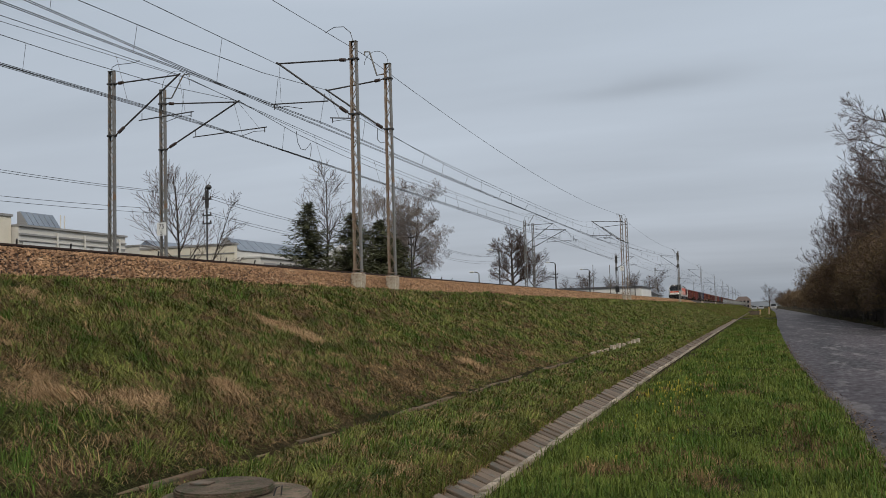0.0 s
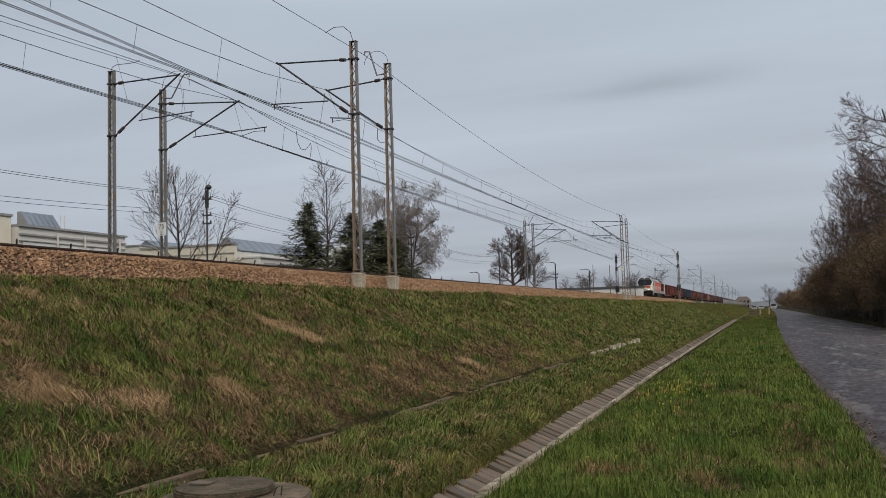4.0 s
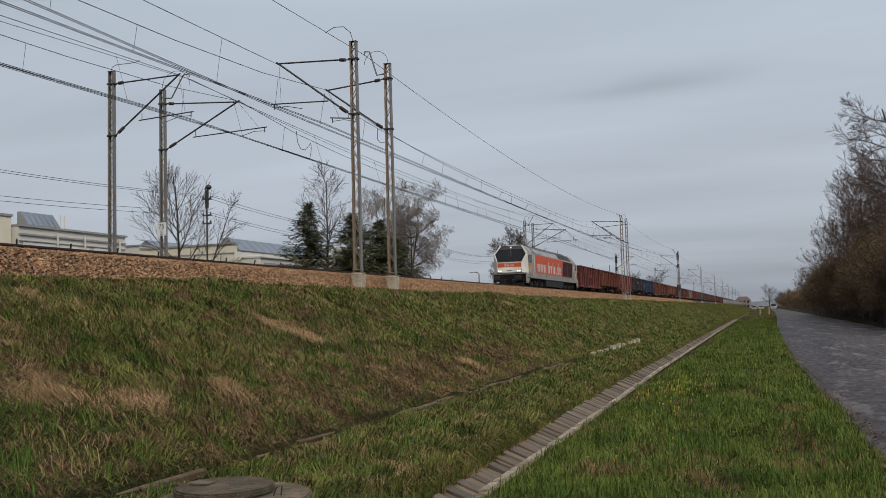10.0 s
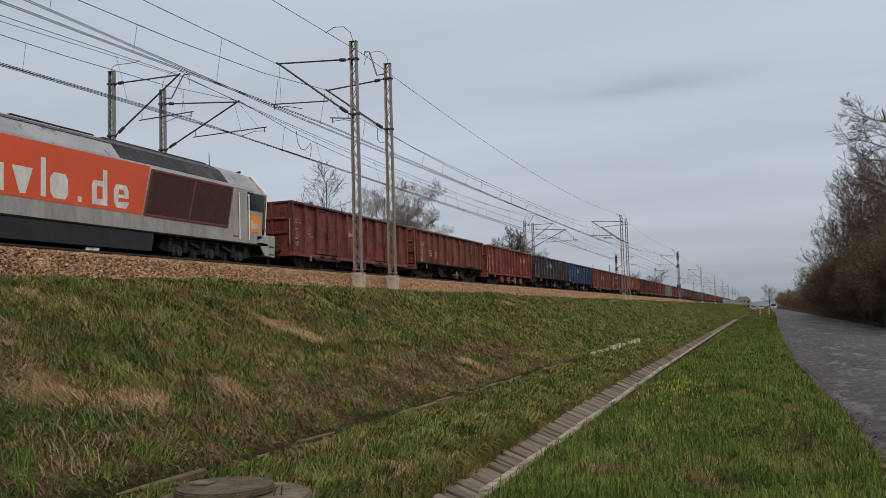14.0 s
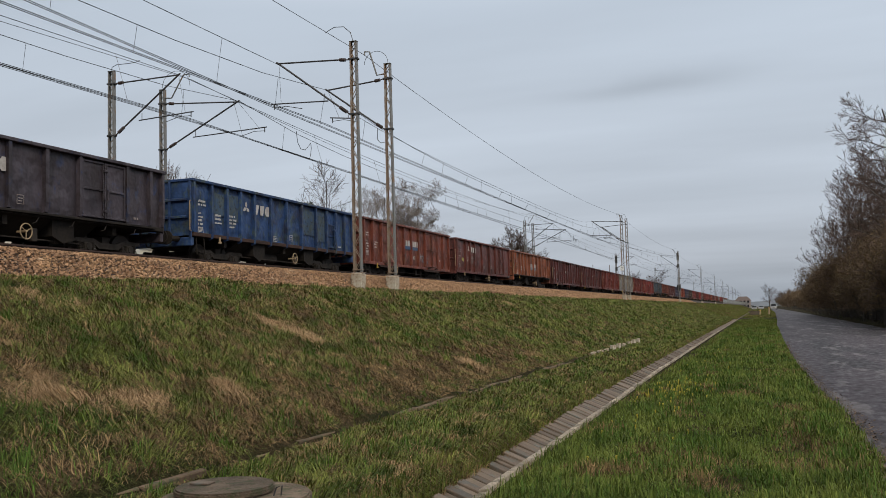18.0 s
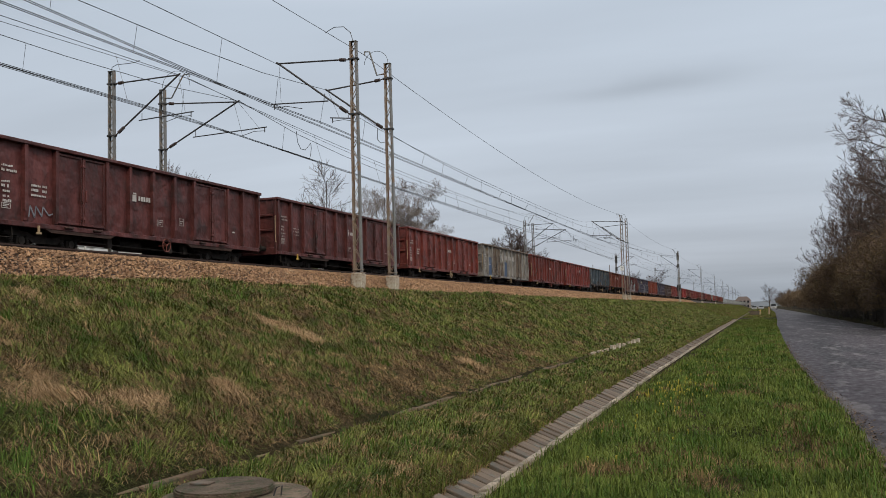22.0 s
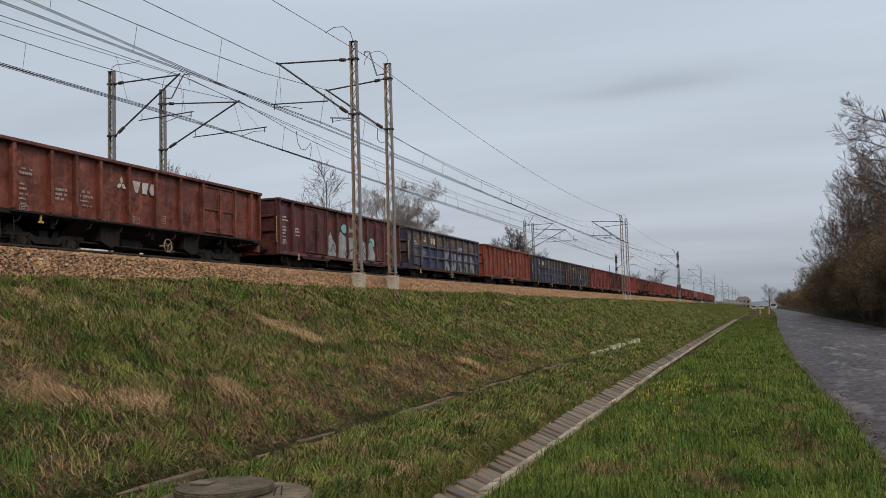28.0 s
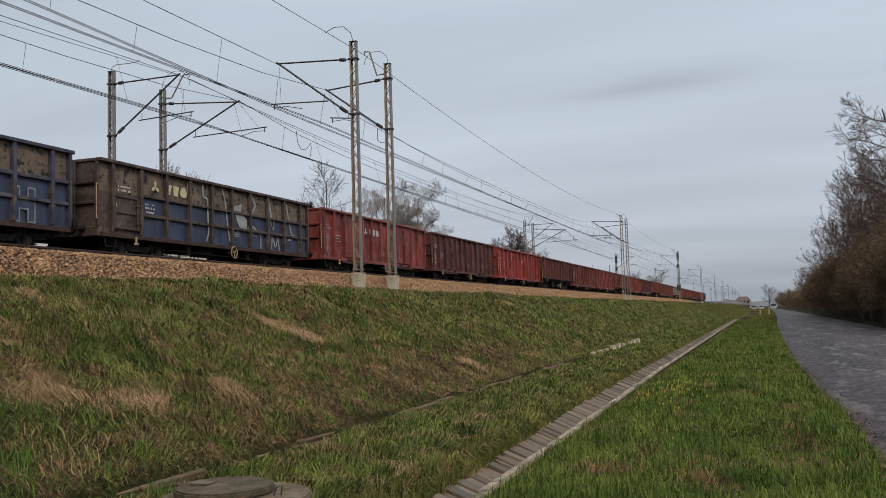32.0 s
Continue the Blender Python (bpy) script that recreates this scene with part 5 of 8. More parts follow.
    first = [
        ("a", "oxide", ("tag", 5.35, 2.0, 1), None, [(M_spray_white, drip([(2.4, 1.75), (2.45, 1.3), (2.6, 1.7), (2.75, 1.35), (2.9, 1.6)], 0.03))], None, -0.27), ("b", "rusty", None, None, None, None, -0.28), ("e", "red", ("lobes", 9.25, 2.3, 0.95), None, None, None, -0.3),
        ("b", "black", ("lobes", 4.75, 2.3, 1), None, None, None, 0.05), ("c", "blue", ("lobes", 3.4, 2.35, 1), None, None, [(M_blue_dull, [(1.2, 1.9, 0.75, 0.75), (2.1, 1.75, 0.75, 0.95), (7.75, 1.7, 1.05, 1.0), (8.98, 1.5, 0.8, 1.25)], "worn grey-green patch")], 0.25), ("a", "rusty", ("row", 5.55, 1.95, 1), None, [(M_spray_silver_dim, drip([(7.6, 1.2), (7.7, 1.6), (7.85, 1.2)], 0.05) + drip([(7.95, 1.5), (8.2, 1.5), (8.0, 1.2), (8.25, 1.2)], 0.05) + drip([(8.45, 1.2), (8.5, 1.55), (8.7, 1.4), (8.5, 1.35), (8.8, 1.15)], 0.05))], None, 0.03),
        ("f", "brown", ("lobes", 2.55, 2.4, 0.9), None, [(M_spray_silver_dim, drip([(11.5, 1.2), (11.6, 1.5), (11.7, 1.2), (11.9, 1.4), (12.0, 1.15)], 0.04)), (M_yellow_tag, drip([(1.1, 1.8), (1.2, 1.6), (1.3, 1.85), (1.4, 1.55), (1.5, 1.8)], 0.05))], None, 0.0), ("b", "ochre", ("row", 5.55, 1.9, 1), None, None, None, 0.0), ("a", "maroon", ("tag", 5.35, 2.0, 0.8), None, [(M_spray_silver_dim, drip([(1.25, 1.05), (1.3, 1.35), (1.45, 1.05), (1.5, 1.35), (1.7, 1.1), (1.75, 1.35), (1.95, 1.15), (2.1, 1.2)], 0.035))], None, 0.0),
        ("a", "maroon", ("tag", 6.42, 2.05, 1), None, None, None, 0.0), ("a", "oxide", ("tag", 6.42, 2.05, 1), None, None, None, 0.0), ("a", "grey", ("round", 4.68, 2.35, 1), "dust", None, grey_extra, 0.0),
        ("a", "oxide", ("tag", 6.42, 2.05, 1), None, [(M_spray_white, tag_a)], None, 0.0), ("a", "red", ("lobes", 6.0, 2.3, 0.8), None, None, None, 0.0), ("c", "slate", None, "dust", None, None, 0.0), ("b", "rusty", ("lobes", 4.8, 2.35, 0.95), None, None, None, -0.12),
        ("a", "maroon", ("tag", 6.4, 2.2, 1), None, [(M_spray_teal, teal), (M_spray_white, silver), (M_spray_dark, black)], None, -0.08), ("d", "navy", ("lobes", 2.55, 2.45, 0.9), "dust", None, None, 0.0),
        ("a", "vermilion", ("tag", 3.4, 2.2, 0.8), None, None, [(M_yellow, [(6.5, 2.0, 0.5, 0.2)], "pale yellow patch"), (M_plum, [(5.3, 1.1, 0.95, 0.85), (6.42, 1.0, 0.9, 0.7), (7.5, 1.2, 0.85, 0.75)], "faded purple sprayed patch")], 0.15), ("d", "navy", ("lobes", 2.6, 2.45, 0.9), "dust", None, None, 0.2), ("d", "umber", ("lobes", 2.55, 2.45, 0.9), "dust", [(M_spray_white, lines)], None, 0.0),
        ("a", "red", ("lobes", 4.6, 2.3, 0.8), None, [(M_spray_silver_dim, yarn)], None, 0.0), ("a", "maroon", None, None, None, None, 0.0), ("a", "bright", ("tag", 6.4, 2.2, 1), None, None, None, 0.0), ("b", "brown", None, None, None, None, 0.0), ("a", "oxide", None, None, None, None, 0.0),
    ]
    cycle = ["red", "oxide", "vermilion", "maroon", "red", "rusty", "oxide", "grey", "bright", "oxide", "red", "brown", "oxide", "red", "ochre", "maroon"]
    for n in range(42):
        k, c, logo, rim, gr, ex, dy = first[n] if n < len(first) else ("a" if n % 3 else "b", cycle[n - len(first)], None, None, None, None, 0.0)
        WAGONS.append((wagon(n, k, c, logo, rim, gr, ex, dy), 248.2 + dy + 14.04 * n))
    body = [(M_spray_white, 0.115), (M_spray_fill, 0.075)]
    sprayed(WAGONS[17][0], "K", 5.68, 0.98, 1.45, 1.0, body)
    for letter, y in (("U", 6.98), ("M", 8.18), ("M", 9.42), ("A", 10.72)):
        sprayed(WAGONS[17][0], letter, y, 0.98, 1.25, 0.88 if letter == "M" else 1.1, body)
    sprayed(WAGONS[17][0], "KUMMER", 8.3, 2.2, 0.26, 1.1, [(M_spray_white, 0.01)])
    hollow = [(M_spray_silver_dim, 0.085), (M_patch_navy, 0.04)]
    for letter, y, size in (("C", 4.4, 1.3), ("R", 5.6, 1.3), ("O", 6.85, 1.5), ("S", 8.1, 1.5), ("S", 9.3, 1.5), ("H", 10.6, 1.1)):
        sprayed(WAGONS[19][0], letter, y, 0.98, size, 1.0, hollow)
    sprayed(WAGONS[20][0], "WATT.", 0.66, 1.52, 0.38, 0.9, [(M_yellow_tag, 0.008)], 0.15)


build_wagons()


# ---- diesel locomotive ----
M_loco_grey = mat("loco_silver_grey", (0.34, 0.32, 0.295), (0.25, 0.232, 0.21), 0.5, grain=14, stain=0.8, amount=0.9, bump=0.03, third=(0.24, 0.23, 0.22), third_at=0.66, spec=0.35, streak=0.3)
M_loco_roof = mat("loco_roof_grey", (0.30, 0.30, 0.31), (0.19, 0.19, 0.195), 0.55, grain=12, stain=0.7, amount=1.1, bump=0.04, third=(0.08, 0.08, 0.08), third_at=0.64)
M_loco_dark = mat("loco_exhaust_and_shadow_black", (0.035, 0.035, 0.036), (0.06, 0.06, 0.06), 0.6, grain=12, amount=0.9, bump=0.1)
M_loco_white = mat("loco_cream_white", (0.74, 0.72, 0.66), (0.60, 0.58, 0.53), 0.4, grain=10, stain=1.5, amount=0.7, bump=0.02, spec=0.45)
M_loco_orange = mat("loco_orange", (0.62, 0.088, 0.030), (0.50, 0.072, 0.027), 0.5, grain=9, stain=0.6, amount=0.8, bump=0.02, spec=0.25)
M_loco_letter = mat("loco_lettering_white", (0.66, 0.62, 0.57), (0.52, 0.47, 0.43), 0.55, grain=14, stain=2, amount=0.9, bump=0.0, streak=0.25)
M_loco_amber = mat("loco_amber", (0.72, 0.24, 0.03), (0.62, 0.2, 0.03), 0.42, grain=9, amount=0.6, bump=0.0)
M_frame_red = mat("dull_red_frame", (0.17, 0.04, 0.026), (0.12, 0.03, 0.022), 0.6, grain=9, amount=0.7, bump=0.02)
M_soot = mat("sooty_roof", (0.028, 0.028, 0.031), (0.062, 0.060, 0.062), 0.65, grain=8, stain=0.7, amount=1.2, bump=0.05, streak=0.4, spec=0.08)
M_grille = mat("dark_red_grille", (0.060, 0.021, 0.017), (0.035, 0.014, 0.012), 0.7, grain=20, amount=0.9, bump=0.1)
M_roof_tan = mat("lamp_surround_tan", (0.24, 0.215, 0.165), (0.17, 0.15, 0.12), 0.6, grain=10, amount=0.7, bump=0.02)
M_dusty = mat("dusty_black_running_gear", (0.036, 0.030, 0.026), (0.016, 0.014, 0.012), 0.8, grain=14, stain=3, amount=1.1, bump=0.2)
M_lens = mat("lamp_lens", (0.75, 0.74, 0.66), (0.6, 0.6, 0.55), 0.12, grain=8, amount=0.4, bump=0.0, spec=0.6)


def lamp_material():
    m = bpy.data.materials.new("lit_headlight")
    m.use_nodes = True
    b = m.node_tree.nodes["Principled BSDF"]
    b.inputs["Base Color"].default_value = (0.8, 0.78, 0.7, 1)
    b.inputs["Roughness"].default_value = 0.15
    b.inputs["Emission Color"].default_value = (1.0, 0.93, 0.78, 1)
    b.inputs["Emission Strength"].default_value = 1.0
    return m


M_headlight = lamp_material()


def glass_material():
    m = bpy.data.materials.new("dark_window_glass")
    m.use_nodes = True
    b = m.node_tree.nodes["Principled BSDF"]
    b.inputs["Base Color"].default_value = (0.010, 0.012, 0.015, 1)
    b.inputs["Roughness"].default_value = 0.08
    b.inputs["Specular IOR Level"].default_value = 0.3
    return m


M_glass = glass_material()


def facet(bm, pts, thick=0.012):
    """A flat polygon given a small thickness behind it."""
    vs = [Vector(p) for p in pts]
    nrm = (vs[1] - vs[0]).cross(vs[2] - vs[0]).normalized()
    a = [bm.verts.new(v + nrm * thick) for v in vs]
    b = [bm.verts.new(v - nrm * 0.01) for v in vs]
    bm.faces.new(a)
    bm.faces.new(b[::-1])
    for i in range(len(vs)):
        j = (i + 1) % len(vs)
        bm.faces.new((a[i], b[i], b[j], a[j]))


def loco_bogie(bm):
    for s in (-1, 1):
        x0, x1 = sorted((s * 1.02, s * 1.16))
        prism(bm, [(-2.75, 0.62), (-2.55, 0.92), (2.55, 0.92), (2.75, 0.62), (2.4, 0.5), (1.2, 0.68), (0.95, 0.5), (-0.95, 0.5), (-1.2, 0.68), (-2.4, 0.5)], x0, x1)
        for y in (-1.85, 0, 1.85):
            box(bm, min(x0, x1 + s * 0.08), max(x0, x1 + s * 0.08), y - 0.2, y + 0.2, 0.36, 0.74, 0.04)
        for y in (-0.95, 0.95):
            box(bm, min(s * 1.1, s * 1.26), max(s * 1.1, s * 1.26), y - 0.09, y + 0.09, 0.28, 0.62, 0.02)
            rod(bm, (s * 1.2, y - 0.5, 0.36), (s * 1.2, y + 0.5, 0.33), 0.025, 6)
    box(bm, -1.05, 1.05, -0.3, 0.3, 0.5, 0.9)


def build_loco():
    lo = thing("diesel_locomotive", pose(FAR_C, 224.4, RAIL_Z), "large silver-grey and orange six-axle diesel locomotive with white cab front", "locomotive")
    LEN = 22.2
    # hull, lofted along its length
    half = [(1.43, 1.06), (1.43, 2.93), (1.36, 3.14), (1.02, 3.58), (0.62, 3.80), (0.0, 3.86)]
    loop = [(-x, z) for x, z in half] + [(x, z) for x, z in half[-2::-1]]
    bm = bmesh.new()
    prism(bm, [(x, z) for x, z in loop if z < 3.15], 1.35, LEN - 1.35, "y")
    part("body_shell", bm, M_loco_grey, lo, "silver-grey side wall")
    bm = bmesh.new()
    prism(bm, [(-1.425, 3.0), (-1.36, 3.15), (-1.02, 3.59), (-0.62, 3.81), (0, 3.87), (0.62, 3.81), (1.02, 3.59), (1.36, 3.15), (1.425, 3.0)], 1.5, LEN - 1.5, "y")
    part("roof", bm, M_loco_roof, lo, "weathered grey roof")
    for y0, y1 in ((3.2, 5.8), (6.2, 9.4), (9.8, 13.0), (13.4, 18.8)):
        bm = bmesh.new()
        box(bm, -0.60, 0.60, y0, y1, 3.82, 3.876, 0.02)
        part("roof_hatch", bm, M_soot, lo, "sooty grey roof hatch")
    for i in range(20):
        bm = bmesh.new()
        prism(bm, [(0.80, 3.71), (1.03, 3.59), (1.04, 3.605), (0.82, 3.73)], 3.9 + 0.74 * i, 4.58 + 0.74 * i, "y")
        part("roof_louvre", bm, M_loco_dark, lo, "sooty black roof louvre")
    bm = bmesh.new()
    prism(bm, [(-1.375, 3.15), (-1.03, 3.60), (-0.63, 3.825), (0, 3.885), (0.63, 3.825), (1.03, 3.60), (1.375, 3.15), (1.36, 3.13), (-1.36, 3.13)], 13.2, 19.0, "y")
    part("exhaust_cowl", bm, M_soot, lo, "soot-blackened rear roof")
    # a thin black strip laid on as the shadow along the roof edge
    bm = bmesh.new()
    prism(bm, [(2.2, 3.175), (5.2, 3.175), (5.6, 3.135), (2.0, 3.135)], 1.358, 1.372)
    part("intake_shadow_strip", bm, M_loco_dark, lo)
    bm = bmesh.new()
    box(bm, -1.42, 1.42, 0.55, LEN - 0.55, 1.0, 1.14, 0.02)
    part("underframe", bm, M_under, lo)
    for rear in (0, 1):
        flip = pose(0, LEN, 0, 0, 0, 180) if rear else Matrix()
        def P(name, bm, m, label="", parent=None):
            return part(name, bm, m, parent or lo, label, at=flip if parent is None else None)
        a, b, c, d, e = (1.05, 0.07, 1.5), (0.99, 0.16, 2.34), (1.05, 0.25, 2.40), (1.33, 0.52, 3.0), (0.86, 0.85, 3.70)
        f, g = (1.43, 0.80, 1.35), (1.43, 0.58, 2.95)
        # cab shell
        bm = bmesh.new()
        rings = []
        sect = [[(-0.97, 0.22, 1.5), (0.97, 0.22, 1.5), (1.42, 1.0, 1.3), (1.42, 2.0, 1.1), (-1.42, 2.0, 1.1), (-1.42, 1.0, 1.3)],
                [(-0.90, 0.32, 2.34), (0.90, 0.32, 2.34), (1.42, 0.90, 2.42), (1.42, 2.0, 2.42), (-1.42, 2.0, 2.42), (-1.42, 0.90, 2.42)],
                [(-1.25, 0.62, 2.98), (1.25, 0.62, 2.98), (1.42, 0.72, 2.98), (1.42, 2.0, 2.98), (-1.42, 2.0, 2.98), (-1.42, 0.72, 2.98)],
                [(-0.84, 0.88, 3.68), (0.84, 0.88, 3.68), (1.0, 1.1, 3.58), (1.0, 2.0, 3.58), (-1.0, 2.0, 3.58), (-1.0, 1.1, 3.58)],
                [(-0.55, 1.25, 3.82), (0.55, 1.25, 3.82), (0.6, 1.5, 3.80), (0.6, 2.0, 3.80), (-0.6, 2.0, 3.80), (-0.6, 1.5, 3.80)]]
        for s in sect:
            rings.append([bm.verts.new(v) for v in s])
        bm.faces.new(rings[0][::-1])
        bm.faces.new(rings[-1])
        for r0, r1 in zip(rings, rings[1:]):
            for i in range(6):
                bm.faces.new((r0[i], r0[(i + 1) % 6], r1[(i + 1) % 6], r1[i]))
        cab = P("cab", bm, M_loco_grey, "silver-grey cab shell")
        mir = lambda p: (-p[0], p[1], p[2])
        bm = bmesh.new()
        facet(bm, [mir(a), a, b, mir(b)])
        P("nose_panel", bm, M_loco_white, "cream-white nose panel")
        bm = bmesh.new()
        facet(bm, [(-1.0, 0.118 - 0.004, 1.93), (1.0, 0.118 - 0.004, 1.93), (0.985, 0.154 - 0.004, 2.28), (-0.985, 0.154 - 0.004, 2.28)], 0.016)
        P("nose_band", bm, M_loco_orange, "orange nose band")
        bm = bmesh.new()
        for k, (x, w, hh) in enumerate(((-0.42, 0.16, 0.30), (-0.2, 0.17, 0.2), (0.03, 0.07, 0.30), (0.16, 0.2, 0.2))):
            box(bm, x, x + w, 0.095, 0.113, 1.985, 1.985 + hh * 0.85)
        P("nose_emblem", bm, M_mark, "plain white blocks")
        bm = bmesh.new()
        box(bm, -0.2, 0.2, 0.07, 0.087, 1.60, 1.68)
        P("number_bar", bm, M_old_concrete, "plain dark bar")
        bm = bmesh.new()
        facet(bm, [mir(c), c, d, e, mir(e), mir(d)])
        P("windscreen", bm, M_glass, "dark slanted windscreen")
        bm = bmesh.new()
        facet(bm, [(-0.97, 0.70, 3.4), (0.97, 0.70, 3.4), (0.84, 0.842, 3.70), (-0.84, 0.842, 3.70)], 0.02)
        P("windscreen_header", bm, M_loco_dark)
        bm = bmesh.new()
        rod(bm, (0, 0.24, 2.42), (0, 0.81, 3.68), 0.028, 6)
        part("windscreen_divider", bm, M_black, lo, at=flip)
        for s in (-1, 1):
            bm = bmesh.new()
            path_rod(bm, [(s * 0.52, 0.22, 2.42), (s * 0.16, 0.36, 2.80), (s * 0.13, 0.41, 2.92)], 0.013, 5)
            P("wiper_arm", bm, M_black)
            bm = bmesh.new()
            rod(bm, (s * 0.20, 0.26, 2.52), (s * 0.08, 0.60, 3.30), 0.016, 5)
            P("wiper_blade", bm, M_black)
            bm = bmesh.new()
            k = lambda p: (s * p[0], p[1], p[2])
            pts = [k(a), k(f), k(g), k(d), k(c), k(b)]
            q = pts if s > 0 else pts[::-1]
            facet(bm, [q[0], q[1], q[5]] if s > 0 else [q[5], q[4], q[0]], 0.012)
            facet(bm, ([k(b), k(f), k(g)] if s > 0 else [k(g), k(f), k(b)]), 0.012)
            facet(bm, ([k(b), k(g), k(d), k(c)] if s > 0 else [k(c), k(d), k(g), k(b)]), 0.012)
            P("cab_corner_panel", bm, M_loco_white, "cream-white angled corner")
            bm = bmesh.new()
            path = [Vector(k(c)), Vector(k(d)), Vector(k(e))]
            for u, v in zip(path, path[1:]):
                rod(bm, u + Vector((s * 0.02, 0, 0.01)), v + Vector((s * 0.02, 0, 0.01)), 0.055, 6)
            P("windscreen_frame", bm, M_loco_white)
            # lamps
            bm = bmesh.new()
            box(bm, min(s * 0.60, s * 1.02), max(s * 0.60, s * 1.02), 0.0, 0.14, 1.49, 1.74, 0.03)
            P("lamp_housing", bm, M_roof_tan, "tan-grey lamp surround")
            for x in (0.70, 0.88):
                bm = bmesh.new()
                rod(bm, (s * x, 0.03, 1.615), (s * x, -0.015, 1.615), 0.085, 14)
                P("headlight", bm, M_lens if rear else M_headlight, "clear round headlight" if rear else "lit round headlight")
            # side window, door, grab rails, cab emblem
            bm = bmesh.new()
            x0, x1 = sorted((s * 1.422, s * 1.436))
            prism(bm, [(0.72, 2.93), (2.0, 2.95), (2.0, 2.28), (0.90, 2.30)], x0, x1)
            w = P("side_window", bm, M_glass, "dark cab side window")
            bm = bmesh.new()
            x2, x3 = sorted((s * 1.436, s * 1.448))
            box(bm, x2, x3, 1.36, 1.88, 2.40, 2.86, 0.004)
            P("sliding_pane", bm, M_glass)
            bm = bmesh.new()
            x2, x3 = sorted((s * 1.43, s * 1.437))
            box(bm, x2, x3, 1.08, 1.84, 1.50, 2.14)
            P("cab_side_panel", bm, M_loco_amber, "amber square cab emblem")
            bm = bmesh.new()
            x2, x3 = sorted((s * 1.437, s * 1.442))
            for y, w_, hh in ((1.14, 0.13, 0.30), (1.30, 0.13, 0.2), (1.46, 0.06, 0.30), (1.57, 0.16, 0.2)):
                yy = y if s > 0 else 2.92 - y - w_
                box(bm, x2, x3, yy, yy + w_, 1.62, 1.62 + hh)
            P("cab_emblem", bm, M_mark, "plain white blocks")
            bm = bmesh.new()
            x2, x3 = sorted((s * 1.428, s * 1.44))
            box(bm, x2, x3, 2.06, 2.58, 1.14, 2.92, 0.004)
            P("cab_door", bm, M_loco_grey, "grey cab door")
            for y in (2.0, 2.64):
                bm = bmesh.new()
                rod(bm, (s * 1.49, y, 1.15), (s * 1.49, y, 2.85), 0.022, 8)
                for z in (1.2, 2.8):
                    rod(bm, (s * 1.43, y, z), (s * 1.49, y, z), 0.016, 6)
                P("door_handrail", bm, M_loco_white, "white door handrail")
            bm = bmesh.new()
            path_rod(bm, [(s * 1.33, 0.66, 1.65), (s * 1.42, 0.72, 1.72), (s * 1.40, 0.66, 2.3), (s * 1.30, 0.56, 2.38)], 0.016, 6)
            P("corner_handrail", bm, M_loco_white)
            # steps and skirt
            bm = bmesh.new()
            prism(bm, [(0.02, 1.46), (1.5, 1.34), (1.5, 1.12), (1.15, 1.06), (0.78, 0.66), (0.06, 0.62)], *sorted((s * 1.36, s * 1.42)))
            P("skirt", bm, M_loco_grey, "grey corner skirt")
            for z in (0.72, 1.02):
                bm = bmesh.new()
                box(bm, *sorted((s * 1.15, s * 1.44)), 0.12, 0.46, z - 0.02, z + 0.02, 0.006)
                P("step", bm, M_black)
            bm = bmesh.new()
            buffer_shape(bm)
            bmesh.ops.delete(bm, geom=[v for v in bm.verts if v.co.y < -0.57], context="VERTS")
            box(bm, -0.27, 0.27, -0.68, -0.62, -0.17, 0.17, 0.03)
            rod(bm, (0, -0.5, 0), (0, -0.63, 0), 0.08, 10)
            part("buffer", bm, M_black, lo, "black rectangular buffer", at=flip @ pose(s * 0.875, 0.02, 1.03))
            bm = bmesh.new()
            rod(bm, (s * 0.55, 1.30, 3.82), (s * 0.55, 1.08, 3.87), 0.03, 8, 0.055)
            P("horn", bm, M_black, "black roof horn")
        bm = bmesh.new()
        prism(bm, [(-0.02, 1.44), (0.85, 1.44), (0.85, 1.36), (0.0, 1.36)], -1.40, 1.40)
        P("front_ledge", bm, M_loco_grey, "grey front ledge")
        bm = bmesh.new()
        box(bm, -1.36, 1.36, 0.06, 0.3, 0.75, 1.36, 0.02)
        P("buffer_beam", bm, M_under)
        bm = bmesh.new()
        prism(bm, [(0.10, 0.66), (0.3, 0.66), (0.22, 0.24), (-0.06, 0.20)], -1.2, 1.2)
        P("snow_plough", bm, M_under)
        bm = bmesh.new()
        box(bm, -0.06, 0.06, -0.45, 0.06, 0.95, 1.08, 0.02)
        ring(bm, (0, -0.42, 0.80), 0.16, 0.028, "x", 12)
        P("coupling_hook", bm, M_under)
        for x in (-0.62, -0.42, -0.28, 0.28, 0.42, 0.62):
            bm = bmesh.new()
            path_rod(bm, [(x, 0.05, 0.95), (x, -0.16, 0.85), (x + 0.04, -0.22, 0.6), (x + 0.1, -0.1, 0.42), (x + 0.12, 0.04, 0.6)], 0.028, 6)
            P("air_hose", bm, M_black)
        bm = bmesh.new()
        rod(bm, (0, 0.74, 3.56), (0, 0.68, 3.56), 0.06, 14)
        P("top_headlight", bm, M_lens if rear else M_headlight, "clear top headlight" if rear else "lit top headlight")
        bm = bmesh.new()
        rod(bm, (0.25, 1.9, 3.8), (0.25, 1.9, 4.55), 0.025, 6, 0.012)
        P("antenna", bm, M_black)
        bg = part("bogie", (lambda q: (loco_bogie(q), q)[1])(bmesh.new()), M_under, lo, "dark six-wheel bogie", at=pose(0, 4.15 if not rear else LEN - 4.15, 0))
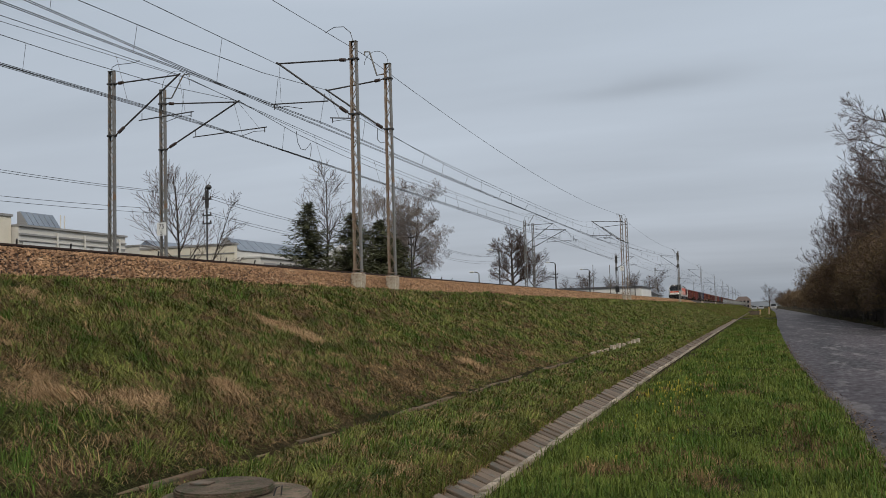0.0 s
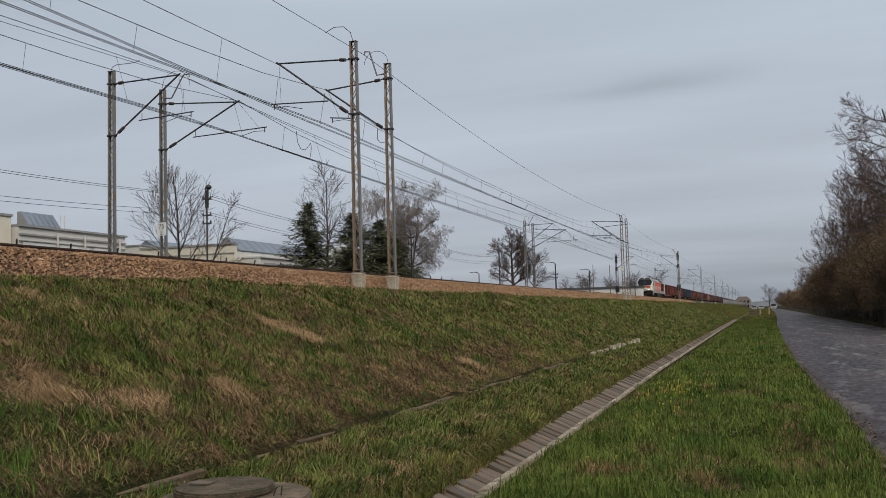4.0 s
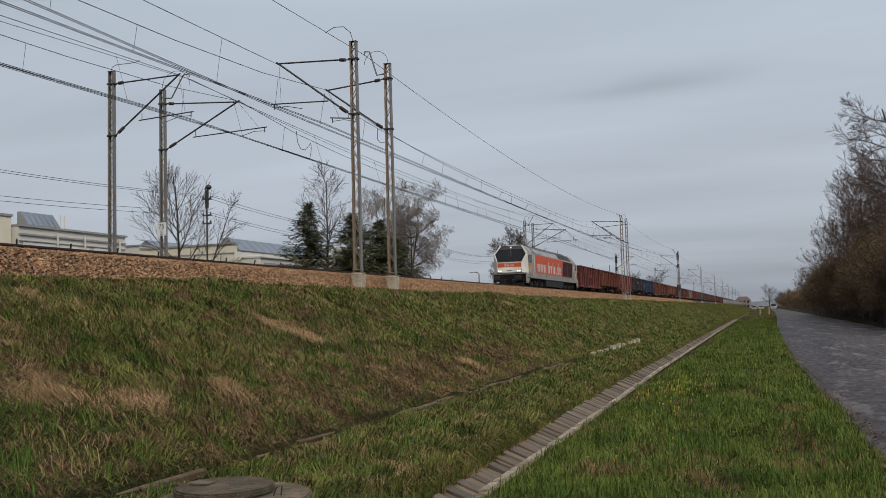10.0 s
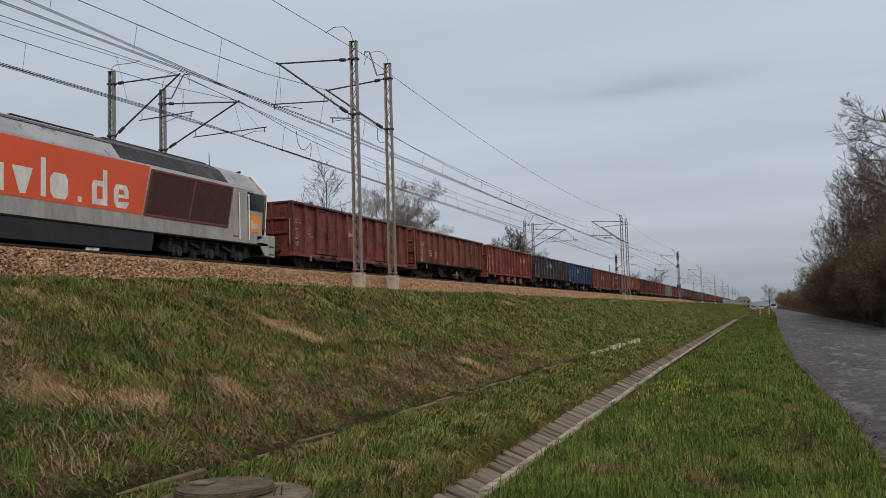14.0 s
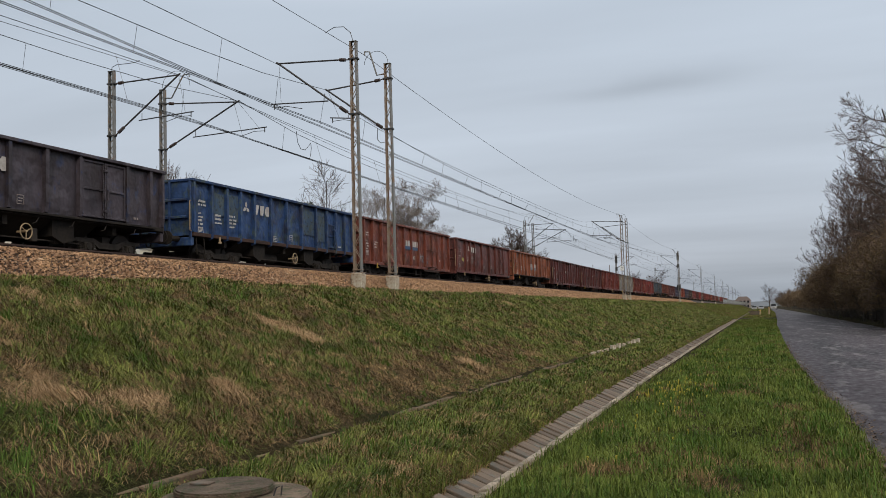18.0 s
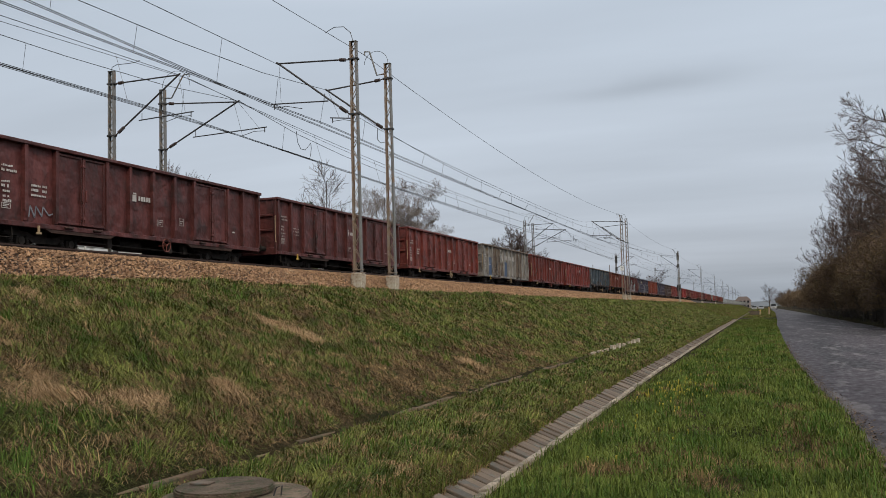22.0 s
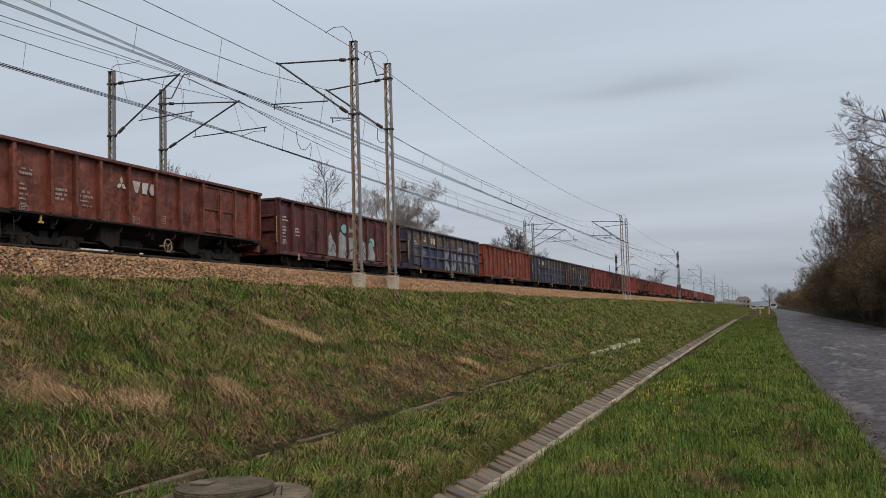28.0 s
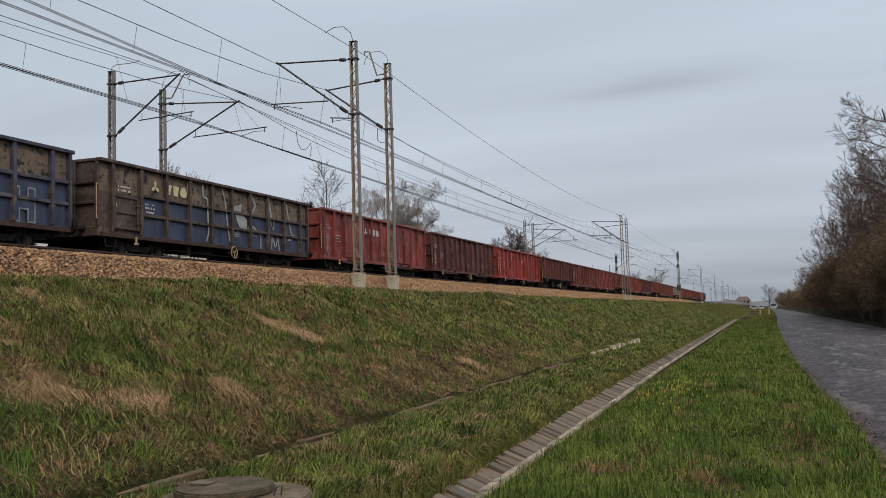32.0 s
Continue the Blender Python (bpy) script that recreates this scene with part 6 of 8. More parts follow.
        for sx in (-1, 1):
            for y in (-2.27, -1.43, -0.42, 0.42, 1.43, 2.27):
                sp = bmesh.new()
                rod(sp, (sx * 1.2, y, 0.5), (sx * 1.2, y, 0.98), 0.07, 10)
                for q in range(5):
                    rod(sp, (sx * 1.2, y, 0.53 + q * 0.085), (sx * 1.2, y, 0.57 + q * 0.085), 0.105, 10)
                part("coil_spring", sp, M_dusty, bg)
            for y in (-1.85, 0.0, 1.85):
                sp = bmesh.new()
                rod(sp, (sx * 1.16, y, 0.54), (sx * 1.30, y, 0.54), 0.15, 14)
                box(sp, min(sx * 1.15, sx * 1.24), max(sx * 1.15, sx * 1.24), y - 0.24, y + 0.24, 0.40, 0.68, 0.03)
                part("axle_box", sp, M_dusty, bg)
            for y in (-0.95, 0.95):
                sp = bmesh.new()
                rod(sp, (sx * 1.24, y - 0.28, 0.86), (sx * 1.24, y + 0.28, 0.70), 0.055, 8)
                part("damper", sp, M_dusty, bg)
            sp = bmesh.new()
            path_rod(sp, [(sx * 1.22, -2.6, 0.98), (sx * 1.26, -1.0, 0.93), (sx * 1.26, 1.0, 0.95), (sx * 1.22, 2.6, 0.9)], 0.022, 6)
            part("brake_pipe", sp, M_dusty, bg)
        for y in (-1.85, 0, 1.85):
            put("wheelset", cached("loco_wheelset", lambda q: wheelset(q, 0.54)), M_wheel, bg, at=pose(0, y, 0))
    for s in (-1, 1):
        # exhaust soot washed over the shoulders of the roof
        for y0, y1 in ((2.9, 3.2),):
            bm = bmesh.new()
            prism(bm, [(s * 1.372, 3.155), (s * 1.03, 3.592), (s * 0.63, 3.816), (s * 0.64, 3.826), (s * 1.04, 3.602), (s * 1.382, 3.162)], y0, y1, "y")
            part("roof_soot", bm, M_soot, lo, "sooty smear on the roof")
    # flanks
    for s in (-1, 1):
        x0, x1 = sorted((s * 1.43, s * 1.437))
        bm = bmesh.new()
        prism(bm, [(3.22, 3.06), (14.5, 3.06), (14.1, 1.52), (3.55, 1.52)], x0, x1)
        part("flank_panel", bm, M_loco_orange, lo, "orange painted flank")
        bm = bmesh.new()
        prism(bm, [(14.62, 3.0), (19.25, 3.0), (18.85, 1.55), (14.2, 1.55)], x0, x1)
        gr = part("radiator_grille", bm, M_grille, lo, "dark red radiator grille")
        for i in range(34):
            bm = bmesh.new()
            y = 14.45 + 0.137 * i
            xa, xb = sorted((s * 1.437, s * 1.450))
            prism(bm, [(y + 0.16, 2.92), (y + 0.20, 2.92), (y - 0.17, 1.63), (y - 0.21, 1.63)], xa, xb)
            part("grille_slat", bm, M_grille, gr)
        bm = bmesh.new()
        xa, xb = sorted((s * 1.437, s * 1.455))
        for (y0, z0, y1, z1) in ((14.62, 2.97, 19.25, 2.97), (14.2, 1.55, 18.85, 1.55), (16.95, 2.97, 16.5, 1.55), (14.6, 2.97, 14.2, 1.55), (19.2, 2.97, 18.82, 1.55)):
            d = 0.035
            if abs(z0 - z1) < 0.1:
                prism(bm, [(y0, z0 - d), (y1, z1 - d), (y1, z1 + d), (y0, z0 + d)], xa, xb)
            else:
                prism(bm, [(y0 - d, z0), (y0 + d, z0), (y1 + d, z1), (y1 - d, z1)], xa, xb)
        part("grille_frame", bm, M_frame_red, lo, "dull red grille frame")
        # plain blocks where the flank carries its large address
        xa, xb = sorted((s * 1.437, s * 1.4415))
        widths = [("w", 1.16), ("w", 1.16), ("w", 1.22), (".", 0.72), ("t", 0.88), ("v", 0.92), ("l", 0.40), ("e", 0.98), (".", 0.62), ("d", 0.92), ("E", 0.9)]
        y = 3.84
        for shape, w in widths:
            bm = bmesh.new()
            z0, z1 = 1.63, 2.32
            if shape == "w":
                for k in (0, 0.54):
                    u = y + k
                    prism(bm, [(u, z1), (u + 0.17, z1), (u + 0.27, z0 + 0.26), (u + 0.37, z1), (u + 0.54, z1), (u + 0.37, z0), (u + 0.20, z0)], xa, xb)
            elif shape == ".":
                prism(bm, [(y + 0.05, z0), (y + 0.2, z0), (y + 0.2, z0 + 0.15), (y + 0.05, z0 + 0.15)], xa, xb)
            elif shape == "v":
                prism(bm, [(y, z1), (y + 0.7, z1), (y + 0.45, z0), (y + 0.25, z0)], xa, xb)
            elif shape == "l":
                box(bm, xa, xb, y + 0.06, y + 0.24, z0, 2.66)
            elif shape == "d":
                prism(bm, [(y, z0), (y + 0.64, z0), (y + 0.64, 2.66), (y + 0.46, 2.66), (y + 0.46, z1), (y + 0.08, z1), (y, z1 - 0.14)], xa, xb)
            elif shape == "t":
                prism(bm, [(y, z0), (y + 0.62, z0), (y + 0.62, z1), (y + 0.2, z1), (y + 0.2, 2.66), (y, 2.66)], xa, xb)
            else:
                prism(bm, [(y + 0.12, z0), (y + 0.55, z0), (y + 0.66, z0 + 0.14), (y + 0.66, z1 - 0.14), (y + 0.55, z1), (y + 0.12, z1), (y, z1 - 0.16), (y, z0 + 0.16)], xa, xb)
            part("flank_block", bm, M_loco_letter, lo, "plain white block")
            if shape in "dE":
                bm = bmesh.new()
                hole = [(y + 0.2, 1.8), (y + 0.44, 1.8), (y + 0.44, 2.16), (y + 0.2, 2.16)] if shape == "d" else [(y + 0.2, 2.03), (y + 0.48, 2.03), (y + 0.42, 2.18), (y + 0.24, 2.18)]
                prism(bm, hole, *sorted((s * 1.4415, s * 1.4435)))
                if shape == "E":
                    prism(bm, [(y + 0.2, 1.80), (y + 0.68, 1.84), (y + 0.68, 1.93), (y + 0.2, 1.93)], *sorted((s * 1.4415, s * 1.4435)))
                part("letter_gap", bm, M_loco_orange, lo, "orange gap inside a letter")
            y += w
        bm = bmesh.new()
        xa, xb = sorted((s * 1.12, s * 1.40))
        prism(bm, [(7.15, 1.02), (14.75, 1.02), (14.6, 0.45), (7.3, 0.45)], xa, xb)
        part("fuel_tank", bm, mat("tank_grey", (0.022, 0.023, 0.026), (0.014, 0.014, 0.016), 0.75, grain=8, amount=0.9), lo, "dark grey fuel tank")
        bm = bmesh.new()
        xa, xb = sorted((s * 1.43, s * 1.436))
        for k in range(6):
            box(bm, xa, xb, 7.0 + 0.09 * k, 7.07 + 0.09 * k, 1.30, 1.36)
            box(bm, xa, xb, 19.2 + 0.12 * k, 19.3 + 0.12 * k, 1.24, 1.28)
        part("small_marks", bm, M_black, lo)
    return lo


LOCO = build_loco()


# ---- vegetation ----
M_bark = mat("bark", (0.075, 0.062, 0.052), (0.045, 0.038, 0.032), 0.95, grain=22, stain=3, amount=1.0, bump=0.4)
M_twig = mat("twigs", (0.10, 0.066, 0.050), (0.060, 0.041, 0.032), 0.95, grain=6, amount=0.8, bump=0, island=0.25)
M_birch_twig = mat("birch_twigs", (0.21, 0.175, 0.155), (0.14, 0.115, 0.10), 0.95, grain=6, amount=0.8, bump=0, island=0.25)
M_bush_twig = mat("bush_twigs", (0.175, 0.118, 0.082), (0.095, 0.062, 0.044), 0.95, grain=6, amount=0.9, bump=0, island=0.35)
M_bush_leaf = mat("withered_leaves", (0.185, 0.120, 0.058), (0.105, 0.080, 0.036), 0.9, grain=4, amount=1.0, bump=0, island=0.45)
M_yellow_leaf = mat("yellow_blossom", (0.42, 0.30, 0.03), (0.3, 0.26, 0.04), 0.9, grain=4, amount=0.8, bump=0, island=0.3)
M_spruce = mat("spruce_needles", (0.060, 0.068, 0.032), (0.105, 0.105, 0.052), 0.9, grain=5, amount=0.9, bump=0, island=0.4)


class Wood:
    """Collects tapered three-sided limbs as plain lists."""
    def __init__(self):
        self.v, self.f = [], []

    def limb(self, pts, radii):
        k = len(self.v)
        for i, p in enumerate(pts):
            d = (pts[min(i + 1, len(pts) - 1)] - pts[max(i - 1, 0)]).normalized()
            u = d.orthogonal().normalized()
            w = d.cross(u)
            for a in (0, 2.094, 4.189):
                self.v.append(tuple(p + (u * math.cos(a) + w * math.sin(a)) * radii[i]))
            if i:
                b = k + 3 * (i - 1)
                for a in range(3):
                    self.f.append((b + a, b + (a + 1) % 3, b + 3 + (a + 1) % 3, b + 3 + a))


def grow(trunk, crown, rnd, p, d, length, radius, level, deepest, up, droop, wild, kids, split, ends, reach=0.75, thin=0.012):
    n = 5 if level == 0 else (3 if level < deepest else 2)
    w = wild if level else wild * 0.3
    pts, radii = [p], [radius]
    for i in range(n):
        pull = Vector((0, 0, up if level < deepest else up - droop))
        d = (d + Vector((rnd.gauss(0, w), rnd.gauss(0, w), rnd.gauss(0, w))) + pull * (0.5 if level else 0.3)).normalized()
        p = p + d * (length / n)
        pts.append(p)
        radii.append(max(radius * (1 - 0.8 * (i + 1) / n), (0.08 if level == 0 else 0.25) * radius, thin))
    (trunk if level < 2 else crown).limb(pts, radii)
    if level >= deepest:
        ends.append((p, d))
        return
    count = kids[level]
    for k in range(count):
        u = (0.28 if level == 0 else 0.15) + (0.97 - (0.28 if level == 0 else 0.15)) * (k + rnd.random()) / count
        i = min(int(u * n), n - 1)
        q = pts[i].lerp(pts[i + 1], u * n - i)
        ax = (pts[i + 1] - pts[i]).normalized()
        side = Matrix.Rotation(k * 2.4 + rnd.uniform(-0.6, 0.6), 3, ax) @ ax.orthogonal().normalized()
        nd = (ax * math.cos(split[level]) + side * math.sin(split[level])).normalized()
        grow(trunk, crown, rnd, q, nd, length * rnd.uniform(0.42, 0.62) * (1.25 - 0.55 * u) * (reach if level == 0 else 1), radii[i] * 0.55, level + 1, deepest, up, droop, wild, kids, split, ends, reach, thin)


def bare_tree(name, at, height_m, seed, label, category="tree", trunk_r=0.16, kids=(11, 7, 6, 4), split=(0.85, 0.7, 0.6, 0.6), up=0.28, droop=0.0, wild=0.13, twig=None, stems=1, lean=(0, 0), leaves=0, leaf_m=None, group="", reach=0.75, thin=0.012, sway=0.05):
    rnd = random.Random(seed)
    t, c, ends = Wood(), Wood(), []
    for s in range(stems):
        d = Vector((lean[0] + rnd.gauss(0, sway if stems == 1 else 0.28), lean[1] + rnd.gauss(0, sway if stems == 1 else 0.28), 1)).normalized()
        b = Vector((0, 0, -0.1)) if stems == 1 else Vector((rnd.uniform(-0.9, 0.9), rnd.uniform(-1.2, 1.2), -0.1))
        grow(t, c, rnd, b, d, height_m * (1 if stems == 1 else rnd.uniform(0.6, 1.0)), trunk_r, 0, len(kids), up, droop, wild, kids, split, ends, reach, thin)
    root = thing(name, at, label, category, group)
    put("trunk", raw("trunk", t.v, t.f, True), M_bark, root)
    put("crown", raw("crown", c.v, c.f), twig or M_twig, root, "bare fine twigs")
    if leaves:
        v, f = [], []
        for p, d in ends:
            for _ in range(leaves):
                q = p + Vector((rnd.gauss(0, 0.22), rnd.gauss(0, 0.22), rnd.gauss(0, 0.2)))
                a = Vector((rnd.gauss(0, 1), rnd.gauss(0, 1), rnd.gauss(0, 1))).normalized()
                b = a.orthogonal().normalized()
                s = rnd.uniform(0.030, 0.062)
                k = len(v)
                v += [tuple(q - a * s), tuple(q + b * s * 0.5), tuple(q + a * s), tuple(q - b * s * 0.5)]
                f.append((k, k + 1, k + 2, k + 3))
        put("leaves", raw("leaves", v, f), leaf_m or M_bush_leaf, root, "small withered leaves")
    return root


def spruce(at, height_m, radius, seed):
    rnd = random.Random(seed)
    root = thing("spruce", at, "dark green dense spruce tree behind the railway", "conifer", "spruces behind the railway")
    t = Wood()
    t.limb([Vector((0, 0, -0.2)), Vector((0, 0, height_m * 0.5)), Vector((0, 0, height_m))], [0.16, 0.09, 0.015])
    put("trunk", raw("trunk", t.v, t.f), M_bark, root)
    v, f = [], []
    z = height_m * 0.08
    while z < height_m - 0.1:
        u = 1 - z / height_m
        reach = radius * (u ** 0.8) * rnd.uniform(0.85, 1.1) + 0.08
        for k in range(10):
            a = rnd.uniform(0, 6.283)
            r = reach * rnd.uniform(0.45, 1.3)
            n = max(3, int(r / 0.17))
            for i in range(n):
                s = (i + 0.6) / n
                p = Vector((math.cos(a) * r * s, math.sin(a) * r * s, z - 0.16 * r * s + 0.22 * r * s * s))
                for _ in range(4):
                    q = p + Vector((rnd.gauss(0, 0.09), rnd.gauss(0, 0.09), rnd.gauss(0, 0.10)))
                    b = a + rnd.uniform(-1.1, 1.1)
                    L = rnd.uniform(0.18, 0.40)
                    e = q + Vector((math.cos(b) * L, math.sin(b) * L, rnd.uniform(-0.16, 0.05)))
                    w = Vector((-math.sin(b), math.cos(b), rnd.uniform(-0.6, 0.6))) * 0.06
                    k0 = len(v)
                    v += [tuple(q - w), tuple(q + w), tuple(e)]
                    f.append((k0, k0 + 1, k0 + 2))
        z += 0.21
    put("crown", raw("crown", v, f), M_spruce, root, "dense dark needles")
    return root


FAR_G = 2.3
bare_tree("bare_tree", pose(-35.7, 51.0, FAR_G), 8.3, 5, "leafless slender tree beyond the tracks", trunk_r=0.15, kids=(12, 7, 6), split=(0.8, 0.5, 0.5), up=0.2, wild=0.06, reach=0.74, thin=0.013, sway=0.01)
bare_tree("bare_tree", pose(-35.0, 51.3, FAR_G), 7.0, 9, "leafless leaning tree beyond the tracks", trunk_r=0.10, kids=(8, 5, 4), split=(0.6, 0.6, 0.55), up=0.08, wild=0.08, lean=(0.42, 0.1), reach=0.6)
bare_tree("bare_tree", pose(-32.1, 65.2, FAR_G), 10.2, 13, "leafless tree between dark spruces", trunk_r=0.14, kids=(13, 7, 6), split=(0.75, 0.65, 0.6), up=0.15, wild=0.15, lean=(0.03, 0), reach=0.55)
spruce(pose(-32.6, 63.0, FAR_G), 8.3, 3.3, 1)
spruce(pose(-30.4, 66.2, FAR_G), 7.6, 3.9, 2)
spruce(pose(-29.5, 69.9, FAR_G), 7.2, 4.2, 3)
spruce(pose(-28.3, 70.4, FAR_G), 5.6, 3.2, 4)
for i, (x, y, hh, s) in enumerate(((-33.0, 78.0, 10.4, 21), (-31.0, 79.6, 9.8, 22), (-32.2, 80.5, 8.4, 23))):
    bare_tree("weeping_birch", pose(x, y, FAR_G), hh, s, "leafless weeping birch with hanging twigs", "tree", 0.14, (14, 8, 7, 5), (0.9, 0.8, 0.8, 0.5), 0.10, 2.2, 0.12, M_birch_twig, reach=0.6, thin=0.011, group="birches beyond the tracks")
bare_tree("bare_tree", pose(-27.9, 106.8, FAR_G), 8.3, 36, "broad leafless tree with a dark trunk beyond the tracks", trunk_r=0.3, kids=(14, 10, 8, 5), split=(1.0, 0.7, 0.6, 0.5), up=0.16, wild=0.16, lean=(-0.03, 0), reach=0.64, thin=0.010)
bare_tree("bare_tree", pose(-25.6, 107.6, FAR_G), 6.6, 32, "low leafless tree beside a mast", trunk_r=0.16, kids=(12, 8, 7), split=(0.95, 0.75, 0.65), up=0.12, wild=0.17, reach=0.7)
far_tree = bare_tree("bare_tree", pose(-23.0, 225.0, FAR_G), 7.2, 41, "small leafless tree in the distance", trunk_r=0.2, kids=(11, 9, 7), split=(0.9, 0.75, 0.65), up=0.15, wild=0.16, group="distant leafless trees")
for x, y, s in ((-28.5, 223, 0.97), (-33.7, 221, 0.85), (-38.7, 219, 1.05), (-31, 235, 1.0), (-36, 240, 0.95), (-42, 228, 1.0), (-26, 238, 0.9), (3.6, 351, 1.12), (-46, 230, 0.9)):
    copy_thing(far_tree, pose(x, y, FAR_G if x < 0 else 0, 0, 0, x * 37) @ Matrix.Scale(s, 4))

# thicket along the lane
lane_trees = [
    bare_tree("lane_tree", pose(10.35, 68.0, 0.1), 14.9, 54, "tall leafless tree beside the lane", trunk_r=0.27, kids=(15, 7, 6, 4), split=(1.15, 0.75, 0.65, 0.55), up=0.05, wild=0.13, lean=(-0.02, 0), reach=0.52, sway=0.01, thin=0.013, group="trees along the lane"),
    bare_tree("lane_tree", pose(10.6, 76.0, 0.1), 10.6, 52, "leafless tree rising from the thicket", trunk_r=0.17, kids=(11, 6, 5, 3), split=(0.75, 0.65, 0.6, 0.55), up=0.2, wild=0.14, group="trees along the lane"),
    bare_tree("lane_tree", pose(8.9, 82.0, 0.1), 9.6, 53, "leafless tree rising from the thicket", trunk_r=0.15, kids=(11, 6, 5, 3), split=(0.7, 0.65, 0.6, 0.55), up=0.2, wild=0.14, group="trees along the lane"),
]
rnd_lane = random.Random(8)
for x, y, s, k in ((10.4, 64, 0.85, 1), (11.5, 76, 1.05, 1), (8.7, 93, 1.0, 2), (10.2, 103, 1.02, 1), (9.3, 114, 0.95, 2), (10.0, 127, 0.86, 1), (9.4, 140, 0.92, 2), (10.2, 155, 0.85, 2), (9.8, 172, 0.85, 1), (10.4, 190, 0.9, 2), (10.3, 210, 0.85, 1), (10.8, 232, 0.95, 2), (11.0, 255, 0.95, 1), (11.5, 280, 1.0, 2), (10.0, 310, 1.0, 1), (8.6, 340, 0.95, 2), (12.6, 90, 0.85, 0), (13.2, 110, 0.68, 0), (13, 140, 0.62, 0), (7.6, 400, 1.0, 1), (9.4, 430, 1.1, 2), (6.6, 455, 0.95, 1), (11.0, 380, 1.0, 2), (8.2, 470, 1.1, 2)):
    copy_thing(lane_trees[k], pose(x + (0.6 if y > 90 else 0) + (0.8 if y > 160 else 0), y, 0.1, 0, 0, rnd_lane.uniform(0, 360)) @ Matrix.Scale(s * (1.12 if y < 70 else 1.18 if y < 150 else 0.6), 4))
bushes = [bare_tree("bush", pose(8.6, 58 + 3 * i, 0.08), 4.6 + 0.3 * i, 61 + i, "dense brown leafless bush at the lane's edge", "bush", 0.035, (8, 6, 4), (0.65, 0.65, 0.6), 0.12, 0.0, 0.2, M_bush_twig, stems=6, thin=0.016, leaves=5, leaf_m=M_bush_leaf, group="bushes along the lane") for i in range(4)]
y = 55.0
while y < 260:
    for row in range(3 if y < 130 else 2):
        k = rnd_lane.randrange(4)
        copy_thing(bushes[k], pose(along(PATH_R, y) + 1.4 + 1.7 * row + rnd_lane.uniform(-0.3, 0.5), y + rnd_lane.uniform(-1, 1), 0.08, 0, 0, rnd_lane.uniform(0, 360)) @ Matrix.Scale(rnd_lane.uniform(0.75, 1.25) * (0.85 + 0.12 * row) * (1.2 if y < 150 else 0.8), 4))
    y += 2.6 if y < 130 else 5
for k in range(26):
    yy = 255 + 8 * k
    copy_thing(bushes[k % 4], pose(along(PATH_R, yy) + 0.6 + rnd_lane.uniform(-0.8, 1.6), yy, 0.05, 0, 0, rnd_lane.uniform(0, 360)) @ Matrix.Scale(rnd_lane.uniform(0.75, 1.15), 4))
tagged(bare_tree("flowering_bush", pose(8.3, 60.9, 0.08), 3.6, 77, "bush with yellow blossom among brown thicket", "bush", 0.03, (9, 7, 6), (0.6, 0.6, 0.6), 0.1, 0, 0.2, M_bush_twig, stems=2, leaves=1, leaf_m=M_yellow_leaf))

# ---- buildings beyond the tracks ----
M_cream = mat("cream_render", (0.66, 0.61, 0.50), (0.56, 0.51, 0.42), 0.85, grain=8, stain=0.3, amount=0.9, bump=0.05)
M_clad = mat("grey_cladding", (0.60, 0.58, 0.53), (0.50, 0.48, 0.44), 0.7, grain=6, stain=0.2, amount=0.8, bump=0.03)
M_clad_dark = mat("dark_cladding", (0.30, 0.29, 0.28), (0.22, 0.22, 0.22), 0.7, grain=6, stain=0.2, amount=0.8, bump=0.03)
M_band_white = mat("white_band", (0.62, 0.62, 0.60), (0.54, 0.54, 0.52), 0.6, grain=6, stain=0.3, amount=0.8, bump=0.02)
M_roof_dark = mat("dark_roof", (0.10, 0.10, 0.11), (0.07, 0.07, 0.075), 0.8, grain=6, amount=0.9, bump=0.05)
M_skylight = mat("weathered_skylight_glass", (0.17, 0.205, 0.25), (0.12, 0.145, 0.18), 0.5, grain=4, stain=0.6, amount=0.9, bump=0.0, spec=0.3)
M_white_house = mat("white_render", (0.70, 0.69, 0.66), (0.62, 0.61, 0.58), 0.85, grain=6, stain=0.4, amount=0.7, bump=0.03)


def block(b, name, x0, x1, y0, y1, z0, z1, m, label=""):
    bm = bmesh.new()
    box(bm, x0, x1, y0, y1, z0, z1)
    return part(name, bm, m, b, label)


def skylight(b, x0, x1, y0, y1, z0, z1, panes):
    """A glazed roof monitor: sloping panes towards the railway between thin bars, a closed back."""
    bm = bmesh.new()
    prism(bm, [(x0, z0), (x1, z0), (x0 + (x1 - x0) * 0.25, z1), (x0, z1)], y0, y1, "y")
    sky = part("roof_monitor", bm, M_clad_dark, b)
    xa, xb = x0 + (x1 - x0) * 0.25, x1
    for i in range(panes):
        ya, yb = y0 + (y1 - y0) * i / panes + 0.04, y0 + (y1 - y0) * (i + 1) / panes - 0.04
        bm = bmesh.new()
        facet(bm, [(xb, ya, z0 + 0.04), (xb, yb, z0 + 0.04), (xa, yb, z1), (xa, ya, z1)], 0.03)
        part("pane", bm, M_skylight, sky)


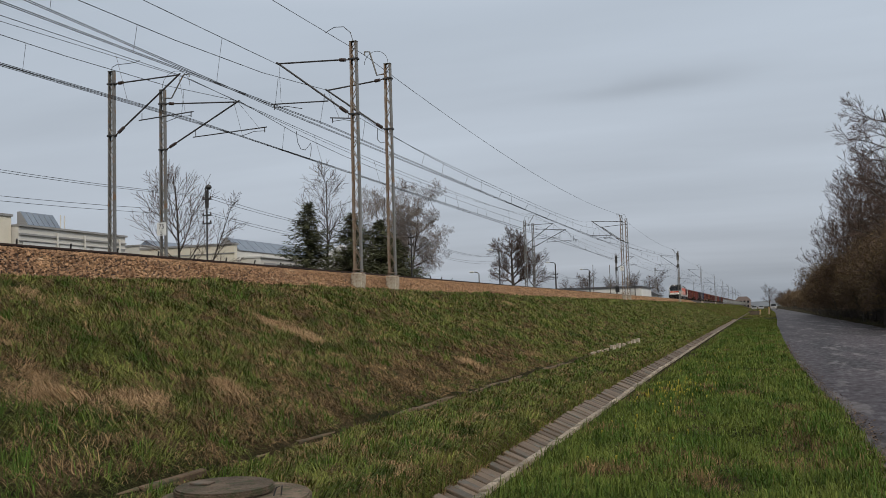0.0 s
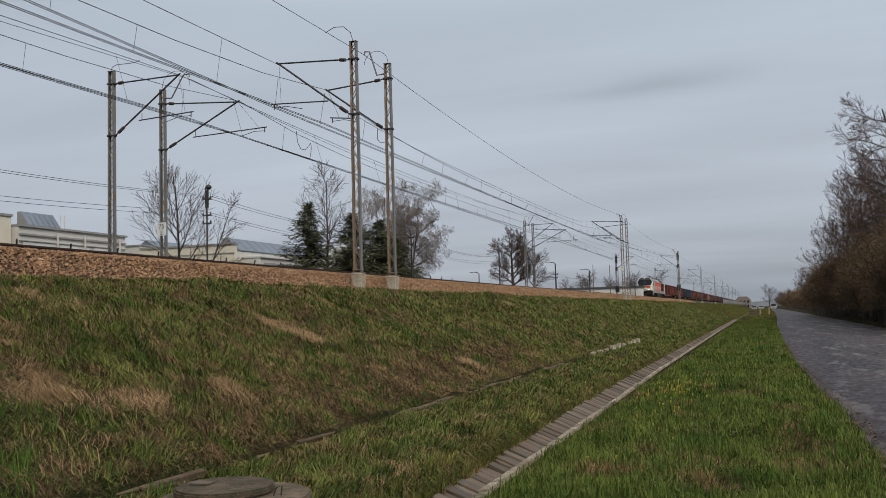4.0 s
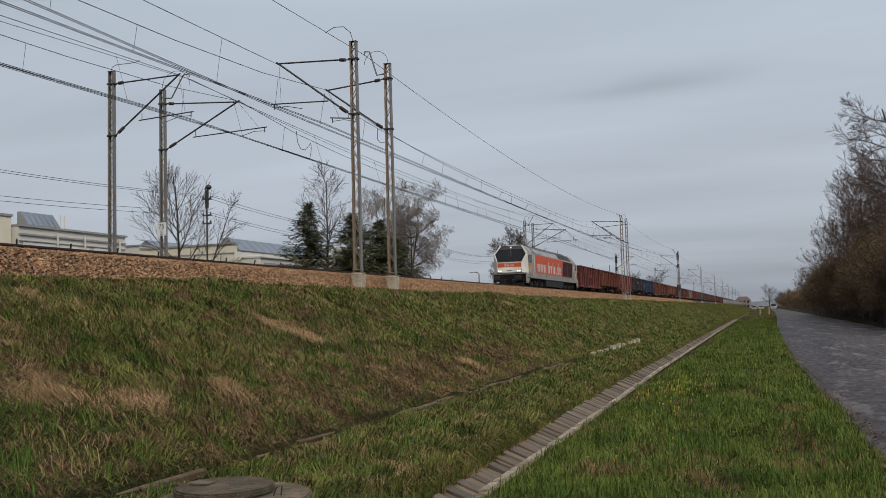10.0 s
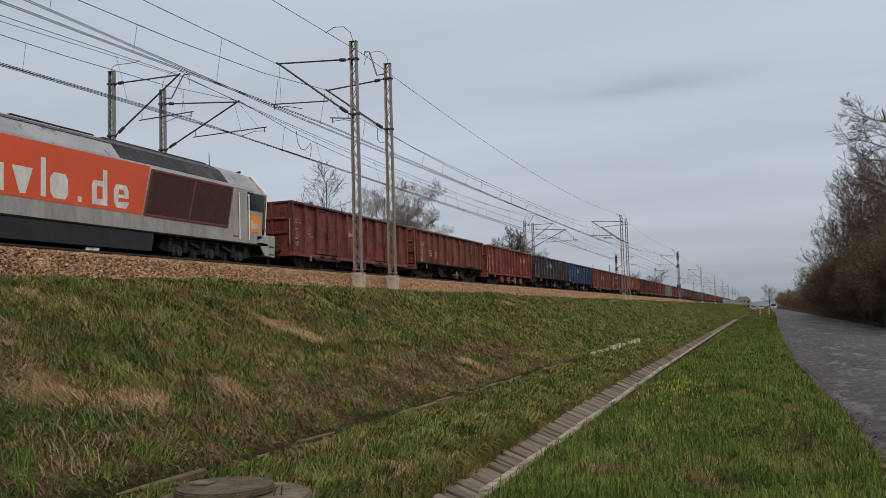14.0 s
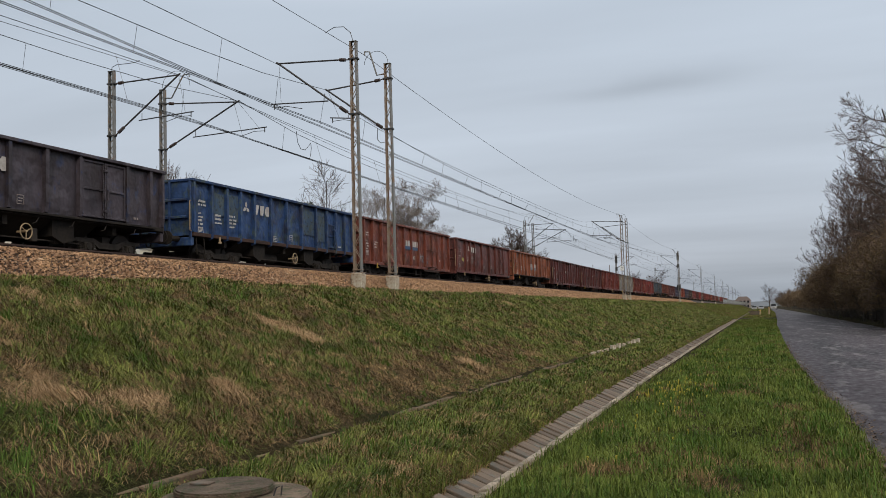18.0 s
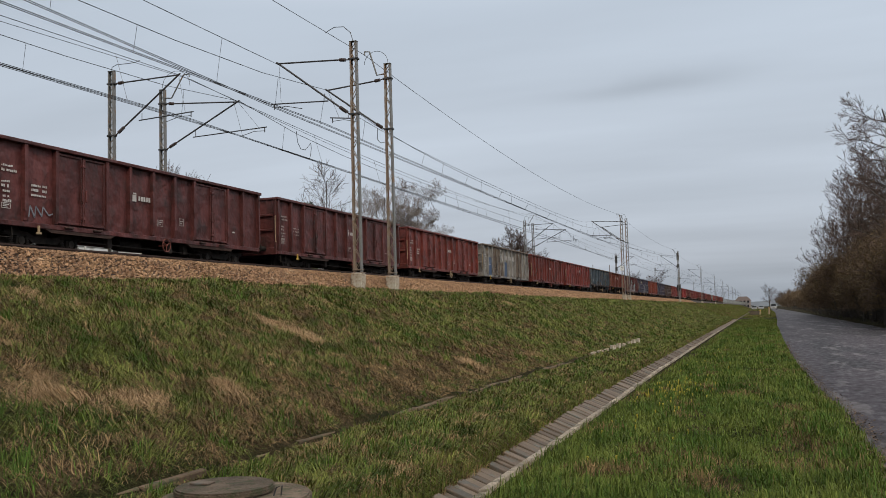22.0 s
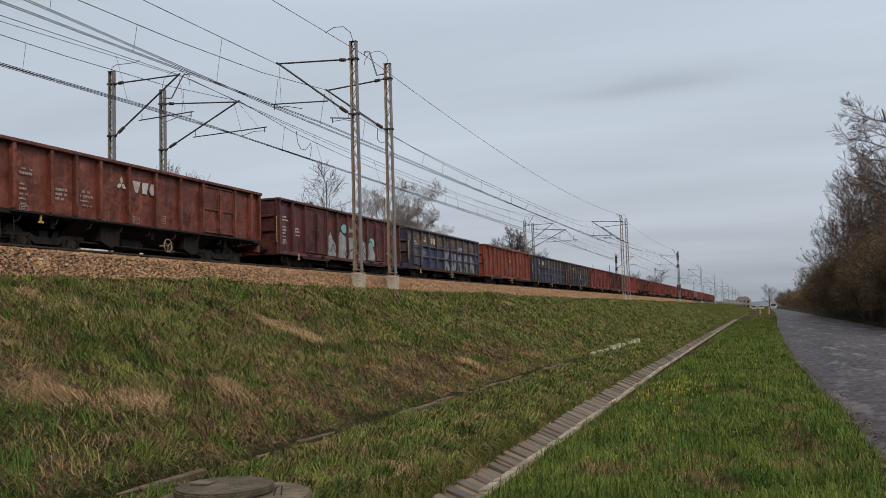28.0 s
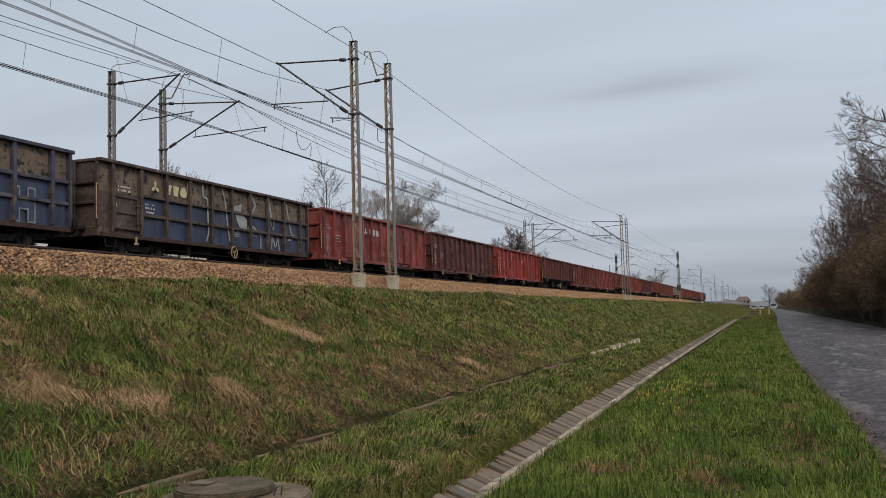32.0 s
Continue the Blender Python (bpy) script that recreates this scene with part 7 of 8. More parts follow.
def build_halls():
    a = thing("factory_hall", pose(0, 0, FAR_G), "long grey factory hall with glazed roof monitor", "factory hall", "factory halls beyond the railway")
    g = FAR_G
    block(a, "end_block", -80, -57.6, 40, 59.0, 0, 10.55 - g, M_cream, "cream rendered end block")
    block(a, "coping", -80.1, -57.5, 39.9, 59.1, 10.55 - g, 10.75 - g, M_clad_dark)
    block(a, "window", -57.62, -57.56, 52, 57, 6.0 - g, 9.2 - g, M_band_white)
    block(a, "wall", -80, -57.0, 59.15, 72.5, 0, 9.75 - g, M_clad, "grey ribbed wall")
    block(a, "roof", -80.1, -56.8, 59.12, 72.6, 9.75 - g, 9.92 - g, M_clad_dark)
    block(a, "upper_roof", -84, -66, 66, 80, 9.9 - g, 11.1 - g, M_clad, "pale upper roof")
    for z0, z1 in ((9.05, 9.2), (8.55, 8.62)):
        block(a, "ledge", -57.0, -56.85, 59.2, 72.5, z0 - g, z1 - g, M_clad_dark)
    for i in range(3):
        block(a, "window_band", -57.0, -56.93, 59.6 + 4.2 * i, 63.4 + 4.2 * i, 7.2 - g, 8.5 - g, M_band_white, "pale strip window")
    for y in (63.4, 66.8, 71.5):
        bm = bmesh.new()
        rod(bm, (-56.82, y, 0), (-56.82, y, 9.5 - g), 0.09, 8)
        part("downpipe", bm, M_clad, a)
    skylight(a, -58.35, -57.2, 60.4, 64.2, 9.93 - g, 11.15 - g, 6)
    for y in (67.3, 67.8):
        bm = bmesh.new()
        rod(bm, (-60, y, 9.8 - g), (-60, y, 11.6 - g), 0.06, 6)
        part("vent_pipe", bm, M_clad, a)
    b = thing("factory_hall", pose(0, 0, FAR_G), "low pale factory hall with small gabled roof light", "factory hall", "factory halls beyond the railway")
    block(b, "wall", -75, -58, 76.0, 100, 0, 9.2 - g, M_clad, "pale grey wall")
    block(b, "roof", -75.1, -57.9, 75.9, 100, 9.2 - g, 9.35 - g, M_clad_dark)
    bm = bmesh.new()
    prism(bm, [(-60.3, 9.4 - g), (-58.3, 9.4 - g), (-59.2, 10.05 - g)], 78.6, 97, "y")
    part("gabled_roof_light", bm, M_skylight, b)
    c = thing("factory_hall", pose(0, 0, FAR_G), "cream-fronted factory hall with sloping glass roof", "factory hall", "factory halls beyond the railway")
    block(c, "front_wall", -56, -45.6, 73.4, 73.9, 0, 8.55 - g, M_cream, "cream rendered front wall")
    block(c, "coping", -56, -45.5, 73.3, 74.0, 8.55 - g, 8.72 - g, M_clad_dark)
    block(c, "stringcourse", -56, -45.56, 73.32, 73.4, 7.75 - g, 7.83 - g, M_clad_dark)
    block(c, "hall_body", -56, -45.8, 73.9, 112, 0, 8.02 - g, M_clad, "grey hall body")
    block(c, "annex", -45.8, -43.8, 75, 112, 0, 7.35 - g, M_clad, "grey side annex")
    block(c, "annex_roof", -45.8, -43.6, 74.9, 112, 7.35 - g, 7.5 - g, M_band_white)
    for i in range(9):
        block(c, "window_band", -43.8, -43.74, 75.6 + 4 * i, 79.1 + 4 * i, 6.1 - g, 6.9 - g, M_clad_dark)
    skylight(c, -47.6, -45.7, 74.5, 106, 8.05 - g, 9.32 - g, 20)
    h = thing("house", pose(-43, 91, FAR_G), "small cream house with pale gabled roof", "house", "houses beyond the railway")
    block(h, "wall", -4, 4, 0, 8, 0, 5.2, M_cream)
    bm = bmesh.new()
    prism(bm, [(-4.4, 5.0), (4.4, 5.0), (0, 7.2)], -0.4, 8.4, "y")
    part("roof", bm, M_band_white, h, "pale roof")
    block(h, "window", 1.0, 2.2, -0.05, 0.0, 3.0, 4.4, M_glass)
    d = thing("warehouse", pose(0, 0, FAR_G), "long low white warehouse with dark flat roof", "warehouse")
    block(d, "wall", -38, -19.2, 161, 176, 0, 5.3 - g, M_white_house, "white wall")
    block(d, "roof", -38.2, -19.0, 160.8, 176.2, 5.3 - g, 5.6 - g, M_roof_dark, "dark roof edge")
    for i in range(5):
        block(d, "gate", -36 + 3.3 * i, -33.6 + 3.3 * i, 160.94, 161, 0, 4.6 - g, M_clad)
    e = thing("house", pose(-22.2, 203.5, FAR_G), "small white house with dark gabled roof", "house", "houses beyond the railway")
    block(e, "wall", -2.4, 1.6, 0, 8, 0, 2.2, M_white_house)
    bm = bmesh.new()
    prism(bm, [(-2.7, 2.1), (1.9, 2.1), (-0.4, 3.2)], -0.3, 8.3, "y")
    part("roof", bm, M_roof_dark, e, "dark roof")
    k = thing("apartment_house", pose(-9.5, 632, 0), "distant rose-grey apartment house with dull brown roof", "house")
    block(k, "wall", -5.5, 4.0, 0, 12, 0, 5.2, mat("rose_render", (0.30, 0.25, 0.235), (0.24, 0.20, 0.19), 0.85, grain=4, amount=0.7, bump=0.02))
    bm = bmesh.new()
    prism(bm, [(-6.1, 5.1), (4.6, 5.1), (2.0, 7.8), (-3.5, 7.8)], -0.5, 12.5, "y")
    part("roof", bm, mat("tile_red_roof", (0.26, 0.20, 0.18), (0.20, 0.16, 0.145), 0.8, grain=3, amount=0.8, bump=0.05), k, "dull brown roof")
    for i in range(4):
        for j in range(2):
            block(k, "window", -4.8 + 2.2 * i, -3.6 + 2.2 * i, -0.06, 0, 1.0 + 2.7 * j, 2.4 + 2.7 * j, M_glass)


build_halls()

# ---- poles, lamps, signals, fence, far lane ----
def street_pole(x, y, z0, top, lamp=None, arms=(), label="dark steel lamp post beyond the railway", dark=True, r=0.09):
    p = thing("lamp_post" if lamp else "utility_pole", pose(x, y, z0), label, "lamp post" if lamp else "utility pole", "poles beyond the railway")
    m = M_dark_steel if dark else M_old_concrete
    bm = bmesh.new()
    rod(bm, (0, 0, 0), (0, 0, top - z0), r, 10, r * 0.75)
    part("shaft", bm, m, p)
    for z in arms:
        bm = bmesh.new()
        box(bm, -0.25, 0.25, -0.04, 0.04, z - z0 - 0.04, z - z0 + 0.04, 0.008)
        part("crossarm", bm, M_dark_steel, p)
        for q in (-0.22, 0.22):
            bm = bmesh.new()
            rod(bm, (q, 0, z - z0 + 0.04), (q, 0, z - z0 + 0.16), 0.035, 8, 0.025)
            part("insulator", bm, M_porcelain, p)
    if lamp == "ball":
        bm = bmesh.new()
        for q in (-0.07, 0.07):
            rod(bm, (q, 0, top - z0 - 0.9), (q, 0, top - z0 + 0.1), 0.035, 8)
        part("twin_bracket", bm, M_dark_steel, p)
        bm = bmesh.new()
        bmesh.ops.create_uvsphere(bm, u_segments=18, v_segments=10, radius=0.16, matrix=Matrix.Translation((0.1, 0, top - z0 + 0.14)) @ Matrix.Diagonal((1, 1, 0.8, 1)))
        part("lamp_head", bm, M_dark_steel, p, "dark domed lamp head", smooth=True)
    elif lamp:
        bm = bmesh.new()
        path_rod(bm, [(0, 0, top - z0), (-0.2, 0, top - z0 + 0.15), (lamp, 0, top - z0 + 0.2)], 0.04, 6)
        part("bracket", bm, m, p)
        bm = bmesh.new()
        box(bm, min(lamp, lamp - 0.45), max(lamp, lamp - 0.45), -0.12, 0.12, top - z0 + 0.12, top - z0 + 0.26, 0.04)
        part("lamp_head", bm, M_band_white, p, "pale lamp head")


street_pole(-25.5, 38.6, FAR_G, 8.0, "ball", (7.55, 6.75, 6.35), "dark twin-tube lamp post with domed head and crossarms", r=0.05)
street_pole(-25.0, 65.3, FAR_G, 7.85, None, (7.5, 7.0), "dark utility pole with crossarms before a birch", r=0.06)
street_pole(-24.0, 86.8, FAR_G, 7.6, -0.6, (), "dark lamp post beyond the railway", r=0.08)
street_pole(-25.95, 86.2, FAR_G, 5.45, -0.5, (), "pale bent lamp post beyond the railway", dark=False, r=0.06)
street_pole(-20.95, 98.7, FAR_G, 6.75, -0.6, (5.6, 5.2), "dark lamp post with crossarms", r=0.09)
street_pole(-20.95, 119.9, FAR_G, 6.8, -0.8, (5.9, 5.5), "dark lamp post with crossarms", r=0.10)
street_pole(-20.2, 160.2, FAR_G, 6.2, -0.8, (5.5,), "dark lamp post near a warehouse", r=0.10)
street_pole(-25.6, 150, FAR_G, 9.0, None, (), "thin pale flag pole by a warehouse", dark=False, r=0.05)
street_pole(-21.5, 141, FAR_G, 8.4, None, (), "thin pale pole by a warehouse", dark=False, r=0.05)
for k, (off, z) in enumerate(((-0.22, 7.7), (0.22, 7.7), (-0.22, 7.0), (0.22, 6.75))):
    pts = [(-27.6 + off, 8, z + (0.25 if k < 2 else -0.25)), (-25.5 + off, 38.6, z), (-25.0 + off, 65.3, min(z, 7.65) - 0.05), (-24 + off, 86.8, min(z, 7.4) - 0.3), (-20.9 + off, 98.7, 5.75 if k < 2 else 5.35), (-20.95 + off, 119.9, 6.05 if k < 2 else 5.65), (-20.2 + off, 160, 5.6)]
    tagged(put("power_line", wire_mesh(wire_run(pts, 0.5), 0.011), M_wire), "thin dark overhead power line beyond the railway", "wire", "power lines")


def signal(x, y, z0, top):
    s = thing("railway_signal", pose(x, y, z0), "dark railway light signal seen from behind", "railway signal", "railway signals")
    hgt = top - z0
    bm = bmesh.new()
    rod(bm, (0, 0, 0), (0, 0, hgt), 0.075, 10)
    part("post", bm, M_steel, s)
    bm = bmesh.new()
    box(bm, -0.17, 0.17, -0.14, 0.14, hgt - 1.5, hgt - 0.3, 0.05)
    part("signal_head", bm, M_dark_steel, s)
    bm = bmesh.new()
    box(bm, -0.15, 0.15, -0.12, 0.12, hgt - 2.7, hgt - 2.1, 0.04)
    part("lower_head", bm, M_dark_steel, s)
    for q in (-0.2, 0.2):
        bm = bmesh.new()
        rod(bm, (q, 0.16, 0.1), (q, 0.16, hgt - 2.2), 0.025, 6)
        part("ladder_rail", bm, M_dark_steel, s)
    bm = bmesh.new()
    box(bm, -0.3, 0.3, -0.3, 0.3, 1.7, 2.7, 0.05)
    part("relay_box", bm, M_black, s)


signal(-12.45, 155.5, 2.7, 10.9)
signal(-21.8, 150.5, 2.7, 10.6)


def build_fences():
    f = thing("barrier_fence", pose(0, 0, 0), "pale grey panel fence along the embankment top", "fence")
    bm = bmesh.new()
    box(bm, -0.04, 0.04, 0.1, 5.9, 0.5, 1.5, 0.01)
    panel = mesh_of(bm, "panel")
    bm = bmesh.new()
    box(bm, -0.09, 0.09, -0.09, 0.09, 0, 1.8, 0.01)
    post = mesh_of(bm, "post")
    M_panel = mat("fence_panel_grey", (0.30, 0.31, 0.30), (0.22, 0.23, 0.22), 0.8, grain=4, amount=0.8, bump=0.05, spread=0.12)
    for i in range(70):
        y = 303 + 6 * i
        x, z = -10.87 + 5.0 * (i * 6 / 437), 2.35 - 0.5 * (i * 6 / 437)
        put("post", post, M_steel, f, at=pose(x, y, z))
        put("panel", panel, M_panel, f, at=pose(x, y, z))
    w = thing("wire_fence", pose(0, 0, 0), "dark fence posts with bent tops and wire strands", "fence")
    for i in range(22):
        y = 20 + 3.05 * i
        bm = bmesh.new()
        rod(bm, (0, 0, 0), (0, 0, 2.22), 0.05, 6)
        rod(bm, (0, 0, 2.2), (0.28, -0.25, 2.62), 0.04, 6)
        part("post", bm, M_dark_steel, w, at=pose(-28.2, y, FAR_G + 0.12))
    for z in (0.6, 1.3, 2.0):
        put("strand", wire_mesh([(-28.2, 20, FAR_G + z), (-28.2, 84, FAR_G + z)], 0.006), M_wire, w)


build_fences()


def build_far_lane():
    for x, y, hh in ((-0.08, 159, 0.75), (1.36, 159.5, 1.1)):
        b = thing("bollard", pose(x, y, 0.0, 0, 4, 0), "pale yellow-topped bollard in the verge", "bollard", "bollards on the verge")
        bm = bmesh.new()
        rod(bm, (0, 0, -0.2), (0, 0, hh), 0.15, 12)
        part("post", bm, M_rail_grip, b)
        bm = bmesh.new()
        rod(bm, (0, 0, hh), (0, 0, hh + 0.12), 0.155, 12)
        part("cap", bm, M_yellow, b)
    c = thing("culvert_head", pose(-0.9, 158.7, 0), "pale concrete culvert headwall in the verge", "culvert")
    bm = bmesh.new()
    box(bm, -0.75, 0.75, -0.3, 0.3, -0.2, 0.62, 0.04)
    part("headwall", bm, M_concrete, c)
    bm = bmesh.new()
    box(bm, -0.9, 0.9, -0.35, 0.35, 0.62, 0.74, 0.03)
    part("cap_slab", bm, M_concrete, c)
    for name, x, y, L, W_, H_, m, lab in (("van", 4.4, 329, 4.8, 1.9, 2.0, M_clad_dark, "grey van parked at the lane's end"), ("car", 0.4, 328, 4.3, 1.7, 1.4, M_clad_dark, "grey parked car at the lane's end"), ("car", -1.8, 330, 4.3, 1.75, 1.45, M_clad_dark, "dark grey parked car at the lane's end")):
        v = thing(name, pose(x, y, 0.02), lab, name)
        bm = bmesh.new()
        if name == "van":
            prism(bm, [(0, 0.35), (0, 1.0), (0.25, 1.15), (1.0, 2.05), (1.3, H_), (L, H_), (L, 0.35)], -W_ / 2, W_ / 2)
        else:
            prism(bm, [(0, 0.35), (0.05, 0.75), (1.1, 0.9), (1.7, H_), (3.3, H_), (4.0, 0.95), (L, 0.85), (L, 0.35)], -W_ / 2, W_ / 2)
        bmesh.ops.bevel(bm, geom=bm.edges[:], offset=0.06, segments=2, affect="EDGES")
        part("body", bm, m, v)
        bm = bmesh.new()
        if name == "van":
            facet(bm, [(-0.85, 0.28, 1.2), (0.85, 0.28, 1.2), (0.8, 0.97, 2.0), (-0.8, 0.97, 2.0)], 0.03)
        else:
            facet(bm, [(-0.75, 1.13, 0.93), (0.75, 1.13, 0.93), (0.68, 1.66, H_ - 0.05), (-0.68, 1.66, H_ - 0.05)], 0.03)
        part("windscreen", bm, M_glass, v)
        for sx in (-1, 1):
            for yy in (0.8, L - 0.9):
                bm = bmesh.new()
                rod(bm, (sx * (W_ / 2 - 0.2), yy, 0.32), (sx * (W_ / 2 + 0.01), yy, 0.32), 0.32, 16)
                part("wheel", bm, M_black, v)
            bm = bmesh.new()
            box(bm, sx * 0.62 - 0.16, sx * 0.62 + 0.16, -0.03, 0.06, 0.62, 0.78, 0.02)
            part("headlight", bm, M_lens, v)
    g = thing("gate", pose(10.3, 300, 0), "dark metal gate at the lane's end", "gate")
    for i, x in enumerate((-1.3, 1.9)):
        bm = bmesh.new()
        box(bm, x - 0.12, x + 0.12, -0.12, 0.12, 0, 2.0, 0.02)
        part("post", bm, M_old_concrete, g)
    bm = bmesh.new()
    for z in (0.3, 1.0, 1.7):
        box(bm, -1.18, 1.78, -0.03, 0.03, z - 0.05, z + 0.05)
    part("gate_rails", bm, M_black, g)
    for i in range(9):
        bm = bmesh.new()
        box(bm, -1.05 + 0.33 * i, -0.93 + 0.33 * i, -0.02, 0.02, 0.2, 1.8)
        part("gate_board", bm, M_black, g)
    # low wooded hills on the horizon, the haze painted into their pale blue-grey
    rng = random.Random(4)
    verts, faces = [], []
    M_hill = mat("haze_tinted_woods", (0.31, 0.34, 0.38), (0.26, 0.285, 0.32), 1.0, grain=0.05, stain=0.006, amount=1.0, bump=0)
    n = 160
    for i in range(n + 1):
        x = -1500 + 3000 * i / n
        top = 9 + 6 * noise.noise((x * 0.004, 0, 0)) + 3 * noise.noise((x * 0.03, 1, 0)) + (5 if x < -20 else 0)
        verts += [(x, 1700 + abs(x) * 0.1, -1), (x, 1700 + abs(x) * 0.1, top), (x, 1800 + abs(x) * 0.1, top * 0.9), (x, 1850 + abs(x) * 0.1, -1)]
        if i:
            k = 4 * (i - 1)
            faces += [(k + a, k + 4 + a, k + 5 + a, k + 1 + a) for a in range(3)]
    tagged(put("backdrop", raw("backdrop", verts, faces), M_hill), "hazy low wooded hills on the horizon", "hills", kind="structure")


build_far_lane()


# ---- grass ----
M_grass = mat("green_grass", (0.050, 0.076, 0.012), (0.160, 0.168, 0.041), 0.8, grain=5.0, stain=1.3, amount=1.5, bump=0, island=0.6, spec=0.15)
M_tuft = mat("tuft_grass", (0.046, 0.092, 0.013), (0.074, 0.120, 0.021), 0.8, grain=2.0, stain=0.5, amount=1.2, bump=0, island=0.4, spec=0.15)
M_verge = mat("lush_grass", (0.056, 0.086, 0.014), (0.148, 0.178, 0.038), 0.8, grain=4.0, stain=1.0, amount=1.4, bump=0, island=0.5, spec=0.15)
M_dry = mat("dry_grass", (0.270, 0.180, 0.090), (0.090, 0.060, 0.030), 0.9, grain=5.0, stain=1.2, amount=1.4, bump=0, island=0.6, spec=0.1)
M_straw = mat("straw_tufts", (0.46, 0.31, 0.17), (0.27, 0.175, 0.095), 0.9, grain=2.0, stain=0.8, amount=1.0, bump=0, island=0.35, spec=0.1)


def blades(name, xs, ys, hs, lean_x, lean_y, width, rng, material, label, loose=0.85, flat=0.93, off=None, lie=None, simple=False, arch=0.0):
    """Curved tapering blades: five corners, three faces each."""
    n = len(xs)
    px, pz = np.array([p[0] for p in PROFILE]), np.array([p[1] for p in PROFILE])
    zs = np.interp(xs, px, pz)
    zs = zs + np.array([bumps(float(x), float(y)) for x, y in zip(xs, ys)])
    xs0 = xs
    if off is not None:
        xs = xs + off
    a = rng.random(n) * 6.283
    wx, wy = np.cos(a) * width, np.sin(a) * width
    bend = rng.random((n, 2)) * 2 - 1
    tx, ty = (bend[:, 0] * loose + lean_x) * hs, (bend[:, 1] * loose + lean_y) * hs
    tip = np.sqrt(np.maximum(hs ** 2 - np.minimum(tx ** 2 + ty ** 2, (flat * hs) ** 2), 1e-6))
    over = np.maximum(np.sqrt(tx ** 2 + ty ** 2) / hs, 1.0)
    tx, ty = tx / over, ty / over
    if lie is not None:
        k = np.sqrt(tx ** 2 + ty ** 2) + 1e-6
        tx, ty, tip = tx / k * hs, ty / k * hs, lie * hs * rng.random(n) ** 2
    # blades follow the fall of the ground
    fall = np.interp(np.clip(xs0 + tx, -11.9, None), px, pz) - np.interp(np.clip(xs0, -11.9, None), px, pz)
    fall = np.clip(fall, -0.5 * hs, 0.5 * hs)
    # bowed blades rise before they fall
    mid = tip * 0.6 + arch * hs * rng.random(n)
    V = np.zeros((n, 5, 3), np.float32)
    V[:, 0] = np.stack([xs - wx, ys - wy, zs - 0.02], 1)
    V[:, 1] = np.stack([xs + wx, ys + wy, zs - 0.02], 1)
    V[:, 2] = np.stack([xs + tx * 0.35 - wx * 0.8, ys + ty * 0.35 - wy * 0.8, zs + mid + fall * 0.35], 1)
    V[:, 3] = np.stack([xs + tx * 0.35 + wx * 0.8, ys + ty * 0.35 + wy * 0.8, zs + mid + fall * 0.35], 1)
    V[:, 4] = np.stack([xs + tx, ys + ty, zs + tip + fall], 1)
    if simple:
        me = bpy.data.meshes.new(name)
        me.vertices.add(n * 3)
        me.vertices.foreach_set("co", V[:, (0, 1, 4)].ravel())
        me.loops.add(n * 3)
        me.loops.foreach_set("vertex_index", np.arange(n * 3, dtype=np.int32))
        me.polygons.add(n)
        me.polygons.foreach_set("loop_start", np.arange(0, n * 3, 3, dtype=np.int32))
        me.update(calc_edges=True)
        tagged(put(name, me, material), label, "grass", kind="stuff")
        return
    k = np.arange(n)[:, None] * 5
    quads = (k + np.array([[0, 1, 3, 2]])).astype(np.int32)
    tris = (k + np.array([[2, 3, 4]])).astype(np.int32)
    me = bpy.data.meshes.new(name)
    me.vertices.add(n * 5)
    me.vertices.foreach_set("co", V.ravel())
    loops = np.concatenate([quads, tris], 1).ravel()
    me.loops.add(len(loops))
    me.loops.foreach_set("vertex_index", loops)
    me.polygons.add(2 * n)
    starts = (np.arange(n)[:, None] * 7 + np.array([[0, 4]])).ravel().astype(np.int32)
    me.polygons.foreach_set("loop_start", starts)
    me.update(calc_edges=True)
    me.validate()
    tagged(put(name, me, material), label, "grass", kind="stuff")


def patch(xs, ys, scale, seed):
    return np.array([noise.noise((float(x) * scale, float(y) * scale * 0.75, seed)) for x, y in zip(xs, ys)])


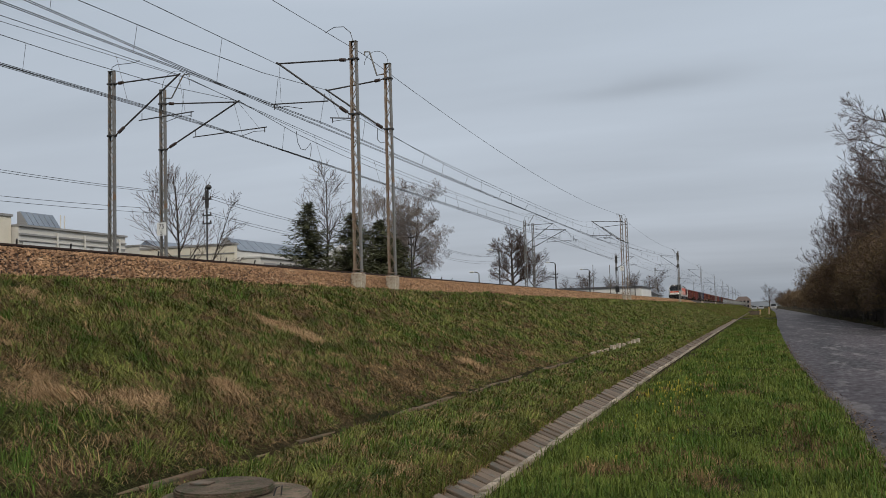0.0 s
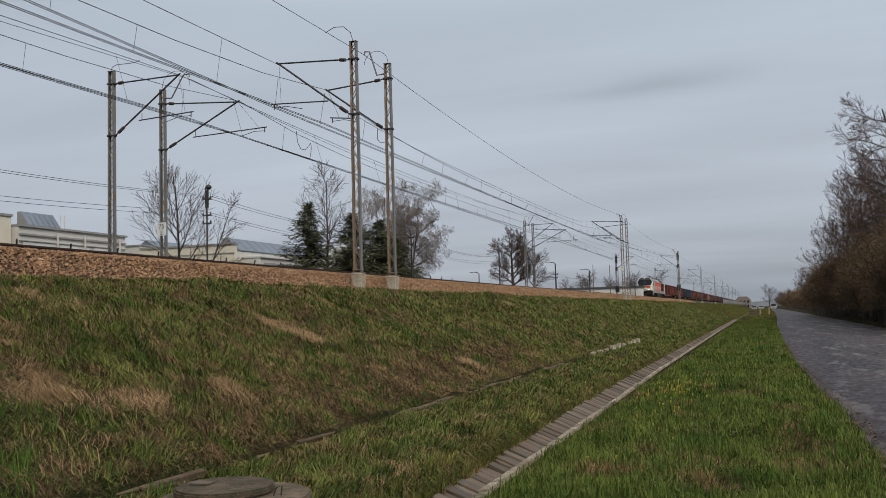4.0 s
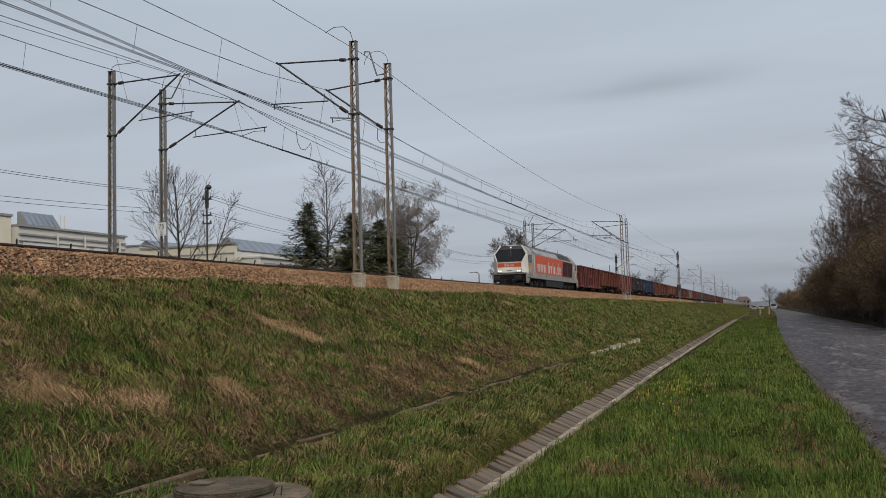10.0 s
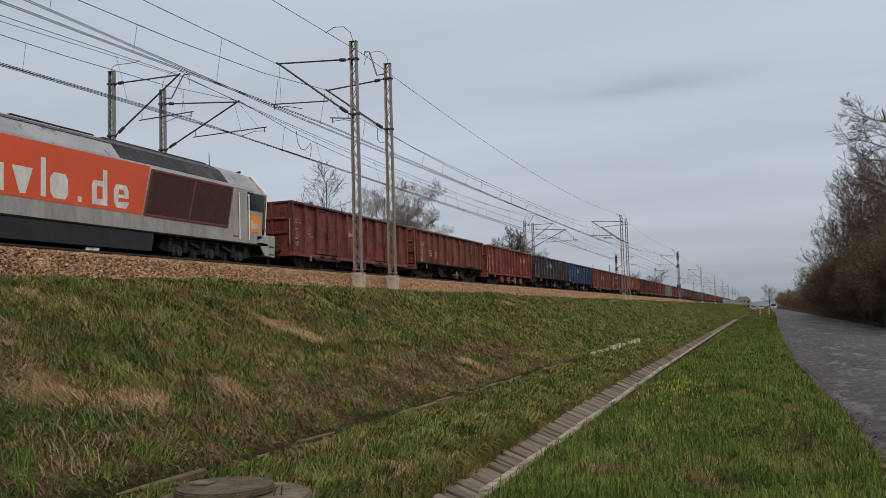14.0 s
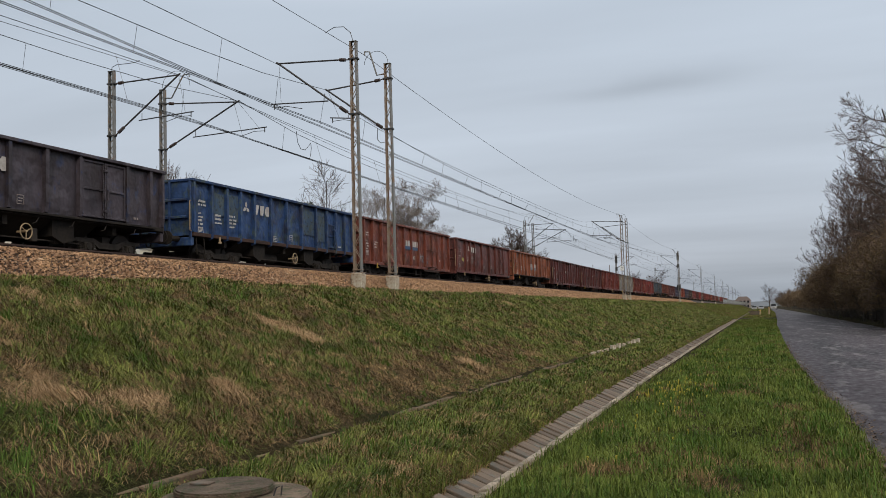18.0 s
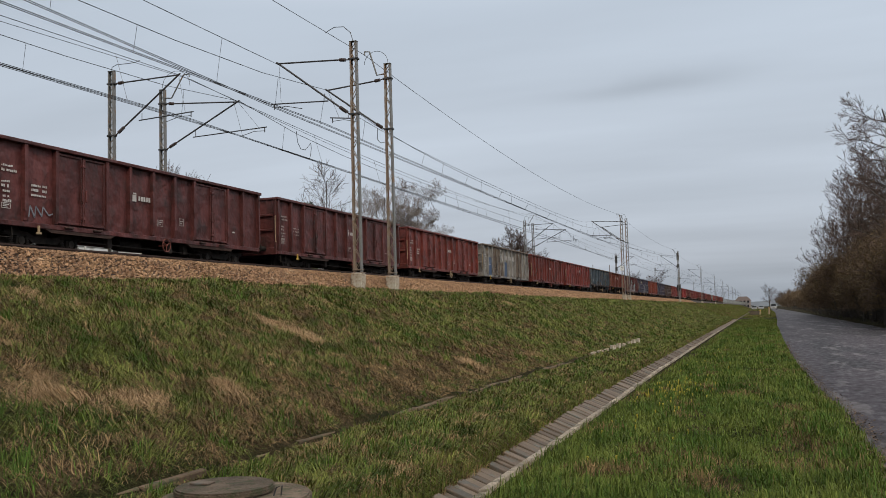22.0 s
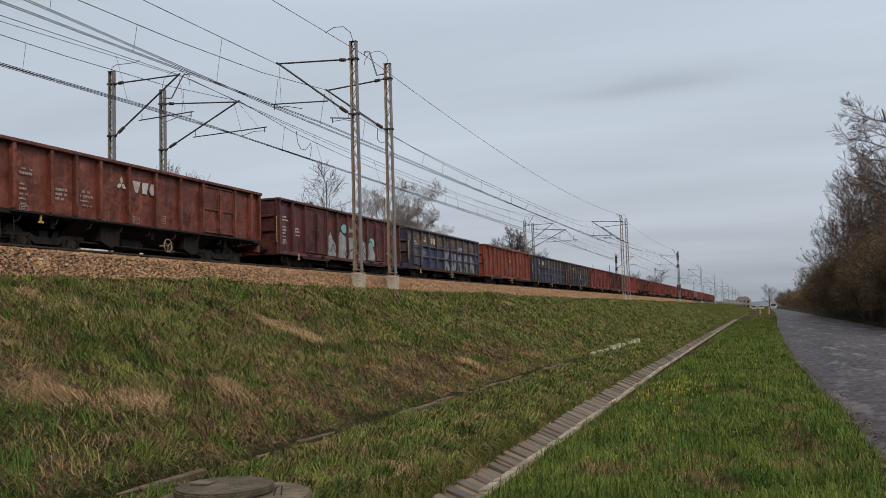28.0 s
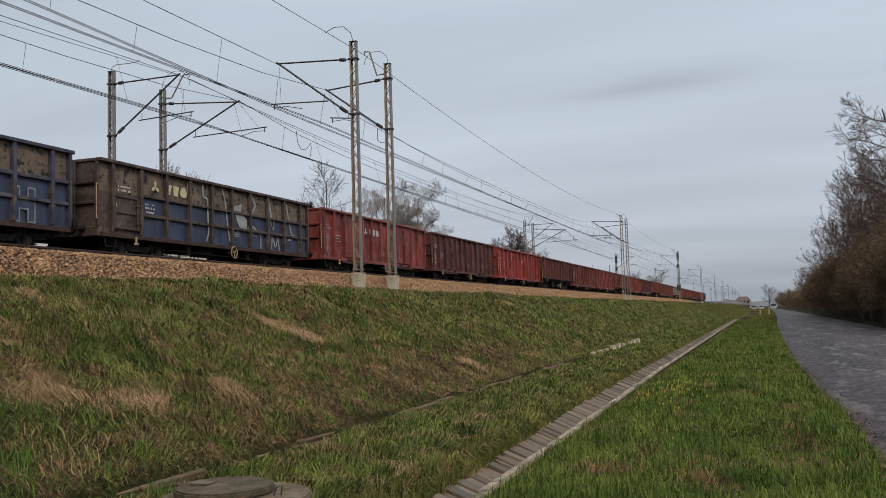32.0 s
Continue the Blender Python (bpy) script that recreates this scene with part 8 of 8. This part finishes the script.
def build_grass():
    rng = np.random.default_rng(9)
    # where dead straw lies combed over the green
    spots = [(-8.85, 15.1, 0.3), (-8.65, 15.25, 0.42), (-8.39, 15.34, 0.45), (-8.1, 15.35, 0.42), (-7.95, 15.3, 0.3), (-7.27, 7.46, 0.5), (-7.04, 7.68, 0.42), (-6.88, 8.08, 0.38), (-6.76, 8.53, 0.34), (-6.68, 8.92, 0.34), (-7.51, 8.02, 0.4),
             (-6.73, 10.33, 0.22), (-6.6, 10.4, 0.3), (-3.55, 8.8, 0.17), (-3.4, 8.4, 0.12), (-3.99, 12.8, 0.22), (-9.89, 10.35, 0.3), (-9.44, 10.63, 0.26), (-6.3, 19.9, 0.4), (-9.49, 35.5, 0.4)]
    # slope and foot of the bank
    n = 620000
    ys = 4.6 * (30.0 ** (rng.random(n) ** 1.25))
    near = -3.14 + np.interp(ys, [7, 25, 60], [0.0, -0.22, -0.30])
    xs = -11.9 + (near + 11.9) * rng.random(n)
    p1, p2 = patch(xs, ys, 0.6, 3.0), patch(xs, ys, 3.4, 8.0)
    foot = np.clip((xs + 6.0) / 1.5, 0, 1)
    brown = np.exp(-((xs + 6.2) / 0.7) ** 2) * np.clip((ys - 10) / 3, 0, 1) * np.clip((27 - ys) / 4, 0, 1)
    green = (p1 * 0.4 + p2 * 0.85 + foot * 0.12 - 0.48 * brown + 0.22 * np.clip((ys - 22) / 40, 0, 1) + rng.normal(0, 0.26, n)) > 0.0
    w = 0.0016 + 0.00044 * ys
    tall = (1 + 0.6 * np.clip(p2 + 0.1, 0, 1)) * np.clip(0.4 + (xs + 11.9) * 0.5, 0.4, 1) * (1 - 0.35 * brown)
    beside = np.exp(-((xs + 5.33) / 0.22) ** 2)
    tall = tall * (1 - 0.5 * beside)
    kerb = (xs > -5.43) & (xs < -5.23) & ~((ys > 7.6) & (ys < 8.7)) & (ys < 41)
    bare = np.zeros(n)
    for sx, sy, r in spots:
        bare = np.maximum(bare, np.exp(-((xs - sx) ** 2 + (ys - sy) ** 2) / (0.5 * r * r)))
    # blades dropped at the near foot: bare dark ground stands in for shade
    thin = 0.82 * np.exp(-((ys - 5.5) / 3.6) ** 2) * np.clip((xs + 9.0) / 2.0, 0, 1)
    # worn: the blades left out for that darkening
    worn = rng.random(n) < thin
    g = green & ~kerb & ~worn & (bare < 0.35 + 0.65 * rng.random(n))
    hs = (0.04 + 0.085 * rng.random(n)) * tall * (1 - 0.5 * bare)
    # each clump is combed its own way, most of them down the slope
    comb = 6 * patch(xs[g], ys[g], 2.2, 41.0) + 0.4
    blades("slope_grass", xs[g], ys[g], hs[g] * 1.55, 0.3 + 0.75 * np.cos(comb), 0.75 * np.sin(comb), w[g], rng, M_grass, "short green tangled grass on the railway slope", 0.8, 0.985, None, 0.75, arch=0.34)
    d = ~green & ~kerb & ~worn
    hs = (0.05 + 0.09 * rng.random(n)) * tall
    turn = 7 * patch(xs[d], ys[d], 2.6, 21.0)
    blades("slope_dry_grass", xs[d], ys[d], hs[d] * 1.7, 0.7 * np.cos(turn) + 0.2, 0.7 * np.sin(turn), w[d] * 0.9, rng, M_dry, "dry matted brown grass on the railway slope", 1.2, 0.985, None, 0.45, arch=0.25)
    # combed straw tufts
    cx, cy, ch = [], [], []
    for sx, sy, r in spots:
        m = int((3600 if 14 < sy < 16 else 1500) * r)
        cx.append(sx + rng.normal(0, r * 0.4, m))
        cy.append(sy + rng.normal(0, r * 0.4, m))
        ch.append(0.09 + 0.14 * rng.random(m))
    xs, ys, hs = np.concatenate(cx), np.concatenate(cy), np.concatenate(ch)
    ok = (xs > -11.8) & (xs < -3.35)
    turn = 4.0 * patch(xs[ok], ys[ok], 2.1, 31.0) + 0.35
    blades("straw_tufts", xs[ok], ys[ok], hs[ok] * 1.3, 0.8 * np.cos(turn), 0.8 * np.sin(turn), (0.002 + 0.0002 * ys)[ok], rng, M_straw, "combed tufts of pale dead straw on the slope", 0.65, 0.988, None, 0.4, arch=0.26)
    # thicker green tufts, on the slope and on the verge
    cx, cy, ch = [], [], []
    for k in range(900):
        sy = 4.8 * (14.0 ** rng.random())
        sx = rng.uniform(-10.8, -3.7) if k % 5 < 3 else rng.uniform(-2.0, 0.9)
        r, m = rng.uniform(0.05, 0.16), 55
        cx.append(sx + rng.normal(0, r, m))
        cy.append(sy + rng.normal(0, r, m))
        ch.append(rng.uniform(0.10, 0.21) * (0.6 + 0.6 * rng.random(m)))
    xs, ys, hs = np.concatenate(cx), np.concatenate(cy), np.concatenate(ch)
    ok = (np.abs(xs + 2.7) > 0.62) & (xs < np.interp(ys, [p[0] for p in PATH_L], [p[1] for p in PATH_L])) & (np.abs(xs + 5.33) > 0.14)
    blades("grass_tufts", xs[ok], ys[ok], hs[ok], 0.0, 0.0, (0.0026 + 0.0003 * ys)[ok], rng, M_tuft, "darker green grass tufts on slope and verge", 1.2, 0.97, arch=0.2)
    # grass hanging over the upper edge of the drain
    n = 26000
    ys = 4.6 * (26.0 ** rng.random(n))
    off = np.interp(ys, [7, 25, 60], [-0.07, -0.24, -0.30])
    xs = -3.30 + 0.30 * rng.random(n) ** 0.8
    hs = 0.05 + 0.10 * rng.random(n)
    blades("drain_edge_grass", xs, ys, hs, 0.45, 0.0, 0.0018 + 0.00035 * ys, rng, M_grass, "grass hanging over the edge of the drain", 0.6, 0.97, off)
    n = 12000
    ys = 4.6 * (26.0 ** rng.random(n))
    off = np.interp(ys, [7, 25, 60], [-0.07, -0.24, -0.30])
    blades("drain_edge_dry_grass", -3.28 + 0.32 * rng.random(n), ys, 0.05 + 0.10 * rng.random(n), 0.5, 0.2, 0.0015 + 0.0003 * ys, rng, M_dry, "dry grass hanging over the edge of the drain", 0.6, 0.97, off)
    # the far part of the bank and verge
    n = 60000
    ys = 125 * (4.2 ** rng.random(n))
    right = np.interp(ys, [p[0] for p in PATH_L], [p[1] for p in PATH_L])
    xs = -11.6 + (right + 11.5) * rng.random(n)
    g = patch(xs, ys, 0.25, 3.0) + rng.normal(0, 0.3, n) > -0.3
    hs = 0.10 + 0.10 * rng.random(n)
    blades("far_grass", xs[g], ys[g], hs[g], 0.0, 0.0, (0.0005 * ys)[g], rng, M_grass, "green grass on the far part of the bank", simple=True)
    blades("far_dry_grass", xs[~g], ys[~g], hs[~g], 0.0, 0.0, (0.0004 * ys)[~g], rng, M_dry, "dry grass on the far part of the bank", simple=True)
    # the ground behind the view
    n = 60000
    ys = -12 + 16.8 * rng.random(n)
    xs = np.where(rng.random(n) < 0.72, rng.uniform(-11.8, -3.15, n), rng.uniform(-2.2, 1.05, n))
    g = patch(xs, ys, 0.6, 3.0) + rng.normal(0, 0.35, n) > -0.05
    hs = 0.05 + 0.09 * rng.random(n)
    blades("near_grass", xs[g], ys[g], hs[g], 0.0, 0.0, np.full(int(g.sum()), 0.006), rng, M_grass, "short green grass on bank and verge", 1.2, 0.97, simple=True)
    blades("near_dry_grass", xs[~g], ys[~g], hs[~g], 0.0, 0.0, np.full(int((~g).sum()), 0.005), rng, M_dry, "dry matted grass on bank and verge", 1.2, 0.97, simple=True)
    # verge between drain and lane
    n = 230000
    ys = 4.6 * (24.0 ** (rng.random(n) ** 1.15))
    edge = np.interp(ys, [p[0] for p in PATH_L], [p[1] for p in PATH_L]) - 0.03
    near = -2.25 + np.interp(ys, [7, 25, 60], [-0.05, -0.24, -0.30])
    xs = near + (edge - near) * rng.random(n)
    p2 = patch(xs, ys, 1.3, 5.0)
    g = (p2 * 1.3 + 0.5 * patch(xs, ys, 0.5, 15.0) + rng.normal(0, 0.30, n)) > -0.66
    w = 0.0018 + 0.00033 * ys
    side = np.exp(-((xs - near) / 0.25) ** 2)
    hs = (0.04 + 0.085 * rng.random(n)) * (1 + 0.8 * np.clip(p2, 0, 1)) * (1 + 0.7 * side)
    blades("verge_grass", xs[g], ys[g], hs[g], -0.12, 0.0, w[g], rng, M_verge, "fresh green grass on the verge beside the lane", 1.3, 0.975, arch=0.15)
    blades("verge_dry_grass", xs[~g], ys[~g], hs[~g], 0.2, 0.0, w[~g] * 0.8, rng, M_dry, "thin dry grass between green on the verge")


build_grass()


def build_litter():
    """Soil crumbs and dead leaves along the ragged edge of the lane."""
    rng = random.Random(17)
    v, f = [], []
    for _ in range(4200):
        y = 4.6 * 9.0 ** rng.random()
        x = along(PATH_L, y) + rng.gauss(0.02, 0.09)
        s = rng.uniform(0.008, 0.022)
        a, t = rng.uniform(0, 6.283), rng.uniform(-0.5, 0.5)
        u = Vector((math.cos(a), math.sin(a), t)) * s
        w = Vector((-math.sin(a), math.cos(a), rng.uniform(-0.5, 0.5))) * s * 0.6
        p = Vector((x, y, 0.022 + 0.01 * rng.random()))
        k = len(v)
        v += [tuple(p - u), tuple(p - w), tuple(p + u), tuple(p + w)]
        f.append((k, k + 1, k + 2, k + 3))
    m = mat("dead_leaf_litter", (0.15, 0.10, 0.065), (0.08, 0.056, 0.038), 0.95, grain=4, amount=1.0, bump=0, island=0.5)
    tagged(put("leaf_litter", raw("leaf_litter", v, f), m), "brown leaf litter and soil along the lane edge", "leaf litter", kind="stuff")


build_litter()


def build_blossoms():
    """Small yellow flowers among the verge grass."""
    rng = random.Random(23)
    v, f = [], []
    for _ in range(150):
        y = rng.gauss(16.6, 1.6) if rng.random() < 0.7 else rng.uniform(9, 34)
        x = rng.gauss(-1.5, 0.3)
        if not -2.1 < x < 0.4:
            continue
        z, s = height(x, y) + rng.uniform(0.06, 0.12), rng.uniform(0.009, 0.014)
        k = len(v)
        ring_pts = [(x + s * math.cos(a * 1.0472), y + s * math.sin(a * 1.0472), z + rng.uniform(-0.004, 0.004)) for a in range(6)]
        v += ring_pts + [(x, y, z + 0.008), (x, y, z - 0.08)]
        f += [(k + a, k + (a + 1) % 6, k + 6) for a in range(6)] + [(k + a, k + (a + 3) % 6, k + 7) for a in range(3)]
    m = mat("yellow_petals", (0.42, 0.34, 0.04), (0.30, 0.27, 0.04), 0.8, grain=9, amount=0.8, bump=0, island=0.2)
    tagged(put("wild_flowers", raw("wild_flowers", v, f), m), "tiny yellow wild flowers in the verge grass", "flowers", kind="stuff")


build_blossoms()


# ---- the run of the train ----
def run(t):
    """Metres that the train has gone after t seconds; it gathers speed slightly."""
    return 15.0095 * t + 0.026784 * t * t


def motions():
    times = [0, 1, 4, 8, 12, 16, 20, 24, 28, 31, 32]
    walk(LOCO, [(t, pose(FAR_C, 224.4 - run(t), RAIL_Z)) for t in times])
    for w, start in WAGONS:
        walk(w, [(t, pose(FAR_C, start - run(t), RAIL_Z)) for t in times])


motions()
